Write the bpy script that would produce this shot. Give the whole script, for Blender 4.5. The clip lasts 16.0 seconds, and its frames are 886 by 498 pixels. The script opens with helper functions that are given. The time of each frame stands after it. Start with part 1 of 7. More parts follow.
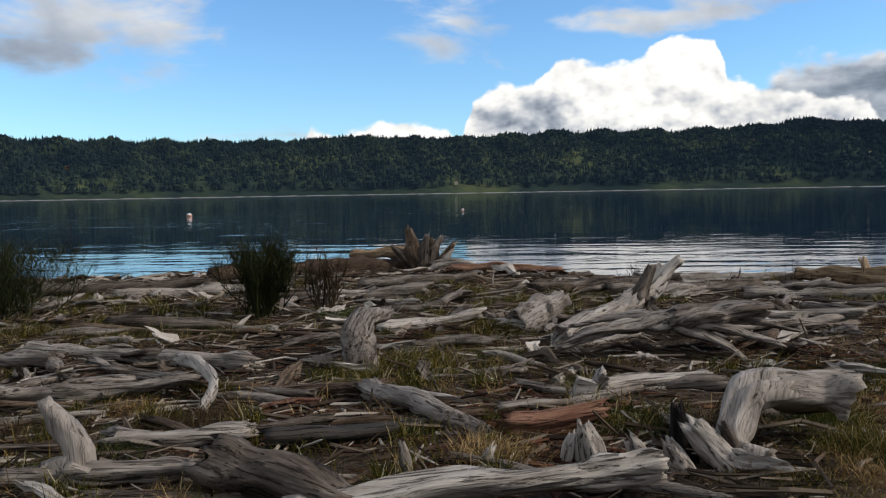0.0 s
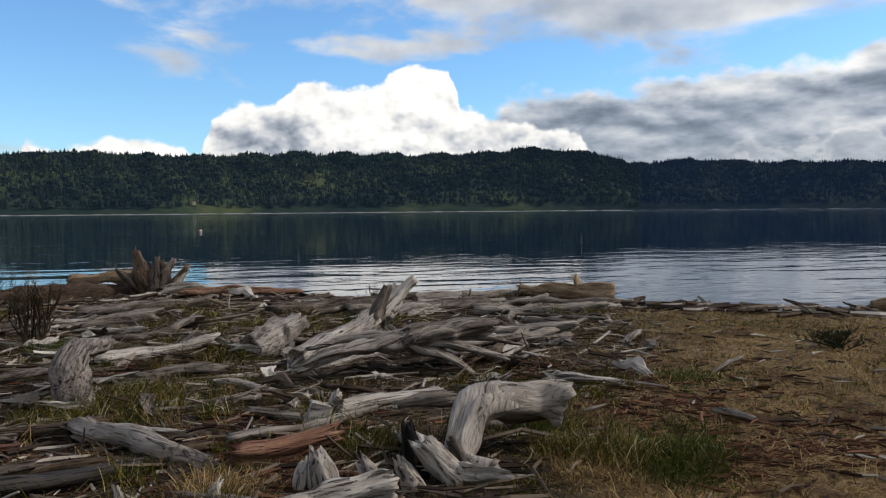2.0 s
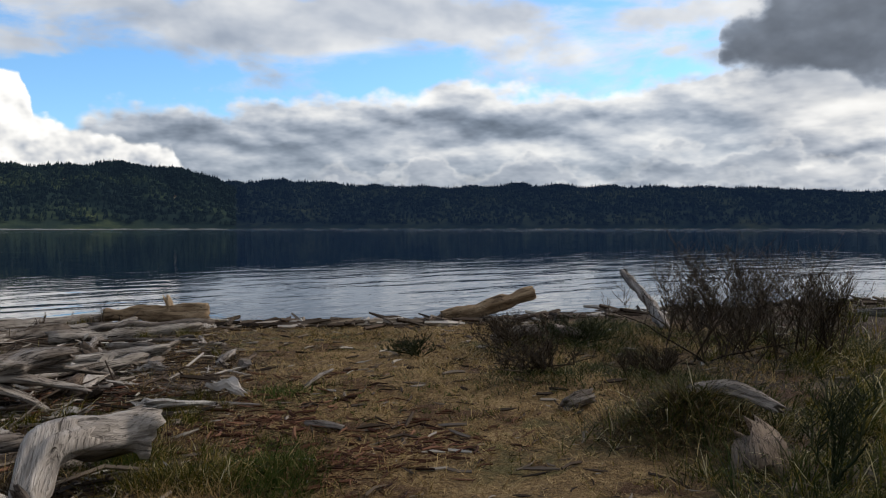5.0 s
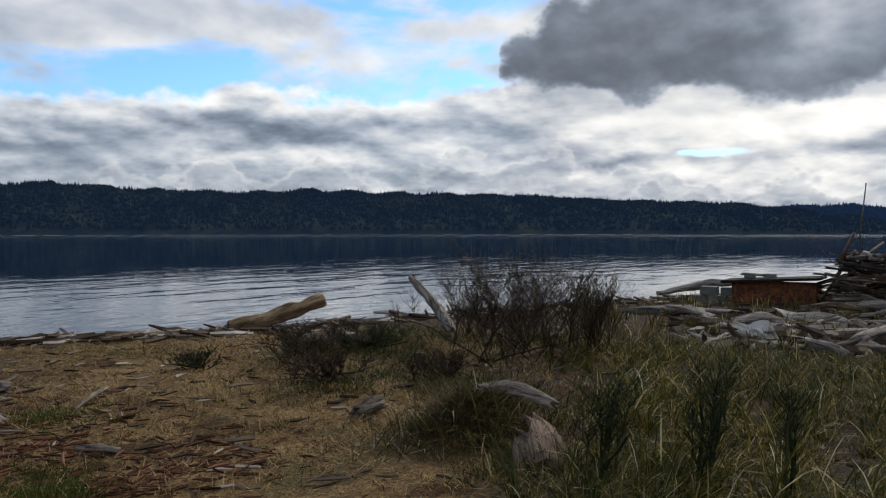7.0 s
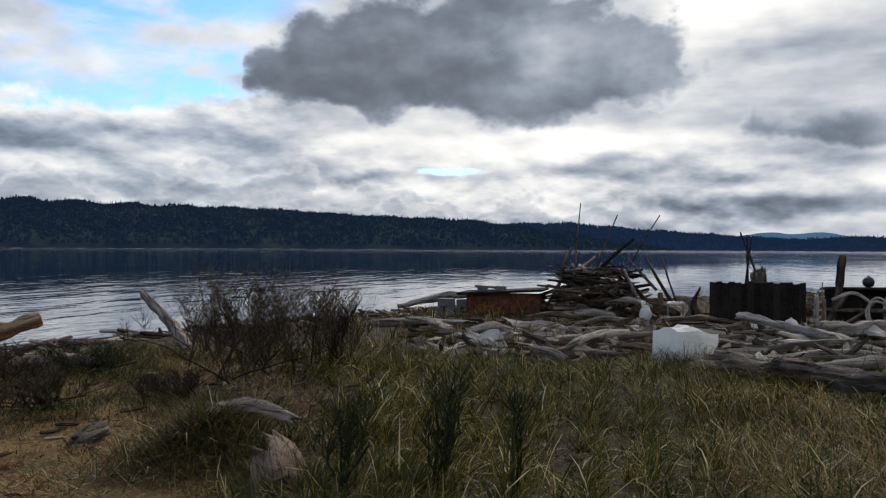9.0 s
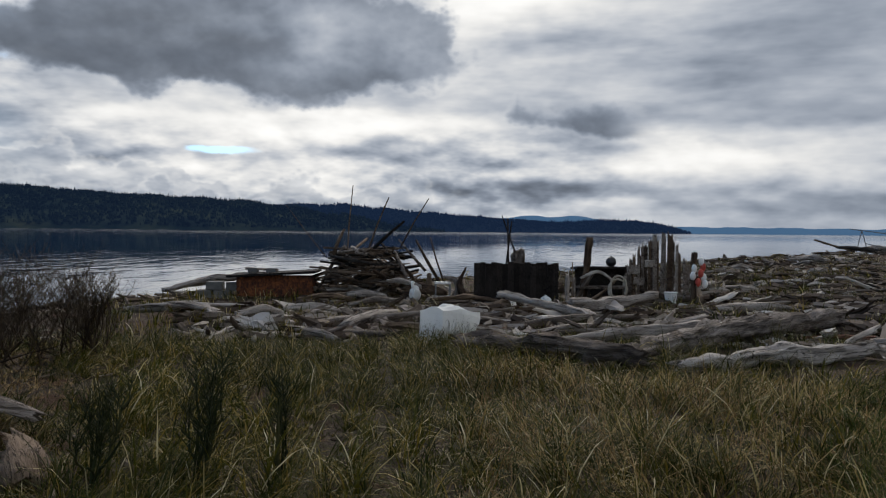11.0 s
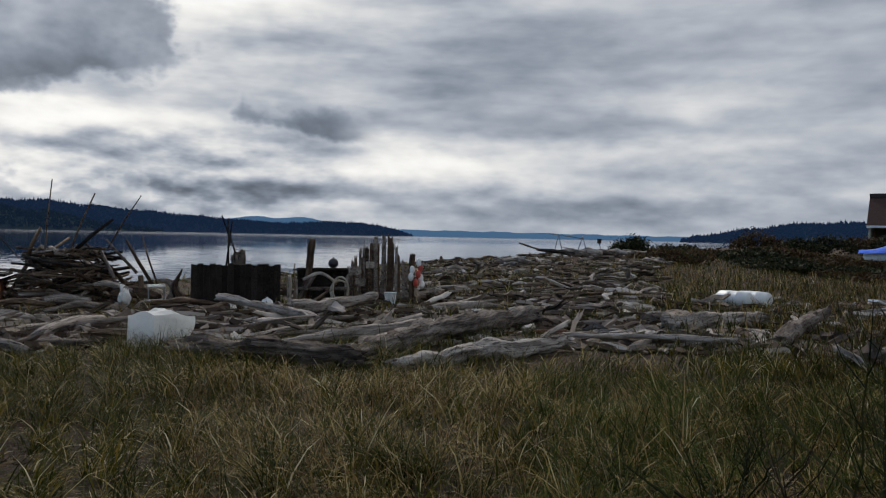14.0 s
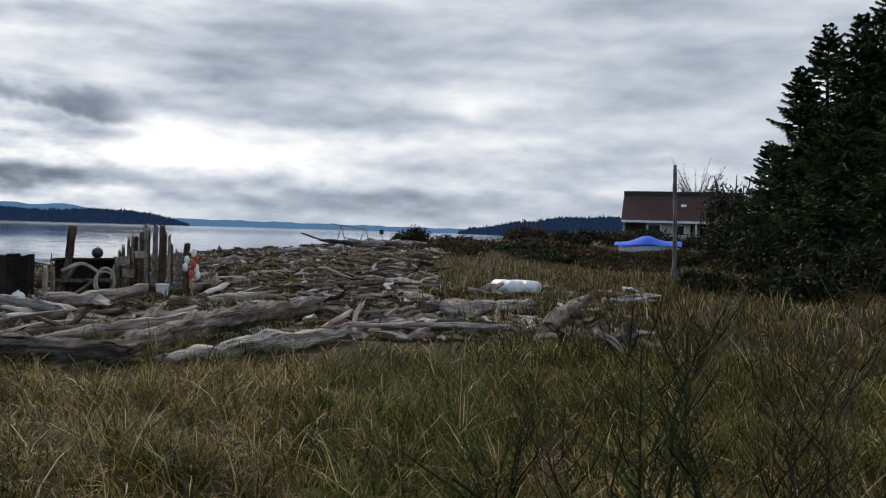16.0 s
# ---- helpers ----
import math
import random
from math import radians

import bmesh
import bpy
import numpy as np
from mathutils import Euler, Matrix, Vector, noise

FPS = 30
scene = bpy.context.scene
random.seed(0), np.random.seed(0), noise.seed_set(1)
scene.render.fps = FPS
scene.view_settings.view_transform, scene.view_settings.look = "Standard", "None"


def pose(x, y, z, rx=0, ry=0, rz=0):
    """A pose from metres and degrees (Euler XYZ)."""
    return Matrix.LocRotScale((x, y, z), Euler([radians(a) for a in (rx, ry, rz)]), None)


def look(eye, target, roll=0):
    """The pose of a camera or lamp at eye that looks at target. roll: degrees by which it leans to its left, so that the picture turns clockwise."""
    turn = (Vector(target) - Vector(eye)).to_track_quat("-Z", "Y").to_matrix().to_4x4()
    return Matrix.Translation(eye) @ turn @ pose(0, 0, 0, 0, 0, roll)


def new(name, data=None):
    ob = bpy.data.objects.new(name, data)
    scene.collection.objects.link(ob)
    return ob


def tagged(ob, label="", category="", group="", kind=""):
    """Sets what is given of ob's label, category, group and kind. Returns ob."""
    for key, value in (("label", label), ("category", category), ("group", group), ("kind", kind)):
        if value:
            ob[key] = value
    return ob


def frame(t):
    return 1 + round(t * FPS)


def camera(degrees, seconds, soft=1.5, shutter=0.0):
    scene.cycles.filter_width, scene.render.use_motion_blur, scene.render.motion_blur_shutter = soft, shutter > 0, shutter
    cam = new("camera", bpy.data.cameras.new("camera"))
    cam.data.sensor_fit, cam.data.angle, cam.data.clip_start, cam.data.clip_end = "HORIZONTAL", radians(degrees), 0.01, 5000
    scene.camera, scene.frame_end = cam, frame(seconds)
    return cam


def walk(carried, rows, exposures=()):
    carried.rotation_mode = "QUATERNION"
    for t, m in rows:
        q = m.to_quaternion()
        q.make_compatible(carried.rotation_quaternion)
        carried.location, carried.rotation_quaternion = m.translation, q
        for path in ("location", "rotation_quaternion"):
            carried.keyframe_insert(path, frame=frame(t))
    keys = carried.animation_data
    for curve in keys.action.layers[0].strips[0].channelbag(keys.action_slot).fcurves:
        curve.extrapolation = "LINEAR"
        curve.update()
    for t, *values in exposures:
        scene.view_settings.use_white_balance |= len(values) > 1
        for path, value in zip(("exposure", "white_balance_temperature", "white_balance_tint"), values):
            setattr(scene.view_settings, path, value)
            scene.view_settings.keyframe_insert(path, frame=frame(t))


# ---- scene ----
cam = camera(57.02, 16.0, soft=1.2)
# seconds, place, heading clockwise from +y, pitch, lean
ROWS = [
    (0, -0.160, -0.026, 1.584, 0.00, -4.00, -0.95),
    (0.5, -0.100, -0.004, 1.578, 4.35, -4.21, -0.95),
    (1, -0.042, 0.014, 1.567, 8.95, -4.39, -0.57),
    (1.5, -0.051, 0.052, 1.574, 15.18, -3.65, -0.26),
    (2, -0.070, 0.052, 1.578, 17.92, -2.71, -0.47),
    (2.5, -0.071, 0.049, 1.578, 22.67, -2.77, -0.31),
    (3, -0.057, 0.070, 1.570, 27.65, -2.87, -0.09),
    (3.5, -0.042, 0.080, 1.578, 31.28, -2.90, -0.39),
    (4, -0.033, 0.078, 1.579, 35.58, -2.05, -0.09),
    (4.5, -0.029, 0.073, 1.572, 41.16, -1.56, -0.04),
    (7, -0.018, 0.068, 1.593, 60.41, -1.08, -0.06),
    (7.5, -0.003, 0.057, 1.592, 65.97, -0.38, -0.49),
    (8, 0.026, 0.073, 1.581, 70.75, 0.03, 0.07),
    (8.5, 0.041, 0.073, 1.578, 74.10, 0.09, 0.12),
    (9, 0.044, 0.063, 1.576, 78.21, -0.03, 0.25),
    (11.5, 0.008, -0.007, 1.590, 97.81, -1.20, 0.61),
    (12, 0.003, -0.006, 1.589, 101.57, -0.94, 0.76),
    (12.5, -0.008, -0.019, 1.584, 104.36, -1.08, 0.75),
    (13, 0.023, -0.043, 1.591, 107.28, -1.22, 0.69),
    (13.5, 0.044, -0.055, 1.590, 109.80, -0.67, 1.03),
    (14, 0.053, -0.094, 1.589, 112.97, -0.89, 1.12),
    (14.5, 0.070, -0.095, 1.588, 116.04, -1.20, 0.70),
    (15, 0.095, -0.122, 1.587, 119.41, -1.91, 0.86),
    (15.5, 0.127, -0.159, 1.585, 123.37, -1.56, 1.52),
    (16, 0.153, -0.173, 1.570, 128.14, -1.17, 1.67),
]
walk(cam, [(t, pose(x, y, z, 90 + pitch, 0, -head) @ pose(0, 0, 0, 0, 0, lean)) for t, x, y, z, head, pitch, lean in ROWS],
     exposures=[(0, 0.05), (4.5, 0.05), (9.0, 0.1), (11.5, -0.05), (13.5, -0.08), (14.5, 0.0), (15.0, 0.1), (15.5, 0.25), (16.0, 0.4)])

# ---- world: blue sky with drifting cumulus, cloud deck towards the veiled sun ----
SUN_AZ, SUN_EL = 97.0, 34.0


class Net:
    """Short hand for node arithmetic."""

    def __init__(self, tree):
        self.tree, self.nodes, self.links = tree, tree.nodes, tree.links

    def add(self, kind, **props):
        n = self.nodes.new(kind)
        for k, v in props.items():
            if k == "operation":
                n.operation = v
            elif k == "blend_type":
                n.blend_type = v
            elif k == "data_type":
                n.data_type = v
            elif k == "feature":
                n.feature = v
            elif k == "noise_dimensions":
                n.noise_dimensions = v
        return n

    def put(self, socket, v):
        if isinstance(v, bpy.types.NodeSocket):
            self.links.new(v, socket)
        else:
            socket.default_value = v

    def m(self, op, a, b=0.0, c=0.0):
        n = self.add("ShaderNodeMath", operation=op)
        for i, v in enumerate((a, b, c)):
            self.put(n.inputs[i], v)
        return n.outputs[0]

    def step(self, v, lo, hi, a=0.0, b=1.0):
        n = self.nodes.new("ShaderNodeMapRange")
        n.interpolation_type = "SMOOTHSTEP"
        for i, x in enumerate((v, lo, hi, a, b)):
            self.put(n.inputs[i], x)
        return n.outputs[0]

    def vec(self, x, y, z=0.0):
        n = self.nodes.new("ShaderNodeCombineXYZ")
        for i, v in enumerate((x, y, z)):
            self.put(n.inputs[i], v)
        return n.outputs[0]

    def noise(self, p, scale, detail=4.0, rough=0.5, dist=0.0):
        n = self.nodes.new("ShaderNodeTexNoise")
        self.put(n.inputs["Vector"], p)
        n.inputs["Scale"].default_value, n.inputs["Detail"].default_value = scale, detail
        n.inputs["Roughness"].default_value, n.inputs["Distortion"].default_value = rough, dist
        return n.outputs["Fac"]

    def mix(self, f, a, b, blend="MIX"):
        n = self.nodes.new("ShaderNodeMix")
        n.data_type, n.blend_type = "RGBA", blend
        self.put(n.inputs[0], f)
        self.put(n.inputs[6], a)
        self.put(n.inputs[7], b)
        return n.outputs[2]

    def ramp(self, f, *stops):
        n = self.nodes.new("ShaderNodeValToRGB")
        e = n.color_ramp.elements
        while len(e) < len(stops):
            e.new(0.5)
        for el, (p, c) in zip(e, stops):
            el.position, el.color = p, (*c, 1)
        self.put(n.inputs[0], f)
        return n.outputs[0]

    def scaled(self, p, s):
        n = self.nodes.new("ShaderNodeVectorMath")
        n.operation = "MULTIPLY"
        self.put(n.inputs[0], p)
        n.inputs[1].default_value = s
        return n.outputs[0]


world = bpy.data.worlds.new("world")
scene.world = world
world.use_nodes = True
w = Net(world.node_tree)
w.nodes.clear()
sky = w.nodes.new("ShaderNodeTexSky")
sky.sky_type, sky.sun_disc = "NISHITA", False
sky.sun_elevation, sky.sun_rotation = radians(SUN_EL), radians(SUN_AZ)
sky.air_density, sky.dust_density, sky.ozone_density = 1.0, 0.3, 2.0
tc = w.nodes.new("ShaderNodeTexCoord")
sep = w.nodes.new("ShaderNodeSeparateXYZ")
w.links.new(tc.outputs["Generated"], sep.inputs[0])
dx, dy, dz = sep.outputs
AZ = w.m("MULTIPLY", w.m("ARCTAN2", dx, dy), 57.2958)
EL = w.m("MULTIPLY", w.m("ARCSINE", dz), 57.2958)


def shifted(sz, up=0.0, side=0.0):
    """The view direction with heights stretched by sz, moved up and to the right by a little."""
    return w.vec(w.m("MULTIPLY_ADD", dy, side, dx), w.m("MULTIPLY_ADD", dx, -side, dy), w.m("MULTIPLY", w.m("ADD", dz, up), sz))


def billow(up, side, scale, detail):
    """Heaped round cloud heads."""
    n = w.nodes.new("ShaderNodeTexVoronoi")
    n.feature, n.distance = "SMOOTH_F1", "EUCLIDEAN"
    w.links.new(shifted(1.35, up, side), n.inputs["Vector"])
    for key, val in (("Scale", scale), ("Detail", detail), ("Roughness", 0.55), ("Lacunarity", 2.1), ("Smoothness", 0.45)):
        n.inputs[key].default_value = val
    return n.outputs["Distance"]


def cells(up):
    """Low flat-based heaps in rows."""
    n = w.nodes.new("ShaderNodeTexVoronoi")
    n.feature, n.distance = "SMOOTH_F1", "EUCLIDEAN"
    w.links.new(shifted(2.6, up, up * 0.5), n.inputs["Vector"])
    for key, val in (("Scale", 11.0), ("Detail", 3.0), ("Roughness", 0.5), ("Lacunarity", 2.2), ("Smoothness", 0.3)):
        n.inputs[key].default_value = val
    return n.outputs["Distance"]


def total(*terms):
    s = 0.0
    for k, t in terms:
        s = w.m("MULTIPLY_ADD", t, k, s)
    return s


def profile(pairs):
    """A height in degrees by bearing, through a few points."""
    a0, a1 = pairs[0][0], pairs[-1][0]
    return w.m("MULTIPLY", w.ramp(w.m("DIVIDE", w.m("SUBTRACT", AZ, a0), a1 - a0), *[((p - a0) / (a1 - a0), (h / 20,) * 3) for p, h in pairs]), 20.0)


# cloud stuff at three grains: ragged, heaped and layered, each with the side that faces the light
rag = w.noise(shifted(1.7), 8.0, 8, 0.56, 0.15)
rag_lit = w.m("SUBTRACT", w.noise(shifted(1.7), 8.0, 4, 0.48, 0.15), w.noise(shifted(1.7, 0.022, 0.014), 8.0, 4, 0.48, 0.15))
heap = billow(0.0, 0.0, 15.0, 3.0)
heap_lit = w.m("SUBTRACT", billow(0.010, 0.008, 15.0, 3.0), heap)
rows = cells(0.0)
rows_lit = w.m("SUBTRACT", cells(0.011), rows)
lay = w.noise(shifted(4.2), 5.0, 6, 0.52, 0.1)
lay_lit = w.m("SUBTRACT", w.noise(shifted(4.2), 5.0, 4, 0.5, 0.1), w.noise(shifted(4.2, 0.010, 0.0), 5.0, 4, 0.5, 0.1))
wisp = w.noise(shifted(2.6), 6.5, 7, 0.55, 0.3)
drift = w.noise(shifted(2.0), 11.0, 3, 0.5)
drift2 = w.noise(shifted(2.2), 14.0, 3, 0.5, 0.2)
az = w.m("MULTIPLY_ADD", w.m("SUBTRACT", drift, 0.5), 7.0, AZ)
el = w.m("MULTIPLY_ADD", w.m("SUBTRACT", drift2, 0.5), 2.4, EL)
rough_edge = total((5.0, w.m("SUBTRACT", rag, 0.5)), (2.6, w.m("SUBTRACT", 0.5, heap)))


def blob(a, e, sa, se):
    """A soft body at azimuth a and elevation e, in degrees."""
    p = w.m("POWER", w.m("DIVIDE", w.m("SUBTRACT", az, a), sa), 2.0)
    q = w.m("POWER", w.m("DIVIDE", w.m("SUBTRACT", el, e), se), 2.0)
    return w.m("EXPONENT", w.m("MULTIPLY", w.m("ADD", p, q), -1.0))


def painted(under, alpha, shade):
    """One cloud layer over what lies behind it; the dim parts are bluish, the bright ones cream."""
    s = w.step(shade, -0.10, 1.15, 0.13, 1.06)
    tint = w.mix(w.step(s, 0.15, 0.95), (0.76, 0.89, 1.11, 1), (1.0, 0.99, 0.965, 1))
    return w.mix(alpha, under, w.mix(1.0, tint, w.vec(s, s, s), "MULTIPLY"))


SKY_GAIN = 0.115
full = w.mix(1.0, sky.outputs[0], (SKY_GAIN * 0.84, SKY_GAIN * 1.19, SKY_GAIN * 1.50, 1), "MULTIPLY")

# thin high cloud, open over the bay and closing to the right
# unseen cloud behind and overhead, added to make the light neutral and fill weaker
behind = w.step(w.m("ABSOLUTE", w.m("ADD", AZ, 115.0)), 75.0, 55.0)
thin = total((1.0, wisp), (0.30, blob(-27, 10.2, 9, 3.2)), (0.20, blob(-17, 13.2, 5, 1.2)), (0.26, blob(14, 11.2, 10, 0.9)), (0.16, blob(24, 13.6, 10, 1.4)), (0.20, blob(36, 13.6, 9, 1.6)), (0.24, blob(56, 13.5, 9, 3.2)), (0.18, blob(44, 15.0, 9, 1.6)), (0.16, blob(24, 14.5, 14, 2.0)), (0.14, blob(33, 11.8, 12, 1.2)), (0.10, blob(48, 12, 16, 5)),
             (-0.10, blob(28, 10.6, 7, 1.0)), (-0.10, blob(43, 12.4, 7, 1.5)), (0.35, w.step(AZ, 62.0, 74.0)), (0.34, behind), (0.14, w.step(EL, 17.0, 26.0)))
thin_a = w.m("MULTIPLY", w.step(thin, 0.56, 0.80), 0.94)
thin_s = total((0.66, w.step(thin, 0.5, 0.9, 1.0, 0.86)), (0.8, rag_lit), (-0.18, blob(-28, 8.8, 10, 2.6)), (-0.16, blob(25, 11.4, 7, 2)), (-0.14, behind), (0.10, blob(60, 13, 8, 4)))
full = painted(full, thin_a, thin_s)

# the grey bank over the middle of the far shore
top = profile([(17, 3.0), (20, 7.0), (22.5, 8.8), (27, 9.4), (33, 10.0), (40, 10.3), (46, 11.4), (51, 10.6), (57, 10.2), (64, 11.6), (70, 13.5), (80, 19.0)])
edge = total((1.0, top), (0.62, rough_edge), (-1.0, EL))
bank_a = w.m("MULTIPLY", w.m("MULTIPLY", w.step(edge, -0.05, 1.1), w.step(AZ, 17.5, 21.0)), 0.97)
bank_s = total((0.37, 1.0), (0.26, w.step(edge, 2.6, 0.2)), (0.55, rag_lit), (0.34, rows_lit), (0.4, lay_lit), (0.25, w.m("SUBTRACT", lay, 0.5)), (0.30, blob(33.5, 6.0, 2.2, 0.6)), (0.22, blob(40, 9.0, 9, 0.8)), (0.24, blob(52, 9.2, 9, 0.8)), (-0.12, blob(27, 5.0, 6, 1.6)), (-0.14, blob(52, 7.4, 8, 1.0)),
               (0.26, blob(50, 5.4, 8, 0.5)), (-0.10, blob(43, 4.0, 9, 0.8)), (0.16, blob(61, 5.6, 5, 1.0)), (0.08, w.step(AZ, 44, 60)))
full = painted(full, bank_a, bank_s)

# the layered deck towards the veiled sun
deck = w.step(w.m("MULTIPLY_ADD", w.m("SUBTRACT", lay, 0.5), 10.0, AZ), 64.0, 72.0)
low = w.step(EL, 9.0, 4.5)
calm = w.step(AZ, 96.0, 112.0)
even = w.step(AZ, 104.0, 126.0, 1.0, 0.62)
deck_s = total((0.55, 1.0), (0.34, w.m("MULTIPLY", even, w.m("SUBTRACT", lay, 0.5))), (0.6, w.m("MULTIPLY", even, lay_lit)), (0.42, w.m("MULTIPLY", rows_lit, w.m("MULTIPLY", low, w.m("MULTIPLY_ADD", calm, -0.75, 1.0)))), (0.6, w.m("MULTIPLY", rag_lit, w.m("MULTIPLY_ADD", calm, -0.55, 1.0))),
               (0.34, blob(76, 7.2, 9, 1.2)), (0.36, blob(89, 7.3, 9, 0.8)), (0.24, blob(84, 3.9, 7, 1.2)), (0.16, blob(71, 4.0, 5, 0.9)), (-0.20, blob(73, 5.2, 5, 0.8)), (-0.16, blob(92, 5.6, 7, 0.8)),
               (-0.36, blob(101, 3.0, 9, 1.0)), (0.10, blob(95, 1.9, 14, 0.35)), (0.42, blob(110.5, 5.2, 5.5, 1.4)), (0.22, blob(117, 4.4, 6, 1.2)), (-0.26, blob(122, 2.1, 12, 0.8)), (-0.22, blob(104, 7.2, 5.0, 1.8)),
               (0.50, blob(99, 16.2, 5, 1.8)), (0.20, blob(95, 13.0, 3, 2)), (0.20, blob(131, 9.4, 6, 1.2)), (0.14, blob(128, 6.0, 9, 1.0)), (-0.14, blob(116, 12.0, 12, 3.0)), (-0.10, blob(141, 12.0, 10, 6)), (-0.12, blob(124, 7.6, 8, 0.8)), (-0.08, w.step(AZ, 106, 114)))
full = painted(full, w.m("MULTIPLY", deck, 0.98), deck_s)
slot = w.step(total((1.0, blob(79.2, 5.5, 1.8, 0.46)), (1.2, w.m("SUBTRACT", rag, 0.5))), 0.30, 0.85, 0.0, 0.75)
full = w.mix(slot, full, w.mix(1.0, sky.outputs[0], (SKY_GAIN * 0.84, SKY_GAIN * 1.19, SKY_GAIN * 1.50, 1), "MULTIPLY"))

# heaped white clouds over the ridge
for pairs, gain in (([(-10.2, 3.2), (-9, 5.0), (-7.5, 4.6), (-4, 5.5), (-2.2, 5.2), (0.5, 4.9), (2.0, 3.2)], 0.30),
                          ([(0.8, 3.0), (2.2, 6.8), (4.5, 8.3), (6.5, 8.1), (8.0, 9.6), (11.0, 8.8), (13.2, 9.0), (15.5, 10.7), (18.4, 10.2), (19.2, 8.0), (22.0, 7.2), (25.0, 6.6), (27.5, 5.6), (29, 3.0)], 0.40)):
    edge = total((1.0, profile(pairs)), (gain, rough_edge), (-1.0, EL))
    heap_a = w.m("MULTIPLY", w.m("MULTIPLY", w.step(edge, -0.02, 0.40), w.step(AZ, pairs[0][0], pairs[0][0] + 0.8)), w.step(AZ, pairs[-1][0], pairs[-1][0] - 1.5))
    heap_s = total((0.86, 1.0), (0.22, w.step(edge, 1.6, 0.0)), (0.85, rag_lit), (0.80, heap_lit), (-0.40, blob(6.0, 5.2, 4.5, 1.6)), (-0.16, blob(19, 4.2, 8, 1.0)), (0.16, blob(16, 7.5, 4, 2.2)), (-0.22, blob(24, 5.2, 4, 1.0)))
    full = painted(full, heap_a, heap_s)

# two rows of small grey heaps with lit heads, low over the far shore
for pairs, body in (([(35, 4.6), (38, 6.0), (41, 5.2), (45, 6.6), (48, 5.6), (52, 6.8), (56, 5.4), (60, 6.4), (64, 5.6), (67, 7.0), (70, 6.0), (73, 6.9), (76, 5.6), (78, 4.4), (81, 4.8), (84, 5.8), (87, 4.8), (91, 5.2), (95, 4.0), (98, 2.0)], 0.40),
                    ([(24, 3.6), (29, 4.4), (33, 4.0), (37, 4.7), (42, 3.9), (47, 4.8), (51, 4.0), (57, 4.6), (62, 3.8), (66, 4.7), (70, 3.9), (75, 4.6), (79, 3.4), (84, 3.9), (88, 3.0), (92, 3.2), (97, 1.6)], 0.34)):
    edge = total((1.0, profile(pairs)), (0.95, rough_edge), (-1.0, EL))
    row_a = w.m("MULTIPLY", w.m("MULTIPLY", w.step(edge, -0.10, 0.9), 0.60), w.m("MULTIPLY", w.step(AZ, pairs[0][0], pairs[0][0] + 4.0), w.step(AZ, pairs[-1][0], pairs[-1][0] - 8.0)))
    row_s = total((body, 1.0), (0.50, w.step(edge, 1.1, 0.0)), (0.45, rag_lit), (0.20, rows_lit), (0.30, w.m("SUBTRACT", drift, 0.5)))
    full = painted(full, row_a, row_s)

# the dark ragged cloud high on the right, and a smaller one beside it
for top, base, a0, a1, dim, torn in (([(61, 9.7), (63.6, 10.0), (64.4, 13.8), (66, 15.4), (69, 18.5), (74, 20.0), (86, 20.0), (94, 17.0), (97, 13.0), (98.6, 10.0)], [(61, 9.1), (64, 9.2), (70, 8.6), (73, 7.7), (76, 8.2), (84, 7.4), (90, 8.0), (94, 8.8), (98.6, 10.6)], 61.2, 98.4, 0.0, 1.10),
                           ([(97, 8.0), (99, 10.4), (103, 10.2), (107, 9.2), (109.5, 7.4)], [(97, 7.6), (100, 5.8), (105, 5.0), (109.5, 6.4)], 97.4, 109.2, 0.05, 0.55)):
    up_edge = total((1.0, profile(top)), (torn, rough_edge), (-1.0, EL))
    low_edge = total((1.0, EL), (-1.0, profile(base)), (0.55, rough_edge))
    dark_a = w.m("MULTIPLY", w.m("MULTIPLY", w.step(up_edge, -0.1, 0.9), w.step(low_edge, -0.1, 0.6)), w.m("MULTIPLY", w.step(AZ, a0, a0 + 1.2), w.step(AZ, a1, a1 - 5.0)))
    depth_ = w.m("MINIMUM", up_edge, w.m("MULTIPLY", low_edge, 1.6))
    dark_s = total((0.13 + dim, 1.0), (0.40, w.step(depth_, 1.8, 0.0)), (0.42, rag_lit), (0.10, heap_lit), (0.20, w.m("SUBTRACT", rag, 0.5)), (0.30, blob(84.5, 12.6, 2.6, 2.0)), (0.24, blob(93, 12.0, 5, 3.0)), (0.12, blob(85, 15, 6, 2)), (-0.04, blob(70, 12, 5, 4)))
    full = painted(full, w.m("MULTIPLY", dark_a, 0.96), dark_s)

bg = w.nodes.new("ShaderNodeBackground")
w.links.new(full, bg.inputs[0])
bg.inputs[1].default_value = 1.0
wo = w.nodes.new("ShaderNodeOutputWorld")
w.links.new(bg.outputs[0], wo.inputs[0])

sun = new("sun", bpy.data.lights.new("sun", "SUN"))
sun.data.energy, sun.data.angle, sun.data.color = 2.3, radians(5), (1.0, 0.93, 0.85)
sa, se = radians(SUN_AZ), radians(SUN_EL)
sun.matrix_world = look((0, 0, 60), (-math.sin(sa) * math.cos(se), -math.cos(sa) * math.cos(se), 60 - math.sin(se)))

# ---- materials ----


def material(name):
    mat = bpy.data.materials.new(name)
    mat.use_nodes = True
    n = Net(mat.node_tree)
    bsdf = n.nodes["Principled BSDF"]
    return mat, n, bsdf


def bump(n, bsdf, height, strength, dist):
    b = n.nodes.new("ShaderNodeBump")
    b.inputs["Strength"].default_value, b.inputs["Distance"].default_value = strength, dist
    n.put(b.inputs["Height"], height)
    n.links.new(b.outputs[0], bsdf.inputs["Normal"])


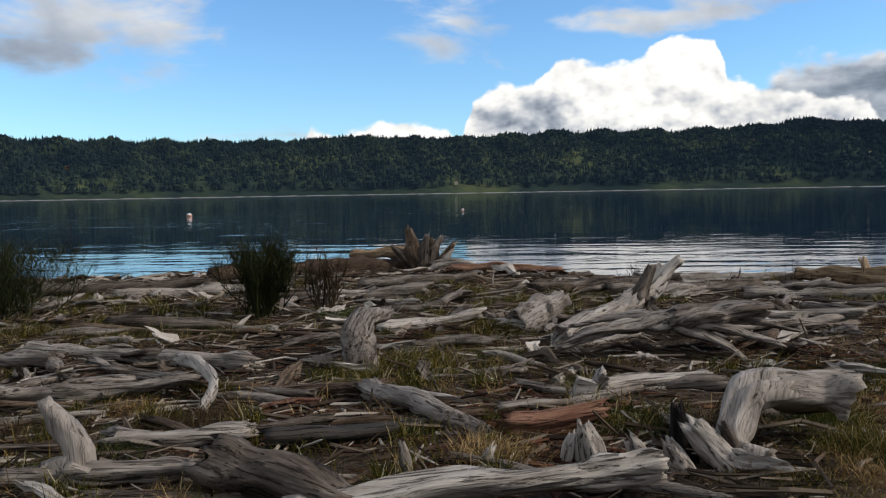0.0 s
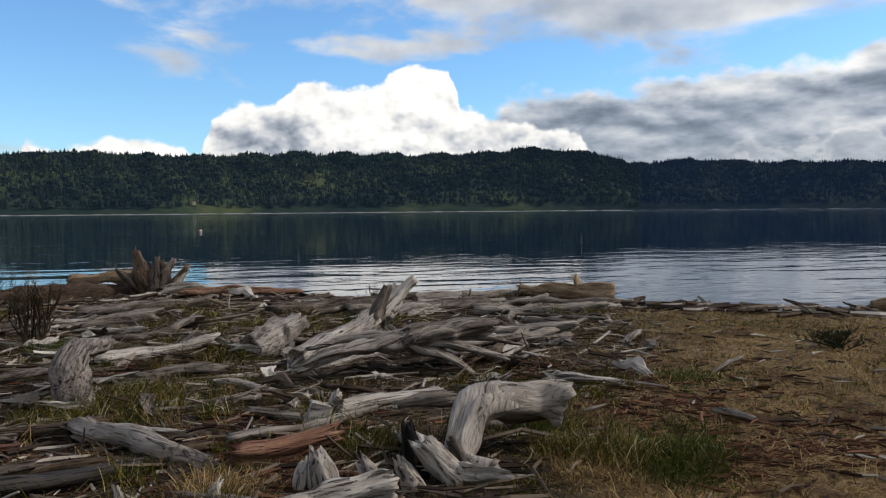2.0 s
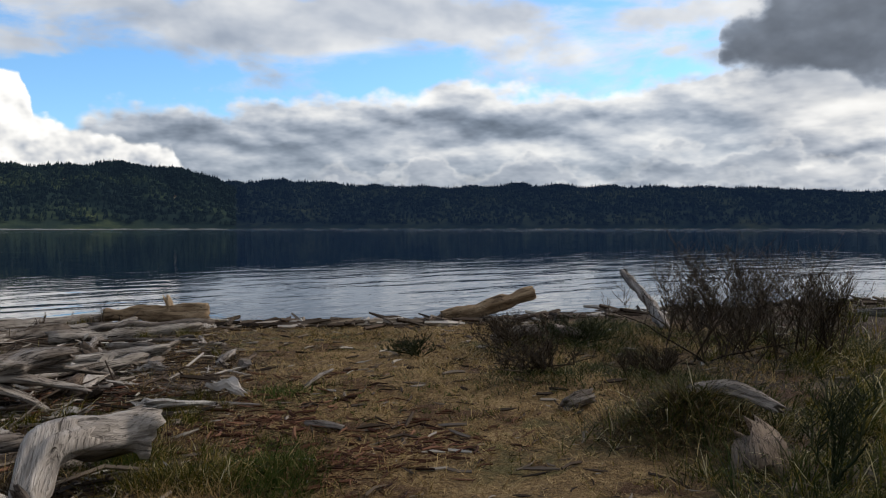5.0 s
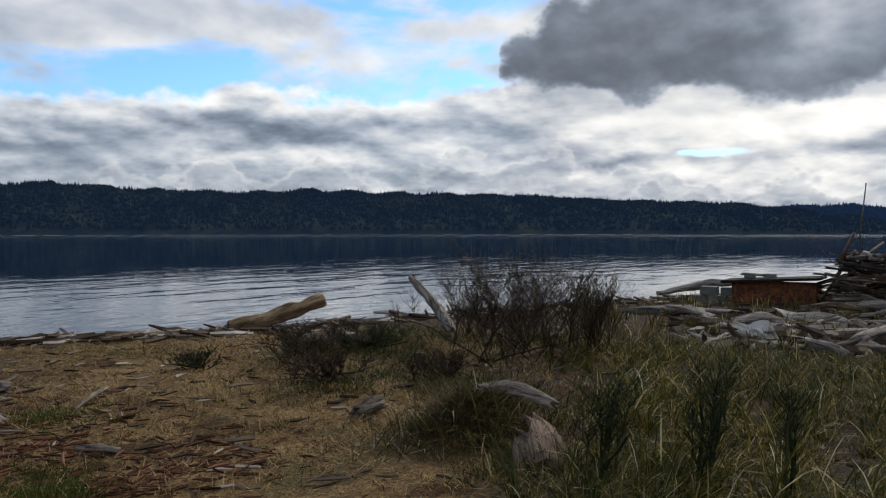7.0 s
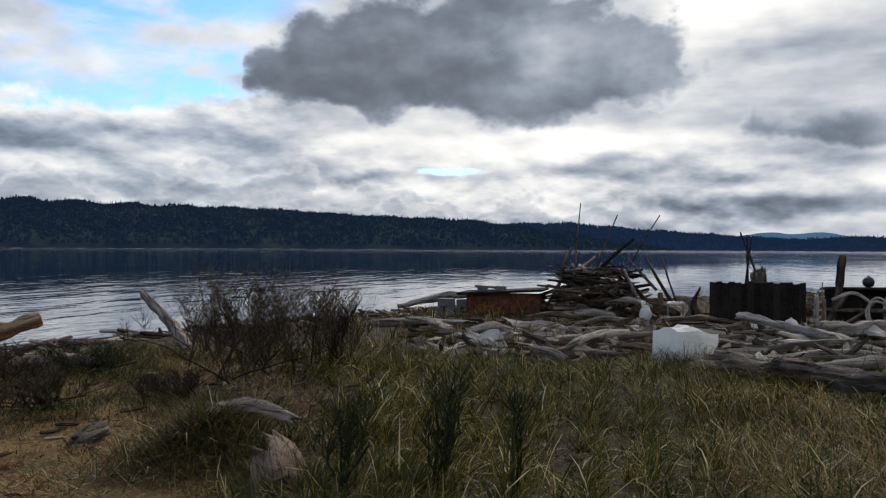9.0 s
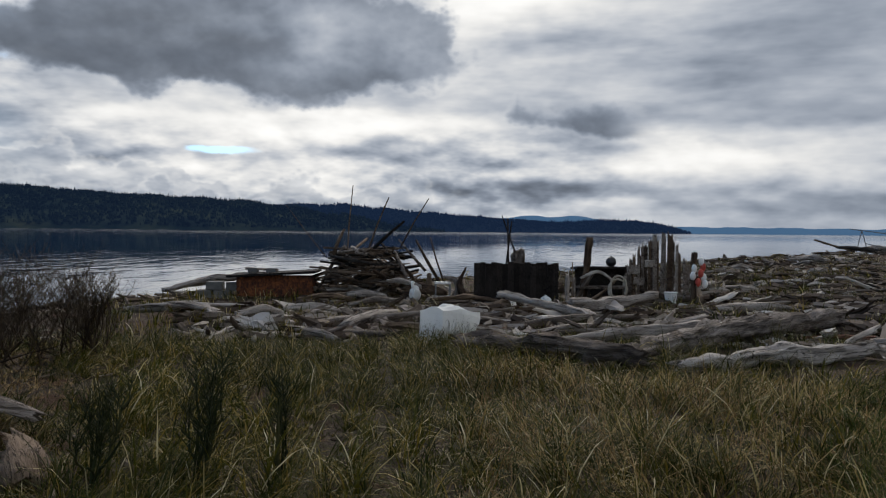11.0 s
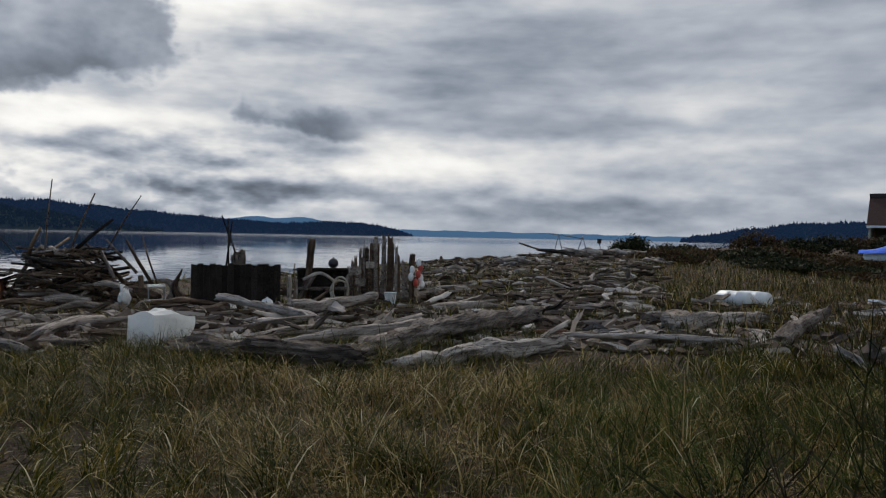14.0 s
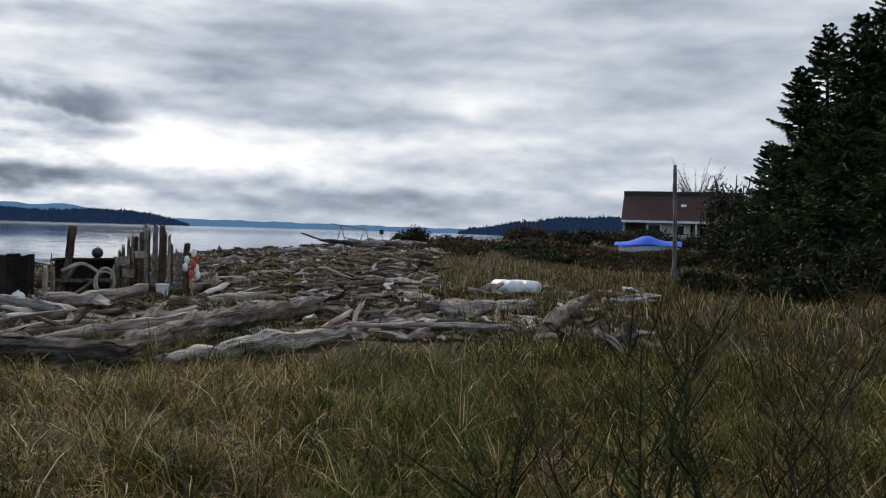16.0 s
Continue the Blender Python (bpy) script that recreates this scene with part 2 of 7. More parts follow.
def coords(n, which="Object"):
    t = n.nodes.new("ShaderNodeTexCoord")
    return t.outputs[which]


def wood_material(name, dark, mid, light, grain=9.0, rough=0.88, seam=0.25):
    """Weathered wood, its grain along local x, with cracks, blotches and a shade of its own per piece."""
    mat, n, b = material(name)
    p = coords(n)
    g1 = n.noise(n.scaled(p, (0.9, grain, grain)), 2.2, 6, 0.6, 0.3)
    g2 = n.noise(n.scaled(p, (1.6, 34.0, 34.0)), 1.6, 3, 0.6)
    blot = n.noise(n.scaled(p, (0.5, 1, 1)), 4.0, 5, 0.7)
    info = n.nodes.new("ShaderNodeObjectInfo")
    v = total_of(n, (0.42, g1), (0.13, g2), (0.55, blot), (0.24, info.outputs["Random"]))
    col = n.ramp(v, (0.46, dark), (0.63, mid), (0.86, light))
    wide = n.step(n.noise(n.scaled(p, (0.45, 9.0, 9.0)), 2.0, 3, 0.6, 0.9), 0.33, 0.40, 0.15, 1.0)
    crack = n.step(n.noise(n.scaled(p, (0.7, 30.0, 30.0)), 2.0, 4, 0.65, 0.5), 0.37, 0.46, seam, 1.0)
    col = n.mix(crack, (*[c * 0.45 for c in dark], 1), col)
    col = n.mix(wide, (*[c * 0.35 for c in dark], 1), col)
    n.links.new(col, b.inputs["Base Color"])
    b.inputs["Roughness"].default_value = rough
    b.inputs["Specular IOR Level"].default_value = 0.15
    bump(n, b, total_of(n, (0.6, g1), (0.5, g2), (0.9, crack), (1.2, wide)), 1.0, 0.022)
    return mat


def total_of(n, *terms):
    s = 0.0
    for k, t in terms:
        s = n.m("MULTIPLY_ADD", t, k, s)
    return s


WOOD = wood_material("driftwood", (0.036, 0.027, 0.021), (0.140, 0.112, 0.091), (0.41, 0.36, 0.31))
WOOD_PALE = wood_material("driftwood_pale", (0.062, 0.050, 0.042), (0.24, 0.203, 0.174), (0.50, 0.45, 0.395), seam=0.3)
WOOD_BONE = wood_material("bleached_bone_wood", (0.17, 0.145, 0.122), (0.34, 0.295, 0.255), (0.54, 0.485, 0.43), seam=0.72)
WOOD_BROWN = wood_material("driftwood_brown", (0.032, 0.021, 0.015), (0.095, 0.064, 0.043), (0.22, 0.16, 0.11))
WOOD_RED = wood_material("rotten_red_wood", (0.045, 0.02, 0.014), (0.14, 0.06, 0.038), (0.30, 0.17, 0.11))
WOOD_DARK = wood_material("dark_stained_boards", (0.008, 0.006, 0.005), (0.020, 0.016, 0.014), (0.042, 0.035, 0.030))
WOOD_BUFF = wood_material("fresh_buff_wood", (0.15, 0.09, 0.05), (0.32, 0.22, 0.13), (0.48, 0.36, 0.24))
WOOD_CHAR = wood_material("charred_wood", (0.006, 0.005, 0.005), (0.02, 0.017, 0.015), (0.06, 0.052, 0.045))


def island_material(name, stops, rough=0.8, trans=0.0, gloss=0.12):
    """Small loose pieces: each takes its own shade."""
    mat, n, b = material(name)
    g = n.nodes.new("ShaderNodeNewGeometry")
    col = n.ramp(g.outputs["Random Per Island"], *stops)
    v = n.noise(g.outputs["Position"], 1.1, 3, 0.5)
    col = n.mix(n.step(v, 0.38, 0.66, 0.0, 0.6), col, n.mix(1.0, col, (0.60, 0.57, 0.46, 1), "MULTIPLY"))
    n.links.new(col, b.inputs["Base Color"])
    b.inputs["Roughness"].default_value = rough
    b.inputs["Specular IOR Level"].default_value = gloss
    if trans:
        t = n.nodes.new("ShaderNodeBsdfTranslucent")
        n.links.new(col, t.inputs[0])
        mx = n.nodes.new("ShaderNodeMixShader")
        mx.inputs[0].default_value = trans
        n.links.new(b.outputs[0], mx.inputs[1])
        n.links.new(t.outputs[0], mx.inputs[2])
        n.links.new(mx.outputs[0], n.nodes["Material Output"].inputs[0])
    return mat


GRASS = island_material("beach_grass", [(0.0, (0.014, 0.018, 0.004)), (0.42, (0.056, 0.061, 0.009)), (0.70, (0.125, 0.104, 0.016)), (0.85, (0.27, 0.19, 0.043)), (0.94, (0.50, 0.41, 0.19)), (1.0, (0.74, 0.67, 0.46))], 0.6, trans=0.32, gloss=0.03)
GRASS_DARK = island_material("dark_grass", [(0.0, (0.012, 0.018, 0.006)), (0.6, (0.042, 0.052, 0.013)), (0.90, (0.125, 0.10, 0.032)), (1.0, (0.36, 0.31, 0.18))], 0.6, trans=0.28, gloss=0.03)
GRASS_GREEN = island_material("fresh_grass", [(0.0, (0.020, 0.036, 0.008)), (0.6, (0.058, 0.086, 0.016)), (1.0, (0.17, 0.165, 0.05))], 0.6, trans=0.28, gloss=0.03)
STRAW = island_material("dry_straw", [(0.0, (0.085, 0.048, 0.018)), (0.5, (0.27, 0.168, 0.062)), (1.0, (0.54, 0.39, 0.18))], 0.7, trans=0.15)
BROOM = island_material("broom_stems", [(0.0, (0.010, 0.014, 0.005)), (0.6, (0.027, 0.034, 0.010)), (1.0, (0.060, 0.058, 0.022))], 0.7)
BROOM_BROWN = island_material("broom_brown_stems", [(0.0, (0.02, 0.013, 0.009)), (0.6, (0.05, 0.034, 0.020)), (1.0, (0.10, 0.072, 0.042))], 0.75)
CHIPS = island_material("wood_chips", [(0.0, (0.020, 0.014, 0.011)), (0.42, (0.082, 0.057, 0.041)), (0.75, (0.20, 0.158, 0.124)), (1.0, (0.50, 0.45, 0.40))], 0.9)
CHUNK_MIX = island_material("mixed_chunks", [(0.0, (0.030, 0.021, 0.016)), (0.35, (0.12, 0.092, 0.072)), (0.62, (0.27, 0.225, 0.19)), (0.85, (0.48, 0.43, 0.38)), (0.97, (0.60, 0.55, 0.49)), (1.0, (0.16, 0.07, 0.045))], 0.9)
NEEDLES = island_material("fir_needles", [(0.0, (0.024, 0.040, 0.018)), (0.6, (0.056, 0.088, 0.034)), (1.0, (0.115, 0.150, 0.055))], 0.7, trans=0.1)
BRUSH = island_material("brown_brush", [(0.0, (0.028, 0.018, 0.010)), (0.5, (0.075, 0.042, 0.020)), (0.85, (0.10, 0.072, 0.030)), (1.0, (0.05, 0.058, 0.02))], 0.8, trans=0.15)
LEAF = island_material("bush_leaves", [(0.0, (0.010, 0.014, 0.006)), (0.6, (0.024, 0.030, 0.012)), (1.0, (0.055, 0.052, 0.020))], 0.7, trans=0.15)


def plain(name, col, rough=0.6, var=0.25, scale=6.0, bumpy=0.2, metal=0.0):
    """A worn surface: two scales of stain and a fine relief."""
    mat, n, b = material(name)
    p = coords(n)
    a, c = n.noise(p, scale, 5, 0.6), n.noise(p, scale * 7, 3, 0.6)
    f = total_of(n, (0.65, a), (0.35, c))
    lo = tuple(x * (1 - var) for x in col)
    hi = tuple(min(1.0, x * (1 + var * 0.6)) for x in col)
    n.links.new(n.ramp(f, (0.33, lo), (0.66, hi)), b.inputs["Base Color"])
    b.inputs["Roughness"].default_value, b.inputs["Metallic"].default_value = rough, metal
    bump(n, b, f, bumpy, 0.02)
    return mat


FOAM = plain("white_foam", (0.82, 0.82, 0.79), 0.7, 0.14, 5, 0.3)
def film(mat, share):
    """Thin pale plastic: lets part of the light through."""
    n = Net(mat.node_tree)
    t = n.nodes.new("ShaderNodeBsdfTranslucent")
    t.inputs[0].default_value = (0.85, 0.86, 0.84, 1)
    mx = n.nodes.new("ShaderNodeMixShader")
    mx.inputs[0].default_value = share
    n.links.new(n.nodes["Principled BSDF"].outputs[0], mx.inputs[1])
    n.links.new(t.outputs[0], mx.inputs[2])
    n.links.new(mx.outputs[0], n.nodes["Material Output"].inputs[0])


film(FOAM, 0.4)
WHITE = plain("white_paint", (0.75, 0.74, 0.70), 0.5, 0.15, 3, 0.1)
BLACK = plain("black_rubber", (0.016, 0.016, 0.018), 0.5, 0.3)
STONE = plain("grey_stone", (0.25, 0.24, 0.23), 0.9, 0.35, 9, 0.5)
CONCRETE = plain("concrete", (0.13, 0.125, 0.115), 0.9, 0.3, 9, 0.4)
RED = plain("red_plastic", (0.45, 0.06, 0.035), 0.5, 0.25)
ORANGE = plain("orange_plastic", (0.5, 0.13, 0.03), 0.6, 0.3)
ROPE = plain("pale_rope", (0.36, 0.32, 0.25), 0.9, 0.3, 30, 0.5)
STEEL = plain("grey_steel", (0.25, 0.25, 0.25), 0.5, 0.3, 8, 0.2, 0.6)
TARP = plain("blue_tarp", (0.008, 0.11, 0.66), 0.45, 0.3, 3, 0.4)
CREAM = plain("cream_siding", (0.50, 0.45, 0.34), 0.7, 0.12, 2, 0.1)
ROOF = plain("brown_shingles", (0.060, 0.030, 0.022), 1.0, 0.25, 3, 0.4)
ROOF_DARK = plain("dark_roof", (0.045, 0.032, 0.028), 0.9, 0.25, 3, 0.4)
BARK = plain("bark", (0.045, 0.034, 0.026), 0.95, 0.4, 12, 0.8)


def rust_material():
    mat, n, b = material("rusted_sheet")
    p = coords(n)
    f = total_of(n, (0.6, n.noise(p, 4.5, 6, 0.65, 0.6)), (0.4, n.noise(p, 22, 3, 0.6)))
    n.links.new(n.ramp(f, (0.36, (0.018, 0.012, 0.010)), (0.48, (0.10, 0.032, 0.012)), (0.60, (0.27, 0.085, 0.022)), (0.74, (0.36, 0.16, 0.06))), b.inputs["Base Color"])
    b.inputs["Roughness"].default_value = 0.9
    bump(n, b, f, 0.5, 0.02)
    return mat


RUST = rust_material()


def glass_material():
    mat, n, b = material("window_glass")
    b.inputs["Base Color"].default_value = (0.02, 0.025, 0.03, 1)
    b.inputs["Roughness"].default_value = 0.08
    b.inputs["Specular IOR Level"].default_value = 0.7
    return mat


GLASS = glass_material()


def water_material():
    mat, n, b = material("sea_water")
    g = n.nodes.new("ShaderNodeNewGeometry")
    p = g.outputs["Position"]
    ln = n.nodes.new("ShaderNodeVectorMath")
    ln.operation = "LENGTH"
    n.links.new(p, ln.inputs[0])
    r = ln.outputs["Value"]
    b.inputs["Base Color"].default_value = (0.004, 0.014, 0.034, 1)
    b.inputs["IOR"].default_value = 1.33
    n.links.new(n.step(r, 60, 1200, 0.03, 0.085), b.inputs["Roughness"])
    patch = n.step(n.noise(n.scaled(p, (0.010, 0.028, 1)), 1.0, 3, 0.5), 0.34, 0.66, 0.30, 1.0)
    small = n.noise(n.scaled(p, (0.8, 1.5, 1)), 1.0, 2, 0.5, 0.4)
    mid = n.noise(n.scaled(p, (0.16, 0.42, 1)), 1.0, 2, 0.45, 0.5)
    big = n.noise(n.scaled(p, (0.05, 0.13, 1)), 1.0, 2, 0.5, 0.3)
    h = total_of(n, (0.07, small), (0.40, mid), (0.34, big))
    bp = n.nodes.new("ShaderNodeBump")
    n.put(bp.inputs["Height"], h)
    n.put(bp.inputs["Strength"], n.m("MULTIPLY", patch, n.step(r, 25, 700, 0.46, 0.22)))
    bp.inputs["Distance"].default_value = 0.30
    n.links.new(bp.outputs[0], b.inputs["Normal"])
    return mat


WATER = water_material()


def ground_material():
    """Sandy soil with rotted wood, straw and moss; the trodden path shows more straw."""
    mat, n, b = material("beach_ground")
    g = n.nodes.new("ShaderNodeNewGeometry")
    p = g.outputs["Position"]
    at = n.nodes.new("ShaderNodeAttribute")
    at.attribute_name = "trodden"
    big, mid, fine = n.noise(p, 0.45, 4, 0.6), n.noise(p, 2.6, 5, 0.65), n.noise(p, 26, 4, 0.7)
    f = total_of(n, (0.45, mid), (0.55, fine))
    soil = n.ramp(f, (0.36, (0.018, 0.012, 0.008)), (0.5, (0.064, 0.045, 0.031)), (0.66, (0.17, 0.128, 0.092)))
    straw = n.ramp(f, (0.35, (0.050, 0.031, 0.014)), (0.5, (0.185, 0.117, 0.050)), (0.64, (0.38, 0.255, 0.12)))
    moss = n.ramp(f, (0.34, (0.022, 0.026, 0.010)), (0.66, (0.075, 0.085, 0.028)))
    col = n.mix(at.outputs["Fac"], soil, straw)
    col = n.mix(n.step(total_of(n, (0.6, big), (0.4, mid)), 0.52, 0.62, 0.0, 0.7), col, moss)
    red = n.step(n.noise(n.scaled(p, (1, 1, 0.1)), 1.1, 4, 0.6), 0.56, 0.63, 0.0, 0.75)
    col = n.mix(red, col, (0.07, 0.032, 0.018, 1))
    n.links.new(col, b.inputs["Base Color"])
    b.inputs["Roughness"].default_value = 0.95
    b.inputs["Specular IOR Level"].default_value = 0.1
    bump(n, b, total_of(n, (1.0, mid), (0.8, fine)), 1.0, 0.09)
    return mat


GROUND = ground_material()


def forest_material(name, stops, haze_glow=(0, 0, 0), scale=0.02, fade=False):
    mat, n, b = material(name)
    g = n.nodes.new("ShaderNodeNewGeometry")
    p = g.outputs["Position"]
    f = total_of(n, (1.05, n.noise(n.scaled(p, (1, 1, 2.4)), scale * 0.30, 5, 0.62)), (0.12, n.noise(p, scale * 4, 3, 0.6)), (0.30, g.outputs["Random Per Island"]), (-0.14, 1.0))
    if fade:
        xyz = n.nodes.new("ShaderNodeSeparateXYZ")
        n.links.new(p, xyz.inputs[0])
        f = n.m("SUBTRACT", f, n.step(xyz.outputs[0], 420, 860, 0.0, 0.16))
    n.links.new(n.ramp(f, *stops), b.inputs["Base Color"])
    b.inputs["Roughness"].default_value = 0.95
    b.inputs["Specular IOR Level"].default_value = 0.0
    # distance haze is painted in: the slopes give off a bluish emission
    if sum(haze_glow):
        b.inputs["Emission Color"].default_value = (*haze_glow, 1)
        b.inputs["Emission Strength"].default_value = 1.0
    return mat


# last colour: painted haze, bluer and stronger with distance
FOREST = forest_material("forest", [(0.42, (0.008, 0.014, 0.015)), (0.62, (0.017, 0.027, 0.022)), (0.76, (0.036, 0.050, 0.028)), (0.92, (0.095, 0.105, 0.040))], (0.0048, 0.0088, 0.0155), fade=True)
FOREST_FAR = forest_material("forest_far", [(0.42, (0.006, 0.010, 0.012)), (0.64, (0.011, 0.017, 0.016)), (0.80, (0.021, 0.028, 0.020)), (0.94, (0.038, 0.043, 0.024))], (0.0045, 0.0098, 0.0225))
# nearly black woods; the blue is haze painted on as emission
HILL_HAZE_BLUE = forest_material("haze_blue_hill", [(0.3, (0.004, 0.006, 0.008)), (0.9, (0.007, 0.010, 0.012))], (0.007, 0.016, 0.040), 0.008)
# pale blue of the farthest land is haze put into colour and emission
HILL_HAZE_PALE = forest_material("haze_pale_hill", [(0.3, (0.014, 0.022, 0.028)), (0.7, (0.024, 0.034, 0.040))], (0.045, 0.105, 0.20), 0.006)

# ---- mesh helpers ----


def mesh_of(name, verts, faces, mat, smooth=True):
    me = bpy.data.meshes.new(name)
    me.from_pydata([tuple(v) for v in verts], [], faces)
    me.materials.append(mat)
    if smooth:
        me.polygons.foreach_set("use_smooth", [True] * len(me.polygons))
    me.update()
    return me


def tri_mesh(name, verts, tris, mat, smooth=False):
    """A mesh from arrays, quick for many thousands of pieces."""
    verts, tris = np.asarray(verts, np.float32), np.asarray(tris, np.int32)
    me = bpy.data.meshes.new(name)
    me.vertices.add(len(verts))
    me.vertices.foreach_set("co", verts.ravel())
    me.loops.add(tris.size)
    me.loops.foreach_set("vertex_index", tris.ravel())
    me.polygons.add(len(tris))
    me.polygons.foreach_set("loop_start", np.arange(0, tris.size, 3, dtype=np.int32))
    me.polygons.foreach_set("use_smooth", np.full(len(tris), smooth))
    me.materials.append(mat)
    me.update(calc_edges=True)
    return me


def part(name, bm, mat, parent, label=""):
    """One bmesh as one mesh under a thing or a part."""
    me = bpy.data.meshes.new(name)
    bm.to_mesh(me)
    bm.free()
    me.materials.append(mat)
    ob = new(name, me)
    ob.parent = parent
    return tagged(ob, label)


def part_mesh(name, me, parent, label="", m=None):
    ob = new(name, me)
    ob.parent = parent
    if m is not None:
        ob.matrix_basis = m
    return tagged(ob, label)


def box_bm(sx, sy, sz, m=None, bevel=0.0, rough=0.0, seed=0):
    bm = bmesh.new()
    bmesh.ops.create_cube(bm, size=1.0, matrix=Matrix.Diagonal((sx, sy, sz, 1)))
    if bevel:
        bmesh.ops.bevel(bm, geom=bm.edges[:], offset=bevel, segments=2, profile=0.6, affect="EDGES")
    if rough:
        rnd = random.Random(seed)
        for v in bm.verts:
            v.co += Vector((rnd.uniform(-1, 1), rnd.uniform(-1, 1), rnd.uniform(-1, 1))) * rough
    if m is not None:
        bm.transform(m)
    return bm


def strands(pts, rad, sides=3):
    """Thin tapered tubes along many lines at once: pts (N, K, 3), rad (N, K)."""
    pts, rad = np.asarray(pts, float), np.asarray(rad, float)
    N, K, _ = pts.shape
    d = np.gradient(pts, axis=1)
    d /= np.linalg.norm(d, axis=2, keepdims=True) + 1e-9
    ref = np.where(np.abs(d[..., 2:3]) > 0.8, [1.0, 0, 0], [0, 0, 1.0])
    u = np.cross(d, ref)
    u /= np.linalg.norm(u, axis=2, keepdims=True) + 1e-9
    v = np.cross(d, u)
    a = np.arange(sides) * 2 * math.pi / sides
    ring = pts[:, :, None] + rad[:, :, None, None] * (u[:, :, None] * np.cos(a)[None, None, :, None] + v[:, :, None] * np.sin(a)[None, None, :, None])
    i = np.arange(N)[:, None, None] * K * sides + np.arange(K - 1)[None, :, None] * sides
    s = np.arange(sides)[None, None, :]
    s2 = (s + 1) % sides
    A, B, C, D = i + s, i + s2, i + sides + s2, i + sides + s
    tris = np.concatenate([np.stack([A, B, C], -1).reshape(-1, 3), np.stack([A, C, D], -1).reshape(-1, 3)])
    ends = np.arange(N)[:, None] * K * sides
    for k in range(1, sides - 1):
        tris = np.concatenate([tris, np.concatenate([ends + 0, ends + k + 1, ends + k], 1), np.concatenate([ends, ends + k, ends + k + 1], 1) + (K - 1) * sides])
    return ring.reshape(-1, 3), tris


def joined(*sets):
    vs, ts, o = [], [], 0
    for v, t in sets:
        vs.append(v)
        ts.append(t + o)
        o += len(v)
    return np.concatenate(vs), np.concatenate(ts)


def blades(base, height, width, lean, curl, rng, combed=True):
    """Grass blades: base (N, 3), each with its height, width, lean in radians and curl."""
    N = len(base)
    az_ = 2.2 * wave_noise(base[:, 0], base[:, 1], 0.9, 8) + 1.2 * wave_noise(base[:, 0], base[:, 1], 3.1, 9) + rng.normal(0, 1.5, N)
    az_ = az_ if combed else rng.uniform(0, 2 * math.pi, N)
    out = np.stack([np.cos(az_), np.sin(az_), 0 * az_], 1)
    side_a = az_ + math.pi / 2 + rng.uniform(-0.9, 0.9, N)
    side = np.stack([np.cos(side_a), np.sin(side_a), 0 * az_], 1)
    P, ang, p = [], lean.copy(), base.copy()
    for k in range(4):
        P.append(p)
        p = p + (height / 3)[:, None] * (out * np.sin(ang)[:, None] + np.array([0, 0, 1.0]) * np.cos(ang)[:, None])
        ang = np.minimum(ang + curl, np.maximum(ang, 1.6))
    vs = np.empty((N, 7, 3))
    for k in range(3):
        ww = (width * (1.0, 0.85, 0.55)[k] / 2)[:, None]
        vs[:, 2 * k], vs[:, 2 * k + 1] = P[k] - side * ww, P[k] + side * ww
    vs[:, 6] = P[3]
    t = np.array([[0, 1, 3], [0, 3, 2], [2, 3, 5], [2, 5, 4], [4, 5, 6]])
    return vs.reshape(-1, 3), (t[None] + (np.arange(N) * 7)[:, None, None]).reshape(-1, 3)


# ---- the lie of the land ----
SHORE = np.array([(-900, 260), (-60, 27), (-20, 17.0), (-8, 15.9), (0, 16.2), (3, 14.6), (6.7, 12.4), (8.5, 10.7), (10, 9.8), (12, 9.0), (18.5, 6.0), (22, 3.8),
                  (27, -2), (33, -9), (41, -17), (52, -29), (82, -58), (119, -103), (230, -270), (520, -640), (1500, -2000), (3500, -4500)], float)
SEA = -1.3


def inland(x, y):
    """Distance from the crest of the beach, positive on the land."""
    x, y = np.asarray(x, float), np.asarray(y, float)
    best = np.full(x.shape, 1e9)
    sign = np.ones(x.shape)
    for (ax, ay), (bx, by) in zip(SHORE[:-1], SHORE[1:]):
        ex, ey = bx - ax, by - ay
        t = np.clip(((x - ax) * ex + (y - ay) * ey) / (ex * ex + ey * ey), 0, 1)
        qx, qy = x - ax - t * ex, y - ay - t * ey
        d = np.hypot(qx, qy)
        c = ex * qy - ey * qx
        near = d < best
        best = np.where(near, d, best)
        sign = np.where(near, np.where(c > 0, -1.0, 1.0), sign)
    return best * sign


def wave_noise(x, y, k, s):
    return (np.sin(x * k + 1.3 * s + 1.7 * np.sin(y * k * 0.6 + s)) + np.sin(y * k * 1.13 - 2.1 * s + 1.4 * np.sin(x * k * 0.71 + 2 * s))) * 0.5


# low swells: tussocks beside the path, heaped berms in the far field
HUMMOCKS = ((5.60, 2.85, 0.50, 0.24), (8.1, 6.2, 0.75, 0.14), (6.4, 5.0, 0.55, 0.10), (7.2, 4.0, 0.7, 0.12), (9.4, 6.6, 0.9, 0.14), (5.0, 1.6, 0.6, 0.10), (28.3, -15.0, 5.0, 0.30), (34.3, -20.6, 6.5, 0.50), (39.3, -27.5, 7.5, 0.40), (24.5, -10.0, 4.0, 0.12), (19.0, -12.5, 3.0, 0.14))


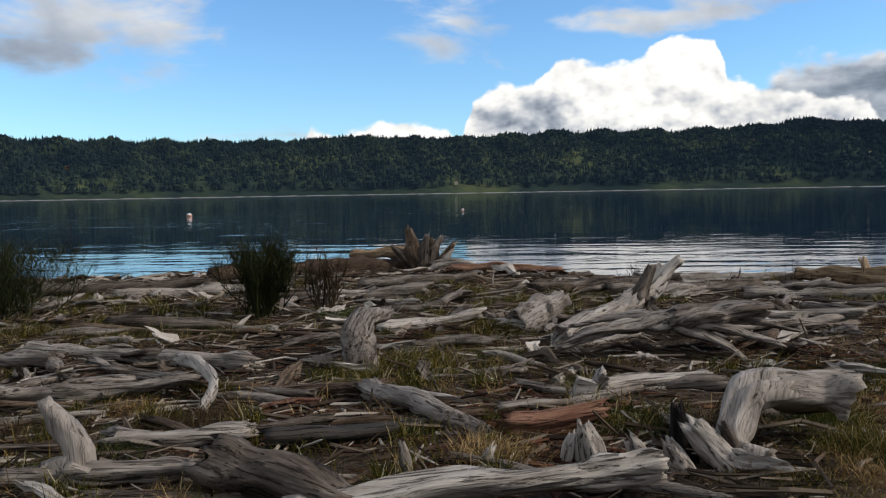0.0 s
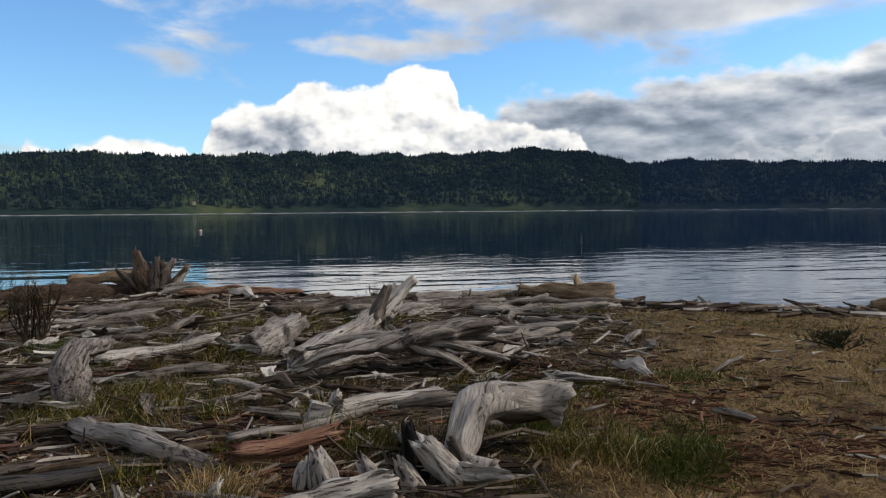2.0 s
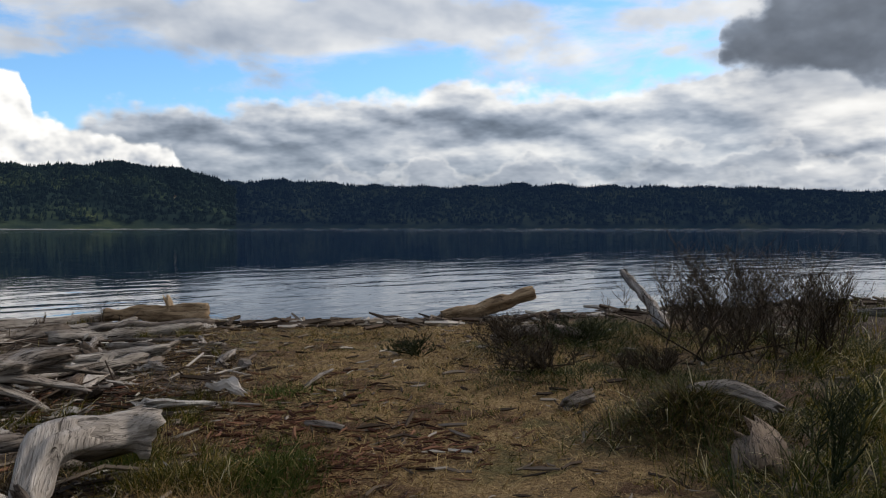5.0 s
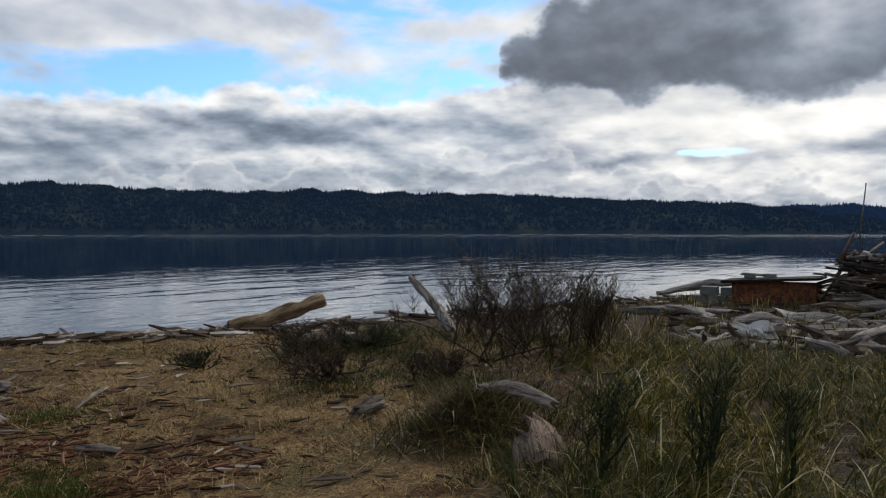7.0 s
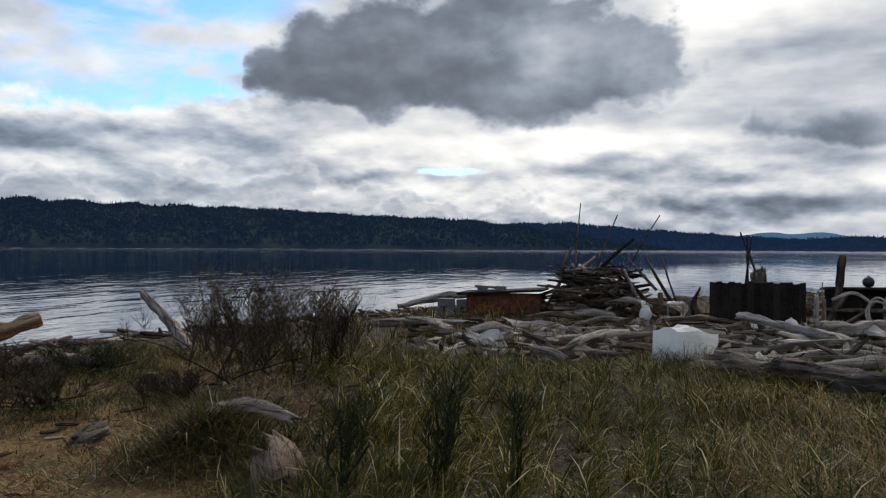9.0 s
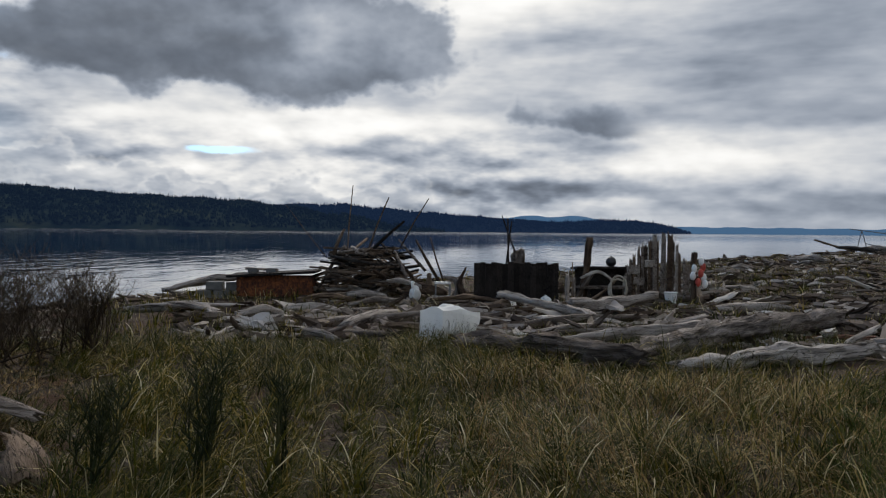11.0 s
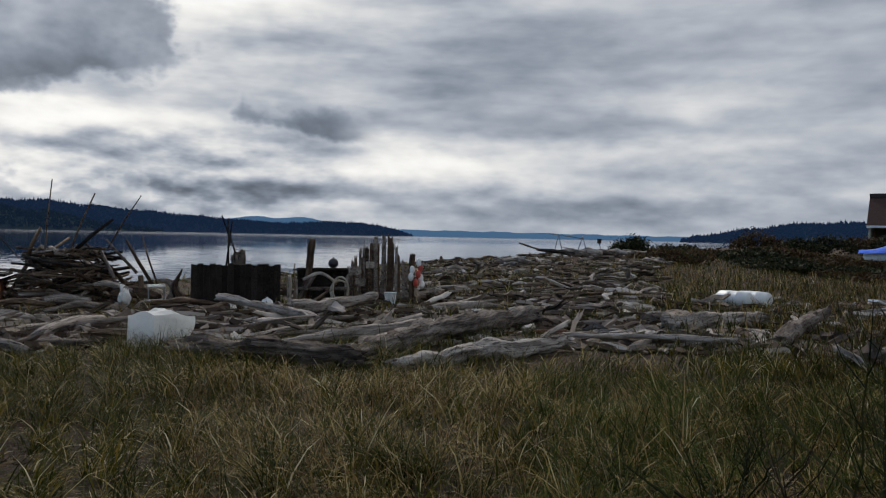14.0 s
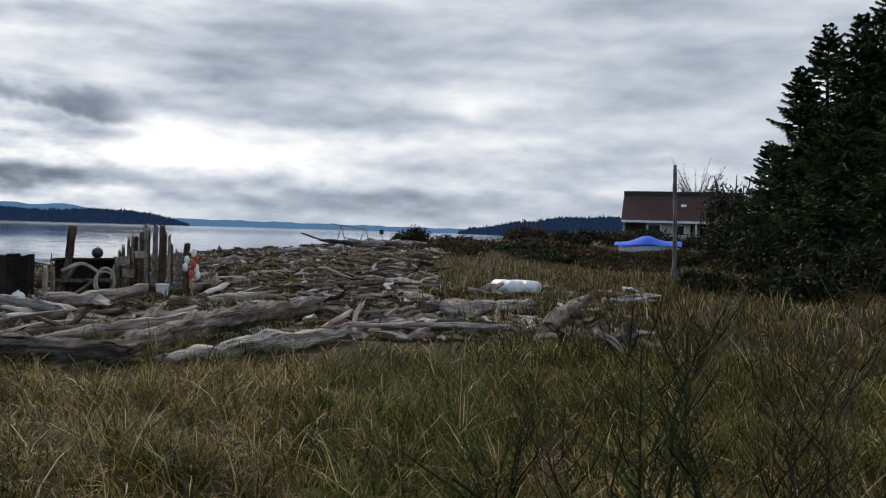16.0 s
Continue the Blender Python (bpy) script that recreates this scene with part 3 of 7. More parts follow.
def land(x, y):
    x, y = np.asarray(x, float), np.asarray(y, float)
    s = inland(x, y)
    z = np.where(s < 0, np.maximum(0.14 * s, -6.0), 0.0)
    z = z + np.where(s > -6, 1, 0) * (0.035 * wave_noise(x, y, 1.3, 1) + 0.02 * wave_noise(x, y, 3.7, 2) + 0.012 * wave_noise(x, y, 8.1, 3))
    r = np.hypot(x, y)
    a = np.degrees(np.arctan2(x, y))
    k = np.clip((r - 30) / 45, 0, 1) * np.clip((s - 2) / 12, 0, 1) * np.where((a > 118) | (a < -60), 1, 0)
    for hx_, hy_, hr, hh in HUMMOCKS:
        z = z + hh * np.exp(-((x - hx_) ** 2 + (y - hy_) ** 2) / (hr * hr))
    return z + 0.95 * k * k * (3 - 2 * k)


def land1(x, y):
    return float(land(np.array([x]), np.array([y]))[0])


def polar_sheet(radii, n_ang):
    a = np.linspace(0, 2 * math.pi, n_ang, endpoint=False)
    R, A = np.meshgrid(radii, a, indexing="ij")
    X, Y = R * np.sin(A), R * np.cos(A)
    X, Y = np.concatenate([[0.0], X.ravel()]), np.concatenate([[0.0], Y.ravel()])
    k = len(radii)
    j = np.arange(n_ang)
    j2 = (j + 1) % n_ang
    tris = [np.stack([0 * j, 1 + j2, 1 + j], 1)]
    for i in range(k - 1):
        p, q = 1 + i * n_ang, 1 + (i + 1) * n_ang
        tris += [np.stack([p + j, p + j2, q + j2], 1), np.stack([p + j, q + j2, q + j], 1)]
    return X, Y, np.concatenate(tris)


X, Y, tris = polar_sheet(np.concatenate([np.geomspace(0.6, 60, 150), np.geomspace(64, 4300, 50)]), 720)
Z = land(X, Y)
me = tri_mesh("ground", np.stack([X, Y, Z], 1), tris, GROUND, True)
A_, R_ = np.degrees(np.arctan2(X, Y)), np.hypot(X, Y)


def trodden(x, y):
    a, r = np.degrees(np.arctan2(x, y)), np.hypot(x, y)
    a = a + 3 * wave_noise(x, y, 0.9, 4)
    return np.clip((a - 26) / 9, 0, 1) * np.clip((66 - a) / 7, 0, 1) * np.clip((15 - r) / 3, 0, 1)


at = me.attributes.new("trodden", "FLOAT", "POINT")
at.data.foreach_set("value", trodden(X, Y).astype(np.float32))
ground = tagged(new("ground", me), "brown sandy beach ground with straw, moss and wood bits", "ground", kind="structure")

X, Y, tris = polar_sheet(np.geomspace(4, 4800, 90), 240)
water = tagged(new("water", tri_mesh("water", np.stack([X, Y, 0 * X + SEA], 1), tris, WATER, True)), "calm dark blue sea water with soft ripples", "water", kind="structure")

# ---- far shores ----


def knots(a, *pairs):
    return np.interp(a, [p[0] for p in pairs], [p[1] for p in pairs])


def smooth_noise(a, seed, freqs, amps):
    rg = np.random.RandomState(seed)
    return sum(m * np.sin(a * k + rg.uniform(0, 6.28)) for k, m in zip(freqs, amps))


SLOPES = {}


def hill(name, a0, a1, ridge, dist, depth, mat, label, trees, tree_h, seed):
    """A wooded ridge along the far shore: ridge and dist give its elevation in degrees and its shore's distance by bearing."""
    rg = np.random.RandomState(seed)
    n, k = int((a1 - a0) * 5), 18
    a = np.linspace(a0, a1, n)
    u = np.linspace(0, 1.25, k)
    rise = np.where(u < 1, 0.06 + 0.94 * np.sin(np.clip(u, 0, 1) * math.pi / 2) ** 0.9, 1 - 0.5 * (u - 1))

    def surf(aa, uu):
        R = dist(aa) + depth * uu
        top = np.tan(np.radians(ridge(aa))) * (dist(aa) + depth) - tree_h * 0.75
        top = top + smooth_noise(aa, seed, (2.1, 5.3, 11.0), (1.2, 0.5, 0.3))
        rr = np.where(uu < 1, 0.04 + 0.96 * np.sin(np.clip(uu, 0, 1) * math.pi / 2) ** 0.9, 1 - 0.5 * (uu - 1))
        z = SEA + 0.3 + top * rr * (1 + 0.10 * np.sin(aa * 1.9 + uu * 7) * np.sin(uu * math.pi)) + 2 * np.sin(aa * 6 + 9 * uu) * np.sin(np.clip(uu, 0, 1) * math.pi)
        z = np.where(uu <= 0, SEA - 2, z)
        return np.stack([R * np.sin(np.radians(aa)), R * np.cos(np.radians(aa)), z], -1)

    SLOPES[name] = surf
    AA, UU = np.meshgrid(a, u, indexing="ij")
    V = surf(AA, UU).reshape(-1, 3)
    i = (np.arange(n - 1)[:, None] * k + np.arange(k - 1)[None]).ravel()
    T = np.concatenate([np.stack([i, i + k, i + k + 1], 1), np.stack([i, i + k + 1, i + 1], 1)])
    sets = [(V, T)]
    if trees:
        ta = rg.uniform(a0, a1, trees)
        tu = rg.uniform(0.02, 1.12, trees) ** 0.9
        crest = int(trees * 0.22)
        tu[:crest] = rg.uniform(0.9, 1.05, crest)
        B = surf(ta, tu)
        h = tree_h * rg.uniform(0.55, 1.35, trees)
        h[:crest] *= rg.uniform(0.9, 1.6, crest)
        wd = h * rg.uniform(0.20, 0.42, trees)
        leafy = rg.uniform(0, 1, trees) < 0.35
        leafy[:crest] = False
        wd[:crest] *= 0.62
        wd = np.where(leafy, wd * 1.7, wd)
        h = np.where(leafy, h * 0.75, h)
        ang = np.arange(5) * 2 * math.pi / 5
        low = B[:, None] + np.stack([np.cos(ang), np.sin(ang), 0 * ang], -1)[None] * wd[:, None, None] * rg.uniform(0.7, 1.3, (trees, 5, 1)) + np.array([0, 0, -1.0])
        wide = np.where(leafy, 0.85, 0.5)
        up = B[:, None] + np.stack([np.cos(ang + 0.6), np.sin(ang + 0.6), 0 * ang], -1)[None] * (wd * wide)[:, None, None] * rg.uniform(0.7, 1.3, (trees, 5, 1))
        up[:, :, 2] += (h * 0.55)[:, None]
        tip = B.copy()
        tip[:, 2] += h
        VV = np.concatenate([low, up, tip[:, None]], 1).reshape(-1, 3)
        f = []
        for s in range(5):
            s2 = (s + 1) % 5
            f += [[s, s2, 5 + s2], [s, 5 + s2, 5 + s], [5 + s, 5 + s2, 10]]
        f = np.array(f)
        sets.append((VV, (f[None] + (np.arange(trees) * 11)[:, None, None]).reshape(-1, 3)))
    v, t = joined(*sets)
    return tagged(new(name, tri_mesh(name, v, t, mat)), label, "wooded hill", kind="structure")


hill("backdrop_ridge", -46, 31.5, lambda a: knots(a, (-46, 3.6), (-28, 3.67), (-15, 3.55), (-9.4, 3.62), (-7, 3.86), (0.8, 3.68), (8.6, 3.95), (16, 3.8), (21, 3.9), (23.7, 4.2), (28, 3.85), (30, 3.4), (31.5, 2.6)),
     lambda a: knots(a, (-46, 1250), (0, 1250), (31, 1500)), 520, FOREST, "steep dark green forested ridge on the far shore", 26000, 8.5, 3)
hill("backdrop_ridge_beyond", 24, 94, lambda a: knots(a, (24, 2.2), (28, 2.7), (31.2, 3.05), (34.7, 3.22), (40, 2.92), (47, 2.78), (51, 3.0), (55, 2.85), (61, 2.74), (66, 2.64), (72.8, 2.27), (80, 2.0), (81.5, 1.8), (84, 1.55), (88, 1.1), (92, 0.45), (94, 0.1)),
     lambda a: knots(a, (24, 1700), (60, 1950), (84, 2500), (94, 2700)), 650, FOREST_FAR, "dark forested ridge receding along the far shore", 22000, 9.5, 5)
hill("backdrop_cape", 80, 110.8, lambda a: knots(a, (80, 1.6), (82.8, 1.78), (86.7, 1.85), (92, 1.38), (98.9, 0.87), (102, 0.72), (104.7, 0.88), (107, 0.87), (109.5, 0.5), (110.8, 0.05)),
     lambda a: knots(a, (80, 2800), (111, 3000)), 500, HILL_HAZE_BLUE, "dark wooded cape in painted blue haze far across the water", 7000, 9.0, 7)
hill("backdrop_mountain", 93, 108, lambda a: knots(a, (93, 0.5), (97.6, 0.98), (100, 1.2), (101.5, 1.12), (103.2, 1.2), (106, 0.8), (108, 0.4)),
     lambda a: 3900 + 0 * a, 300, HILL_HAZE_PALE, "pale blue hazy mountain behind the cape", 0, 4.0, 9)
hill("backdrop_far_shore", 106, 136, lambda a: knots(a, (106, 0.5), (115, 0.46), (124, 0.38), (136, 0.3)), lambda a: 3500 + 0 * a, 300, HILL_HAZE_PALE, "thin blue hazy line of the farthest shore", 0, 3.0, 11)
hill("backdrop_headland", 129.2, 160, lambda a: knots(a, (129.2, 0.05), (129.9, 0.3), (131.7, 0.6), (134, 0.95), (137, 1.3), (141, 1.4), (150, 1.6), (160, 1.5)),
     lambda a: knots(a, (129, 1900), (160, 1500)), 400, HILL_HAZE_BLUE, "dark wooded headland in painted blue haze beyond the beach", 6000, 8.0, 13)


def strand(a0, a1, dist, rise=1.0):
    """The narrow pale beach at the foot of the far ridge."""
    n = int((a1 - a0) * 4)
    a = np.linspace(a0, a1, n)
    wob_ = 1 + 0.004 * np.sin(a * 3.1) + 0.002 * np.sin(a * 9.7)
    rows = []
    for off, z in ((-16, SEA - 0.4), (-10, SEA + 0.3 * rise), (4, SEA + 1.0 * rise), (20, SEA + 1.1 * rise)):
        R = dist(a) * wob_ + off
        zz = z + 0.5 * np.sin(a * 5.3) * np.sin(a * 1.7)
        rows.append(np.stack([R * np.sin(np.radians(a)), R * np.cos(np.radians(a)), np.maximum(zz, SEA - 0.4)], 1))
    V = np.stack(rows, 1).reshape(-1, 3)
    i = (np.arange(n - 1)[:, None] * 4 + np.arange(3)[None]).ravel()
    T = np.concatenate([np.stack([i, i + 4, i + 5], 1), np.stack([i, i + 5, i + 1], 1)])
    tagged(new("backdrop_strand", tri_mesh("backdrop_strand", V, T, STONE)), "narrow pale shingle beach at the ridge's foot", "far beach", kind="structure")


strand(-46, 31, lambda a: knots(a, (-46, 1250), (0, 1250), (31, 1500)))
strand(27, 76, lambda a: knots(a, (24, 1700), (60, 1950), (84, 2500)), 0.22)


def far_house(a, e, size, mat, label):
    """A cottage among the trees of the far ridge."""
    surf = SLOPES["backdrop_ridge"]
    u = np.linspace(0.02, 1.0, 200)
    p = surf(np.full(200, a), u)
    elev = np.degrees(np.arctan2(p[:, 2] - 1.6, np.hypot(p[:, 0], p[:, 1])))
    q = p[int(np.argmin(np.abs(elev - e)))]
    h = new("far_cottage")
    h.location, h.rotation_euler = (q[0], q[1], q[2] + 2.5), (0, 0, radians(-a))
    tagged(h, label, "house", "cottages on the far ridge")
    part("wall", box_bm(size, size * 0.8, 6.0, Matrix.Translation((0, 0, 0.0))), mat, h)
    bm = bmesh.new()
    bmesh.ops.create_cone(bm, cap_ends=True, segments=4, radius1=size * 0.8, radius2=size * 0.1, depth=2.0, matrix=Matrix.Translation((0, 0, 3.9)) @ Matrix.Rotation(radians(45), 4, "Z"))
    part("roof", bm, ROOF, h)


far_house(-24.6, 1.75, 8, ROOF, "brown roofed cottage in the far forest")
far_house(7.9, 3.1, 5, CREAM, "pale cottage high on the forested ridge")
far_house(20.9, 2.9, 5, CREAM, "pale cottage high on the forested ridge")
far_house(27.6, 1.9, 4.5, CREAM, "pale cottage in the far forest")
far_house(1.0, 0.5, 5, CREAM, "pale cottage by the far shore")

# ---- driftwood ----


def smooth_line(pts, n):
    """A rounded line through a few control points."""
    pts = [Vector(p) for p in pts]
    if len(pts) == 2:
        return [pts[0].lerp(pts[1], i / (n - 1)) for i in range(n)]
    ext = [pts[0] * 2 - pts[1], *pts, pts[-1] * 2 - pts[-2]]
    out = []
    for i in range(n):
        u = i / (n - 1) * (len(pts) - 1)
        k = min(int(u), len(pts) - 2)
        t = u - k
        a, b, c, d = ext[k:k + 4]
        out.append(0.5 * ((2 * b) + (c - a) * t + (2 * a - 5 * b + 4 * c - d) * t * t + (3 * b - a - 3 * c + d) * t ** 3))
    return out


def tube(pts, radii, seed, seg=16, step=0.06, groove=0.16, jag=0.6, flat=1.0, hollow=0.5):
    """A weathered limb: furrowed along its length, with broken, hollowed ends."""
    length = sum((Vector(b) - Vector(a)).length for a, b in zip(pts, pts[1:]))
    n = max(6, min(64, int(length / step)))
    line = smooth_line(pts, n)
    rr = np.interp(np.linspace(0, 1, n), np.linspace(0, 1, len(radii)), radii)
    verts, faces = [], []
    up = Vector((0.03, 0.02, 1))
    for i in range(1, n - 1):
        s = i / (n - 1) * length
        line[i] = line[i] + Vector((0, noise.noise(Vector((s * 2.6, seed, 1))), noise.noise(Vector((s * 2.6, seed, 7))))) * rr[i] * 0.45
    rr = np.array([q * (1 + 0.34 * noise.noise(Vector((i / (n - 1) * length * 3.2, seed, 3.3)))) for i, q in enumerate(rr)])
    for i, p in enumerate(line):
        d = (line[min(i + 1, n - 1)] - line[max(i - 1, 0)]).normalized()
        u = d.cross(up)
        if u.length < 0.2:
            u = d.cross(Vector((1, 0.1, 0)))
        u.normalize()
        v = u.cross(d)
        s = i / (n - 1) * length
        for k in range(seg):
            a = 2 * math.pi * k / seg
            ca, sa_ = math.cos(a), math.sin(a)
            w1 = noise.noise(Vector((ca * 1.3 + seed, sa_ * 1.3, s * 0.9 / max(length, 0.6) * 2)))
            w2 = noise.noise(Vector((ca * 4 + seed, sa_ * 4 + 9, s * 1.1)))
            w3 = noise.noise(Vector((ca * 2 + seed, sa_ * 2 + 3, s * 6)))
            w4 = noise.noise(Vector((ca * 8 + seed, sa_ * 8 + 5, s * 1.4)))
            r = rr[i] * (1 + groove * (1.8 * w1 + 1.5 * w2 + 0.8 * w3 + 1.1 * w4))
            ridge = 1 - abs(noise.noise(Vector((ca * 1.9 + seed * 1.3, sa_ * 1.9, s * 0.8))))
            r *= 1 - 0.32 * max(0.0, ridge - 0.86) / 0.14
            q = p + u * (ca * r) + v * (sa_ * r * flat)
            if i in (0, n - 1):
                q += d * (rr[i] * jag * 1.6 * noise.noise(Vector((ca * 3 + seed, sa_ * 3, i + 5.5))))
            verts.append(q)
    for i in range(n - 1):
        for k in range(seg):
            k2 = (k + 1) % seg
            faces.append((i * seg + k, i * seg + k2, (i + 1) * seg + k2, (i + 1) * seg + k))
    for i in (0, n - 1):
        c = len(verts)
        d = (line[1] - line[0]).normalized() if i == 0 else (line[-2] - line[-1]).normalized()
        inner = []
        for k in range(seg):
            q = verts[i * seg + k]
            inner.append(q.lerp(line[i], 0.35) + d * rr[i] * hollow * (0.4 + 0.5 * noise.noise(Vector((k * 1.7, seed, i)))))
        verts += inner
        verts.append(line[i] + d * rr[i] * hollow)
        for k in range(seg):
            k2 = (k + 1) % seg
            f = [(i * seg + k2, i * seg + k, c + k, c + k2), (c + k2, c + k, c + seg)]
            faces += [tuple(reversed(x)) for x in f] if i else f
    return verts, faces


def axis_pose(a, b):
    """A pose at a with local x towards b and z as upright as can be."""
    x = (Vector(b) - Vector(a)).normalized()
    y = Vector((0, 0, 1)).cross(x)
    if y.length < 1e-3:
        y = Vector((0, 1, 0))
    y.normalize()
    m = Matrix((x, y, x.cross(y))).transposed().to_4x4()
    m.translation = a
    return m


def limb(name, pts, radii, mat, seed, parent=None, label="", category="driftwood", group="", **kw):
    kw.setdefault("groove", 0.20)
    m = axis_pose(pts[0], pts[-1])
    inv = m.inverted()
    v, f = tube([inv @ Vector(p) for p in pts], radii, seed, **kw)
    ob = new(name, mesh_of(name, v, f, mat))
    if parent:
        ob.parent = parent
        ob.matrix_basis = m
        return tagged(ob, label)
    ob.matrix_world = m
    return tagged(ob, label, category, group)


def on(x, y, h=0.0):
    return (x, y, land1(x, y) + h)


def thing(name, label, category, x=0.0, y=0.0, group="", z=None):
    """An Empty at the base of a thing with parts."""
    e = new(name)
    e.location = (x, y, land1(x, y) if z is None else z)
    e.empty_display_size = 0.1
    return tagged(e, label, category, group)


BERM = "driftwood on the berm"
# the near pieces, each by its ends
limb("driftwood_log", [on(-0.95, 3.86, 0.07), on(-0.1, 4.0, 0.12), on(0.55, 4.07, 0.13), on(0.95, 4.12, 0.17)], (0.07, 0.08, 0.07, 0.095), WOOD_PALE, 1, label="long bleached driftwood log with a knobbly root end", group=BERM, seg=20, step=0.05)
limb("driftwood_log", [on(-1.42, 4.30, 0.16), on(-1.05, 4.12, 0.15), on(-0.62, 3.88, 0.06)], (0.155, 0.13, 0.09), WOOD, 2, label="hollow grey driftwood trunk with a broken end", group=BERM, seg=20, step=0.05, hollow=2.2, jag=1.1)
limb("driftwood_log", [on(-2.62, 4.36, 0.06), on(-2.0, 4.43, 0.07), on(-1.45, 4.50, 0.06)], (0.05, 0.07, 0.06), WOOD_PALE, 3, label="slim bleached driftwood log on the berm", group=BERM, step=0.05)
root = thing("driftwood_root", "bleached crooked root standing up from the driftwood", "driftwood", -2.25, 4.4, BERM)
limb("trunk", [(-0.1, 0.02, 0.0), (0.02, 0.02, 0.16), (-0.06, 0.05, 0.34), (-0.16, 0.07, 0.47)], (0.13, 0.085, 0.075, 0.04), WOOD_BONE, 4, root, seg=16, step=0.04)
limb("branch", [(-0.02, 0.02, 0.1), (0.14, 0.02, 0.07), (0.3, 0.03, 0.04)], (0.09, 0.07, 0.05), WOOD_BONE, 5, root, step=0.05)
arch = thing("driftwood_arch", "large bleached driftwood root bent over like an arch", "driftwood", 1.9, 4.85, BERM)
limb("trunk", [(0.46, 0.12, 0.30), (0.30, 0.12, 0.32), (0.06, 0.12, 0.34), (-0.2, 0.10, 0.33)], (0.16, 0.145, 0.12, 0.09), WOOD_BONE, 6, arch, seg=20, step=0.04, jag=0.25, hollow=0.1)
limb("root", [(0.0, 0.06, 0.36), (-0.24, 0.0, 0.33), (-0.36, -0.16, 0.20), (-0.38, -0.28, 0.07), (-0.26, -0.40, 0.0)], (0.11, 0.125, 0.095, 0.075, 0.10), WOOD_BONE, 7, arch, seg=18, step=0.035)
limb("branch", [(-0.28, 0.16, 0.36), (-0.5, 0.2, 0.36), (-0.66, 0.22, 0.34)], (0.05, 0.035, 0.02), WOOD, 8, arch, step=0.05)
for k, (x0, y0, x1, y1, h, r) in enumerate([(1.44, 4.40, 1.20, 4.46, 0.27, 0.075), (1.52, 4.44, 1.40, 4.50, 0.24, 0.04), (1.16, 4.38, 1.08, 4.46, 0.17, 0.07)]):
    limb("driftwood_stub", [on(x0, y0, 0.0), on((x0 + x1) / 2, y1, h * 0.55), on(x1, y1, h)], (r * 1.1, r, r * 0.6), (WOOD_PALE, WOOD, WOOD)[k], 11 + k, label="short broken driftwood stub leaning out of the ground", group=BERM, seg=16, step=0.03, jag=1.4)
for k, (x, y, h, r, lx) in enumerate([(0.70, 4.62, 0.22, 0.09, -0.05), (0.55, 4.68, 0.16, 0.05, 0.04), (0.93, 4.42, 0.19, 0.08, -0.06), (-0.38, 4.45, 0.20, 0.035, -0.03), (0.06, 4.55, 0.13, 0.045, 0.05)]):
    limb("driftwood_stub", [on(x, y, -0.03), on(x + lx * 0.4, y, h * 0.5), on(x + lx, y + 0.02, h)], (r, r * 0.9, r * 0.45), WOOD_PALE if k != 2 else WOOD, 15 + k, label="upright splintered driftwood stub", group=BERM, seg=16, step=0.03, jag=2.0)
limb("charred_stub", [on(1.20, 4.62, 0.0), on(1.22, 4.64, 0.16), on(1.17, 4.62, 0.33)], (0.09, 0.07, 0.03), WOOD_CHAR, 21, label="blackened charred driftwood stub", group=BERM, step=0.03, jag=1.5)
limb("driftwood_log", [on(-0.74, 6.1, 0.10), on(-0.35, 5.6, 0.09), on(0.08, 5.12, 0.06)], (0.085, 0.10, 0.06), WOOD_PALE, 22, label="bleached driftwood log sloping down the berm", group=BERM, seg=18, step=0.04)
limb("driftwood_stump", [on(-0.88, 7.0, -0.02), on(-0.95, 7.2, 0.28), on(-0.9, 7.7, 0.40), on(-0.72, 8.3, 0.34)], (0.12, 0.12, 0.105, 0.07), WOOD_PALE, 23, label="thick pale driftwood stump bent over the berm", group=BERM, seg=18, step=0.045)
limb("driftwood_log", [on(0.62, 9.1, 0.08), on(0.95, 9.5, 0.18), on(1.28, 9.9, 0.27)], (0.15, 0.18, 0.11), WOOD_PALE, 24, label="hollow bleached stump lying on its side", group=BERM, seg=18, hollow=2.0, jag=0.9, step=0.05)
fork = thing("driftwood_fork", "large forked pale driftwood log leaning up the berm", "driftwood", 1.9, 9.0, BERM)
limb("trunk", [(-0.85, -0.6, 0.10), (-0.2, 0.1, 0.20), (0.3, 0.6, 0.32), (0.62, 1.0, 0.62)], (0.11, 0.15, 0.15, 0.09), WOOD_PALE, 25, fork, seg=18, step=0.06)
limb("branch", [(0.32, 0.6, 0.34), (0.60, 0.75, 0.58), (0.82, 0.8, 0.74)], (0.13, 0.09, 0.06), WOOD_PALE, 26, fork, step=0.05)
limb("branch", [(0.2, 0.4, 0.28), (0.34, 0.5, 0.55), (0.40, 0.55, 0.70)], (0.10, 0.07, 0.04), WOOD, 27, fork, step=0.05)
slab = thing("driftwood_root_plate", "wide splayed grey root plate over a dark hollow", "driftwood", 2.0, 7.6, BERM)
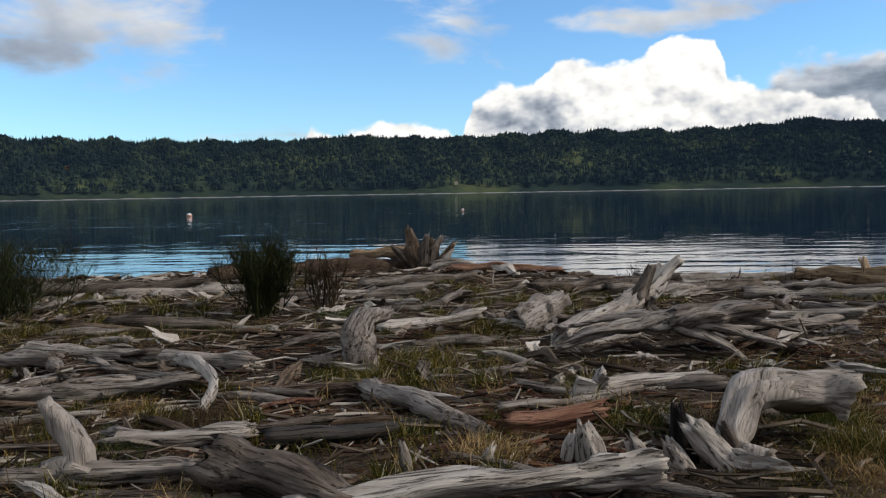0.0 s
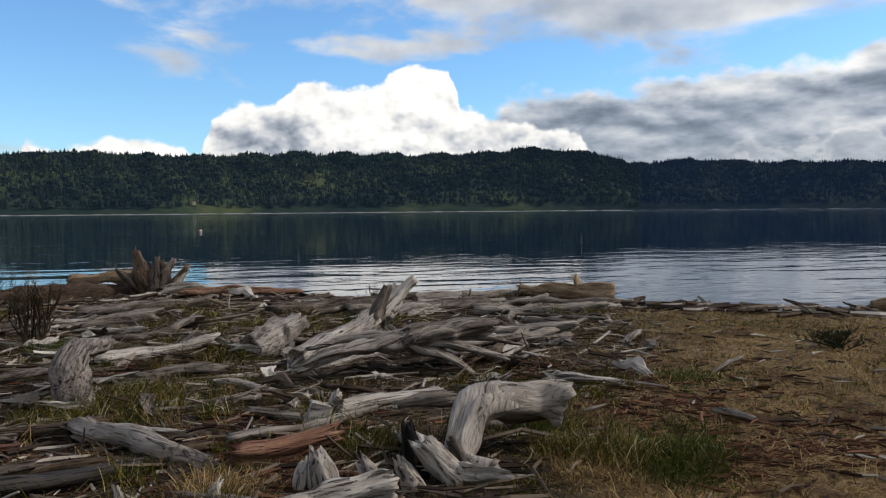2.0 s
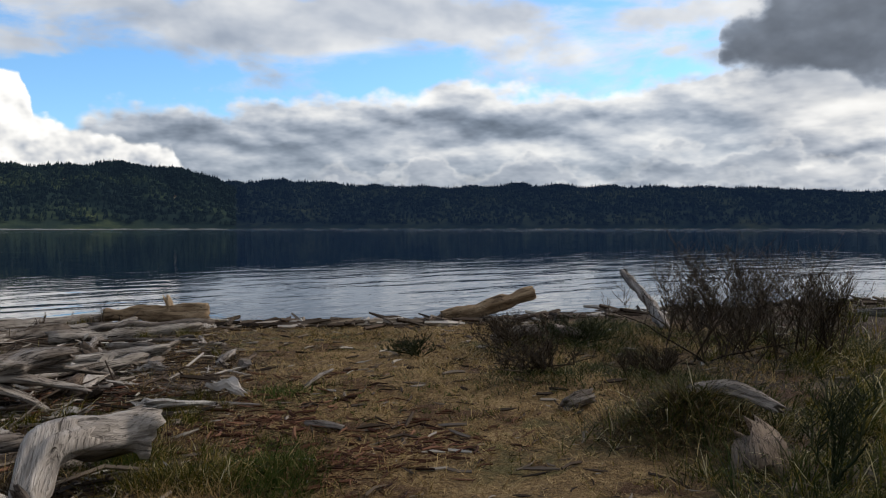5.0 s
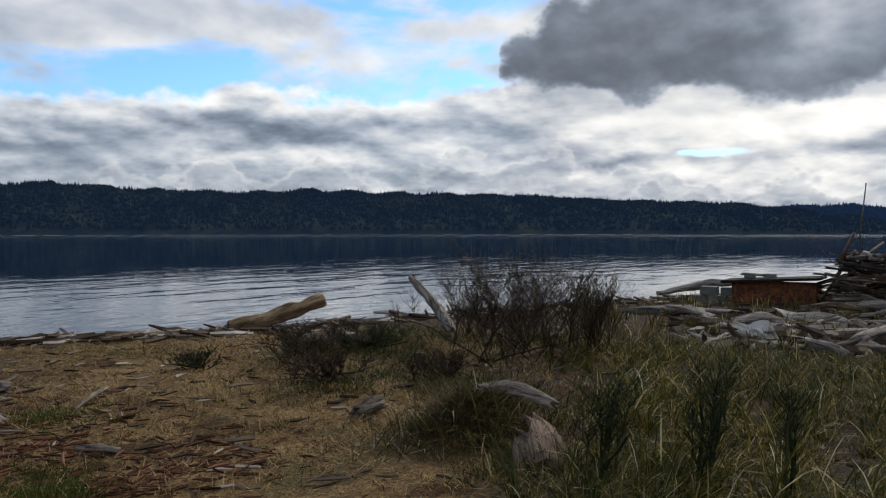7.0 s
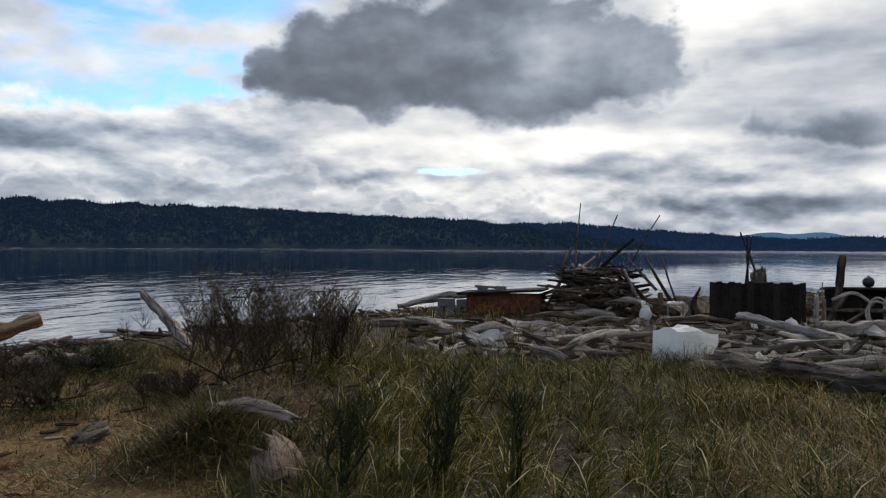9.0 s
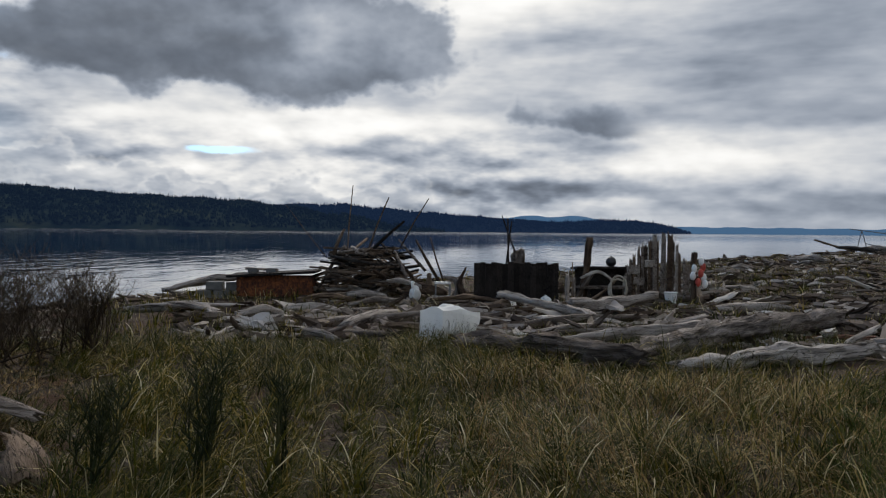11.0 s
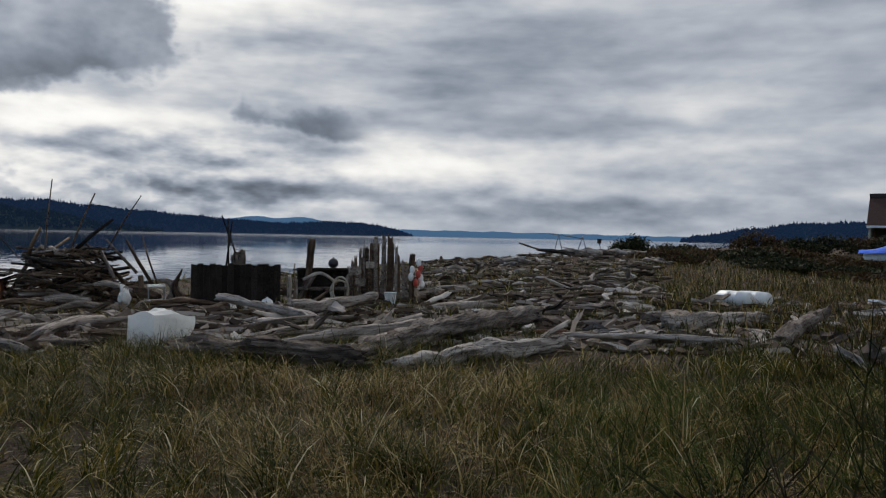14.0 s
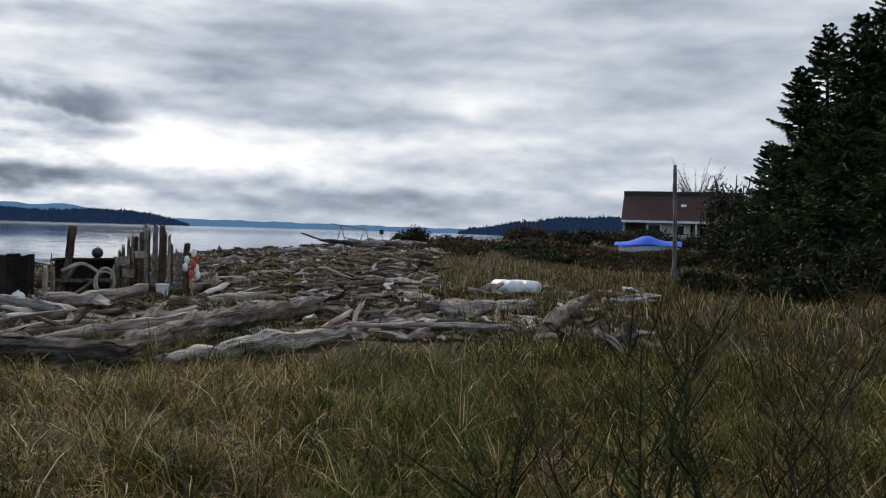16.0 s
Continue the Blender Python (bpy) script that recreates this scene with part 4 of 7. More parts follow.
for k, (dx_, dy_, h0, h1, r, s) in enumerate([(-1.1, -0.2, 0.34, 0.14, 0.07, 0.7), (1.05, 0.45, 0.36, 0.40, 0.08, 0.6), (0.95, -0.25, 0.33, 0.12, 0.075, 0.5), (0.55, -0.35, 0.30, 0.04, 0.06, 0.5), (-0.5, 0.5, 0.3, 0.22, 0.07, 0.6), (1.25, 0.1, 0.34, 0.2, 0.05, 0.5), (-0.95, 0.15, 0.36, 0.28, 0.06, 0.5)]):
    limb("root", [(0, 0, h0), (dx_ * 0.5, dy_ * 0.5 + 0.06, (h0 + h1) / 2 + 0.05), (dx_, dy_, h1)], (r * 1.7, r * 1.2, r * s), WOOD if k % 2 else WOOD_PALE, 30 + k, slab, seg=14, step=0.06, flat=0.6, jag=1.6)
limb("trunk", [(-1.0, -0.12, 0.20), (-0.3, 0.04, 0.32), (0.3, 0.16, 0.38), (0.95, 0.30, 0.42)], (0.07, 0.20, 0.30, 0.16), WOOD, 38, slab, seg=20, step=0.05, flat=0.32, jag=2.2, groove=0.34)
limb("driftwood_branch", [on(-2.42, 6.8, 0.24), on(-2.12, 6.45, 0.22), on(-1.92, 6.1, 0.13), on(-1.95, 5.8, 0.03)], (0.05, 0.055, 0.05, 0.03), WOOD_PALE, 40, label="curved bare driftwood branch arching over logs", group=BERM, step=0.04)
NEAR_LOGS = [
    (-4.3, 6.15, -2.1, 6.3, 0.13, 0.09, 0), (-3.1, 7.05, -1.15, 6.0, 0.07, 0.05, 0), (-4.5, 8.3, -1.9, 7.2, 0.10, 0.12, 0), (-4.8, 7.6, -3.7, 7.3, 0.14, 0.10, 1),
    (-3.4, 7.4, -2.3, 6.6, 0.05, 0.06, 0), (-2.2, 6.5, -0.6, 6.2, 0.05, 0.07, 2), (-4.2, 5.5, -2.6, 5.7, 0.06, 0.05, 0), (-2.3, 5.05, -1.4, 5.1, 0.10, 0.09, 0),
    (-1.7, 5.2, 0.1, 5.6, 0.05, 0.06, 2), (-1.3, 5.0, -0.3, 5.25, 0.09, 0.08, 3), (-3.0, 4.9, -0.9, 5.3, 0.03, 0.045, 0), (0.2, 5.6, 1.3, 5.95, 0.05, 0.04, 0),
    (0.2, 5.2, 0.9, 5.35, 0.11, 0.08, 4), (0.9, 6.0, 2.0, 6.5, 0.10, 0.08, 1), (1.0, 5.9, 1.12, 6.6, 0.09, 0.07, 1), (0.7, 6.3, 0.95, 6.9, 0.055, 0.06, 1),
    (-0.3, 6.6, 0.6, 7.0, 0.03, 0.03, 0), (2.2, 6.2, 3.1, 6.7, 0.06, 0.05, 0), (2.4, 8.6, 4.2, 8.9, 0.10, 0.09, 0), (3.0, 9.6, 4.6, 9.2, 0.12, 0.10, 0),
    (-0.9, 8.9, 0.3, 9.6, 0.09, 0.10, 1), (-4.6, 9.6, -2.2, 9.0, 0.07, 0.07, 2), (-5.2, 12.4, -2.6, 12.8, 0.15, 0.13, 0), (-6.8, 13.2, -4.0, 13.6, 0.14, 0.12, 0),
    (-2.2, 12.2, -0.4, 12.6, 0.11, 0.12, 1), (2.2, 11.8, 4.6, 12.2, 0.13, 0.12, 0), (4.0, 11.2, 6.0, 10.9, 0.11, 0.10, 0), (1.2, 12.6, 3.6, 13.0, 0.13, 0.14, 0),
    (3.1, 13.6, 5.8, 13.5, 0.14, 0.12, 0), (3.6, 13.0, 5.2, 12.9, 0.10, 0.09, 1), (5.0, 12.2, 6.6, 11.6, 0.12, 0.10, 0), (-1.6, 13.6, 0.4, 14.0, 0.12, 0.11, 0),
]
KINDS = ((WOOD, "weathered grey driftwood log on the berm"), (WOOD_PALE, "bleached pale driftwood log on the berm"), (WOOD_BROWN, "dark brown driftwood log with peeling bark"),
         (WOOD_CHAR, "blackened rotting driftwood log"), (WOOD_RED, "crumbling red rotten driftwood log"))
rng = random.Random(5)
for k, (x0, y0, x1, y1, r0, r1, kind) in enumerate(NEAR_LOGS):
    r0, r1 = 0.78 * r0, 0.78 * r1
    mx, my = (x0 + x1) / 2 + rng.uniform(-0.06, 0.06), (y0 + y1) / 2 + rng.uniform(-0.06, 0.06)
    limb("driftwood_log", [on(x0, y0, r0 * 0.75 + rng.uniform(0, 0.05)), on(mx, my, (r0 + r1) * 0.42), on(x1, y1, r1 * 0.75 + rng.uniform(0, 0.08))], (r0, (r0 + r1) / 2 * rng.uniform(0.95, 1.15), r1), KINDS[kind][0], 50 + k,
         label=KINDS[kind][1], group=BERM, seg=16 if my < 8 else 12, step=0.06 if my < 8 else 0.12, jag=rng.uniform(0.5, 1.6), flat=rng.uniform(0.7, 1.0))
# the crest: a stump with its roots, long logs and a red slab at the water's edge
limb("driftwood_log", [on(-4.5, 15.0, 0.10), on(-2.6, 15.9, 0.14), on(-0.8, 16.9, 0.16)], (0.12, 0.17, 0.19), WOOD_BROWN, 90, label="long brown driftwood log along the water's edge", group=BERM, seg=14, step=0.15)
limb("driftwood_log", [on(-2.1, 17.2, 0.42), on(-1.2, 17.0, 0.46), on(-0.6, 16.9, 0.40)], (0.10, 0.13, 0.13), WOOD_BUFF, 91, label="buff driftwood log resting on the crest", group=BERM, step=0.06)
stump = thing("driftwood_stump", "upturned grey stump with jagged roots at the water's edge", "stump", -0.5, 16.6, BERM)
for k, (x1, z1, x0, r) in enumerate([(-0.30, 1.02, -0.1, 0.13), (0.02, 0.86, 0.0, 0.12), (0.28, 0.82, 0.12, 0.10), (0.5, 0.66, 0.3, 0.08), (0.12, 0.7, 0.05, 0.14), (-0.62, 0.62, -0.2, 0.10), (0.46, 0.50, 0.36, 0.11)]):
    limb("root", [(x0, 0.05 * (k % 3), -0.02), ((x0 + x1) / 2 - 0.05, 0.0, z1 * 0.45), (x1 * 1.15, -0.05 * (k % 2), z1 * 0.9)], (r * 1.5, r * 1.05, r * 0.45), (WOOD_BROWN, WOOD, WOOD, WOOD_BROWN)[k % 4], 92 + k, stump, seg=12, step=0.06, jag=1.6, groove=0.34)
limb("root", [(0.1, -0.2, 0.1), (0.6, -0.3, 0.22), (1.0, -0.3, 0.16)], (0.12, 0.09, 0.04), WOOD, 99, stump, step=0.06)
limb("driftwood_slab", [on(-0.1, 15.3, 0.10), on(0.9, 15.1, 0.16), on(2.0, 14.9, 0.12)], (0.11, 0.15, 0.07), WOOD_RED, 100, label="split reddish driftwood slab on the crest", group=BERM, flat=0.6, step=0.06, jag=2.0)
limb("driftwood_log", [on(5.7, 13.4, 0.20), on(6.3, 12.9, 0.17), on(6.95, 12.3, 0.15)], (0.11, 0.12, 0.13), WOOD_BUFF, 101, label="sawn buff log end lying on the crest", group=BERM, jag=0.2, hollow=0.05, step=0.06)
limb("driftwood_stub", [on(6.45, 12.75, 0.1), on(6.47, 12.75, 0.28), on(6.42, 12.75, 0.44)], (0.09, 0.07, 0.05), WOOD_BUFF, 102, label="short upright buff stub beside a log", group=BERM, step=0.05, jag=1.2)
limb("driftwood_log", [on(9.9, 9.75, 0.08), on(10.5, 9.2, 0.26), on(11.15, 8.75, 0.47)], (0.10, 0.12, 0.115), WOOD_BUFF, 103, label="buff driftwood log tilted up on the crest", group="logs by the path", jag=0.2, hollow=0.05, step=0.06)
limb("driftwood_log", [on(11.3, 6.3, 0.0), on(12.1, 7.1, 0.36), on(12.75, 8.0, 0.80)], (0.10, 0.085, 0.06), WOOD_PALE, 104, label="pale bare pole leaning out of the grass", group="logs by the path", jag=0.2, step=0.06)
limb("driftwood_slab", [on(5.60, 2.98, 0.13), on(5.74, 2.72, 0.16), on(5.80, 2.40, 0.17)], (0.07, 0.10, 0.06), WOOD_PALE, 105, label="pale weathered slab on the grass tussock", group="logs by the path", flat=0.6, step=0.05, jag=1.2)
limb("driftwood_stump", [on(4.80, 2.06, -0.10), on(5.04, 2.18, 0.02), on(5.30, 2.36, 0.10)], (0.19, 0.17, 0.12), WOOD_BROWN, 106, label="rotten fibrous brown stump half sunk in grass", group="logs by the path", step=0.05, jag=1.0)
limb("driftwood_stump", [on(5.7, 4.2, 0.03), on(5.86, 4.15, 0.07), on(6.0, 4.1, 0.08)], (0.07, 0.075, 0.06), WOOD, 107, label="small grey log end in the grass", group="logs by the path", step=0.04)
limb("driftwood_log", [on(8.6, 5.9, 0.12), on(8.2, 6.4, 0.13), on(7.9, 6.9, 0.1)], (0.06, 0.07, 0.05), WOOD_PALE, 108, label="slim pale log in the grass beside the path", group="logs by the path", step=0.06)
limb("driftwood_stick", [on(4.65, 6.5, 0.02), on(5.0, 6.72, 0.05), on(5.35, 6.95, 0.04)], (0.018, 0.022, 0.014), WOOD_PALE, 109, label="bare bleached stick lying on the path", group="sticks on the path", seg=8, step=0.06)
limb("driftwood_stick", [on(3.9, 5.45, 0.02), on(3.97, 5.3, 0.035), on(4.03, 5.12, 0.02)], (0.02, 0.028, 0.02), WOOD, 110, label="short grey stick lying on the path", group="sticks on the path", seg=8, step=0.05)

block = thing("sawn_block", "small sawn pale wood block standing in the debris", "wood block", 0.85, 5.84, BERM)
part("block", box_bm(0.15, 0.12, 0.17, Matrix.Translation((0, 0, 0.07)) @ Matrix.Rotation(0.3, 4, "Y"), 0.008, 0.012, 3), WOOD_BONE, block)
# loose driftwood all over the berm and the far field: a score of shapes, each piece an object of its own
SHAPES = []
rng = random.Random(17)
for k in range(26):
    bend, r = rng.uniform(-0.12, 0.12), rng.uniform(0.045, 0.10)
    v, f = tube([(-0.5, 0, 0), (-0.15, bend, rng.uniform(-0.02, 0.05)), (0.2, bend * 0.6, rng.uniform(-0.02, 0.05)), (0.5, rng.uniform(-0.06, 0.06), 0)],
                (r * rng.uniform(0.5, 1.2), r, r * rng.uniform(0.8, 1.1), r * rng.uniform(0.3, 1.1)), 200 + k, seg=9, step=0.075, groove=0.26, jag=rng.uniform(0.8, 2.2), flat=rng.uniform(0.5, 1.0), hollow=0.6)
    mat = (WOOD, WOOD_PALE, WOOD_BROWN, WOOD, WOOD_BROWN, WOOD, WOOD_PALE, WOOD)[k % 8]
    SHAPES.append((mesh_of("driftwood_piece", v, f, mat), r, mat))


def strew(count, pick, seed, lengths, group, spread=24, shift=0.0, shapes=SHAPES):
    rg = random.Random(seed)
    done = 0
    while done < count:
        x, y = pick(rg)
        if float(inland(np.array([x]), np.array([y]))[0]) < 0.15:
            continue
        me, r, mat = rg.choice(shapes)
        length = rg.uniform(*lengths) * (1.0 if rg.random() < 0.75 else 1.7)
        thick = length ** 0.5 * rg.uniform(0.35, 0.95)
        turn = shift + (rg.gauss(0, spread) if rg.random() < 0.66 else rg.uniform(0, 180))
        ob = new("driftwood_log" if length > 0.8 else "driftwood_piece", me)
        ob.matrix_world = pose(x, y, land1(x, y) + r * thick * 0.55 + rg.uniform(0, 0.04), rg.uniform(-40, 40), rg.gauss(0, 4), turn) @ Matrix.Diagonal((length, thick, thick, 1))
        tagged(ob, ("bleached pale" if mat in (WOOD_PALE, WOOD_BONE) else "rotten reddish" if mat == WOOD_RED else "dark brown" if mat == WOOD_BROWN else "weathered grey") + (" driftwood log lying among others" if length > 0.8 else " broken driftwood piece among others"), "driftwood", group)
        done += 1


def pick_left(rg):
    while True:
        a, r = rg.uniform(-42, 36), math.sqrt(rg.uniform(4.1 ** 2, 16.5 ** 2))
        x, y = r * math.sin(radians(a)), r * math.cos(radians(a))
        if float(trodden(np.array([x]), np.array([y]))[0]) < 0.35 and not (a > 24 and r < 7):
            return x, y


def pick_right(rg):
    while True:
        a, r = rg.uniform(76, 142), 12.0 + 34 * rg.random() ** 1.7
        if a > 128 and (r > 24 or rg.random() < 0.5):
            continue
        if a < 97 and r > 20 or (a < 84 and r > 17.5) or (a > 104 and r < 12.5 and rg.random() < 0.4):
            continue
        return r * math.sin(radians(a)), r * math.cos(radians(a))


strew(170, pick_left, 3, (0.25, 1.0), BERM, 34, 0)
# broken chunks, split slabs and root ends for the far field
CHUNKS, CHUNK_SHAPES = [], []
rng = random.Random(23)
for k in range(18):
    r = rng.uniform(0.09, 0.17)
    v, f = tube([(-0.5, 0, 0), (-0.1, rng.uniform(-0.12, 0.12), rng.uniform(-0.03, 0.07)), (0.5, rng.uniform(-0.1, 0.1), rng.uniform(-0.05, 0.08))],
                (r * rng.uniform(0.3, 1.2), r, r * rng.uniform(0.2, 1.0)), 300 + k, seg=10, step=0.09, groove=0.42, jag=rng.uniform(1.5, 3.0), flat=rng.uniform(0.3, 0.9), hollow=0.8)
    mat = (WOOD_PALE, WOOD_BONE, WOOD, WOOD_BONE, WOOD_BROWN, WOOD_PALE, WOOD_RED)[k % 7]
    CHUNKS.append((mesh_of("driftwood_piece", v, f, mat, False), r, mat))
    CHUNK_SHAPES.append((np.array([tuple(q) for q in v]), np.array([t for q in f for t in ((q[0], q[1], q[2]), (q[0], q[2], q[-1]))[:len(q) - 2]]), r))
strew(60, pick_left, 6, (0.2, 0.6), BERM, 60, 0, CHUNKS)
strew(120, pick_right, 4, (0.4, 1.5), "driftwood in the far field", 50, -60)
strew(60, pick_right, 9, (0.3, 1.0), "driftwood in the far field", 70, -60, CHUNKS)


def litter(count, pick, seed, lengths, mat, name, label):
    """Broken chunks past counting, heaped at all angles."""
    rg = random.Random(seed)
    sets = []
    while len(sets) < count:
        x, y = pick(rg)
        if float(inland(np.array([x]), np.array([y]))[0]) < 0.15:
            continue
        v, t, r = rg.choice(CHUNK_SHAPES)
        length = rg.uniform(*lengths)
        thick = length ** 0.5 * rg.uniform(0.35, 0.9)
        m = np.array(pose(x, y, land1(x, y) + r * thick * 0.5 + rg.uniform(0, 0.06), rg.uniform(-60, 60), rg.gauss(0, 14), rg.uniform(0, 360)) @ Matrix.Diagonal((length, thick, thick, 1)))
        sets.append((v @ m[:3, :3].T + m[:3, 3], t))
    return tagged(new(name, tri_mesh(name, *joined(*sets), mat)), label, "driftwood debris", kind="stuff")


litter(520, pick_right, 61, (0.2, 0.9), CHUNK_MIX, "driftwood_litter", "jumbled bleached and brown driftwood chunks")
def pick_left_far(rg):
    while True:
        x, y = pick_left(rg)
        if math.hypot(x, y) > 6.8:
            return x, y


litter(240, pick_left_far, 62, (0.12, 0.5), CHUNK_MIX, "driftwood_litter", "broken grey driftwood chunks between the logs")

# the big bleached logs beyond the dune grass
FIELD = "driftwood in the far field"
limb("driftwood_log", [on(10.5, -0.9, 0.16), on(9.9, -1.9, 0.19), on(9.2, -3.0, 0.16)], (0.11, 0.15, 0.13), WOOD, 120, label="thick grey log half hidden in dune grass", group=FIELD, seg=24, step=0.06, groove=0.34, jag=1.5, flat=0.85)
limb("driftwood_log", [on(10.9, -2.2, 0.10), on(11.1, -3.2, 0.16), on(11.4, -4.5, 0.24)], (0.05, 0.08, 0.09), WOOD_PALE, 121, label="long pale log lying across others", group=FIELD, seg=14, step=0.06)
limb("driftwood_log", [on(9.8, -3.0, 0.12), on(10.8, -4.6, 0.20), on(12.3, -7.0, 0.26)], (0.12, 0.165, 0.16), WOOD_PALE, 122, label="huge bleached log with dark knot holes", group=FIELD, seg=24, step=0.06, groove=0.34, jag=1.5, flat=0.85)
limb("driftwood_log", [on(9.1, -3.3, 0.08), on(9.3, -4.4, 0.15), on(9.8, -6.1, 0.13)], (0.07, 0.155, 0.11), WOOD_PALE, 123, label="broad bleached log with wavy grain", group=FIELD, seg=24, step=0.06, groove=0.34, jag=1.5, flat=0.75)
limb("driftwood_pole", [on(10.4, -6.4, 0.18), on(9.9, -7.3, 0.19), on(9.2, -8.6, 0.14)], (0.035, 0.045, 0.04), WOOD_PALE, 124, label="thin straight bleached pole on the logs", group=FIELD, step=0.06)
limb("driftwood_log", [on(15.9, -2.2, 0.36), on(14.8, -2.9, 0.26), on(13.5, -3.6, 0.14)], (0.07, 0.08, 0.075), WOOD, 125, label="grey log sloping down from the fence", group=FIELD, step=0.06)
limb("driftwood_log", [on(15.0, -3.4, 0.26), on(15.2, -4.2, 0.24), on(15.5, -5.2, 0.34)], (0.11, 0.14, 0.09), WOOD, 126, label="thick grey log before the stick shelter", group=FIELD, step=0.06)
limb("driftwood_log", [on(11.2, -8.9, 0.16), on(11.4, -10.0, 0.20), on(11.5, -11.4, 0.16)], (0.14, 0.17, 0.12), WOOD, 127, label="broad grey log in the driftwood field", group=FIELD, seg=24, step=0.06, groove=0.34, jag=1.5, flat=0.85)
limb("driftwood_log", [on(9.4, -9.6, 0.08), on(10.0, -10.7, 0.25), on(10.6, -11.9, 0.42)], (0.13, 0.14, 0.10), WOOD, 128, label="blue-grey log tilted up at the field's edge", group=FIELD, step=0.06, jag=1.4)
for k, (x, y, dx_, dy_, h, r) in enumerate([(19.3, 0.7, -0.4, -0.9, 0.30, 0.12), (18.8, 0.2, -0.5, -1.0, 0.38, 0.10), (18.5, -0.4, -0.3, -0.9, 0.22, 0.16), (18.9, 1.4, 0.1, -1.1, 0.16, 0.11), (18.2, 0.9, 0.1, -0.9, 0.12, 0.12), (17.4, 1.9, 0.2, -1.2, 0.12, 0.10), (16.6, 0.8, 0.1, -1.4, 0.10, 0.09), (15.2, 1.9, 0.1, -1.1, 0.10, 0.11), (16.9, -0.9, 0.2, -1.5, 0.15, 0.07), (14.2, 2.6, 0.3, -0.9, 0.09, 0.10)]):
    limb("driftwood_log", [on(x, y, h), on(x + dx_ * 0.5, y + dy_ * 0.5, h + 0.07), on(x + dx_, y + dy_, h * 0.8)], (r * 0.6, r * 0.75, r * 0.5), (WOOD, WOOD_PALE, WOOD_BROWN)[k % 3], 140 + k, label="bleached driftwood log heaped before the stick shelter", group=FIELD, step=0.06, seg=16)


def loose(count, seed, pick, size, mat, name, label, fat=1.0, tilt=0.10):
    """Chips and sticks too many to count."""
    rg = np.random.RandomState(seed)
    py = random.Random(seed)
    xy = np.array([pick(py) for _ in range(count)])
    z = land(xy[:, 0], xy[:, 1])
    keep = inland(xy[:, 0], xy[:, 1]) > -0.8
    xy, z = xy[keep], z[keep]
    n = len(xy)
    L = size[0] + (size[1] - size[0]) * rg.uniform(0, 1, n) ** 2.2
    r = np.clip(L * rg.uniform(0.025, 0.09, n), 0.003, 0.04) * fat
    t = rg.normal(0, 0.7, n) + np.where(rg.uniform(0, 1, n) < 0.5, rg.uniform(0, 3.1, n), 0)
    d = np.stack([np.cos(t), np.sin(t), rg.normal(0, tilt, n)], 1)
    c = np.stack([xy[:, 0], xy[:, 1], z + r * 0.8 + rg.uniform(0, 0.05, n) ** 1.5 + np.where(tilt > 0.3, L * 0.2, 0)], 1)
    bend = np.stack([-np.sin(t), np.cos(t), rg.uniform(-0.3, 0.6, n)], 1) * (L * rg.normal(0, 0.09, n))[:, None]
    pts = np.stack([c - d * L[:, None] / 2, c + bend, c + d * L[:, None] / 2], 1)
    rad = np.stack([r * rg.uniform(0.3, 1, n), r, r * rg.uniform(0.2, 0.9, n)], 1)
    v, tr = strands(pts, rad, 4)
    return tagged(new(name, tri_mesh(name, v, tr, mat)), label, "driftwood debris", kind="stuff")


loose(15000, 21, pick_left, (0.06, 0.7), CHIPS, "driftwood_debris", "broken thin sticks of grey driftwood", 0.42)
loose(1500, 26, pick_left, (0.10, 0.34), CHIPS, "driftwood_debris", "tangled upright twigs between the logs", 0.4, 0.5)
loose(9000, 25, pick_left, (0.02, 0.16), CHIPS, "driftwood_debris", "small chips of grey and brown driftwood", 1.0)
loose(9000, 22, pick_right, (0.08, 0.7), CHIPS, "driftwood_debris", "bleached sticks and chips between the logs", 1.7)


def pick_path(rg):
    while True:
        a, r = rg.uniform(22, 92), math.sqrt(rg.uniform(3.5 ** 2, 14 ** 2))
        return r * math.sin(radians(a)), r * math.cos(radians(a))


loose(2600, 23, pick_path, (0.02, 0.26), CHIPS, "driftwood_debris", "small bleached sticks strewn over the path")


def pick_crest(rg):
    k = rg.randrange(3, 13)
    u = rg.random()
    (ax, ay), (bx, by) = SHORE[k], SHORE[k + 1]
    return ax + (bx - ax) * u + rg.gauss(-0.1, 0.25), ay + (by - ay) * u + rg.gauss(-0.35, 0.3)


loose(2200, 24, pick_crest, (0.08, 0.8), CHIPS, "driftwood_debris", "line of broken sticks along the beach crest")


def pick_rot(rg):
    x, y, s = rg.choice(((0.75, 6.1, 0.45), (0.4, 5.3, 0.35), (0.2, 9.2, 0.6), (-0.3, 8.6, 0.5), (4.6, 9.6, 0.5), (4.3, 6.3, 0.5), (0.0, 4.6, 0.3), (3.1, 7.4, 0.4), (3.5, 5.6, 0.35), (3.2, 4.4, 0.3), (4.2, 4.4, 0.4), (-1.5, 5.6, 0.6), (0.6, 4.9, 0.5), (-2.6, 7.8, 0.7)))
    return rg.gauss(x, s), rg.gauss(y, s)


ROT = island_material("rotten_chips", [(0.0, (0.025, 0.011, 0.007)), (0.6, (0.09, 0.036, 0.020)), (1.0, (0.22, 0.11, 0.065))], 0.9)
loose(6500, 27, pick_rot, (0.03, 0.22), ROT, "rotten_wood_debris", "crumbled reddish rotten wood on the ground", 0.8)

# ---- shrubs, trees ----


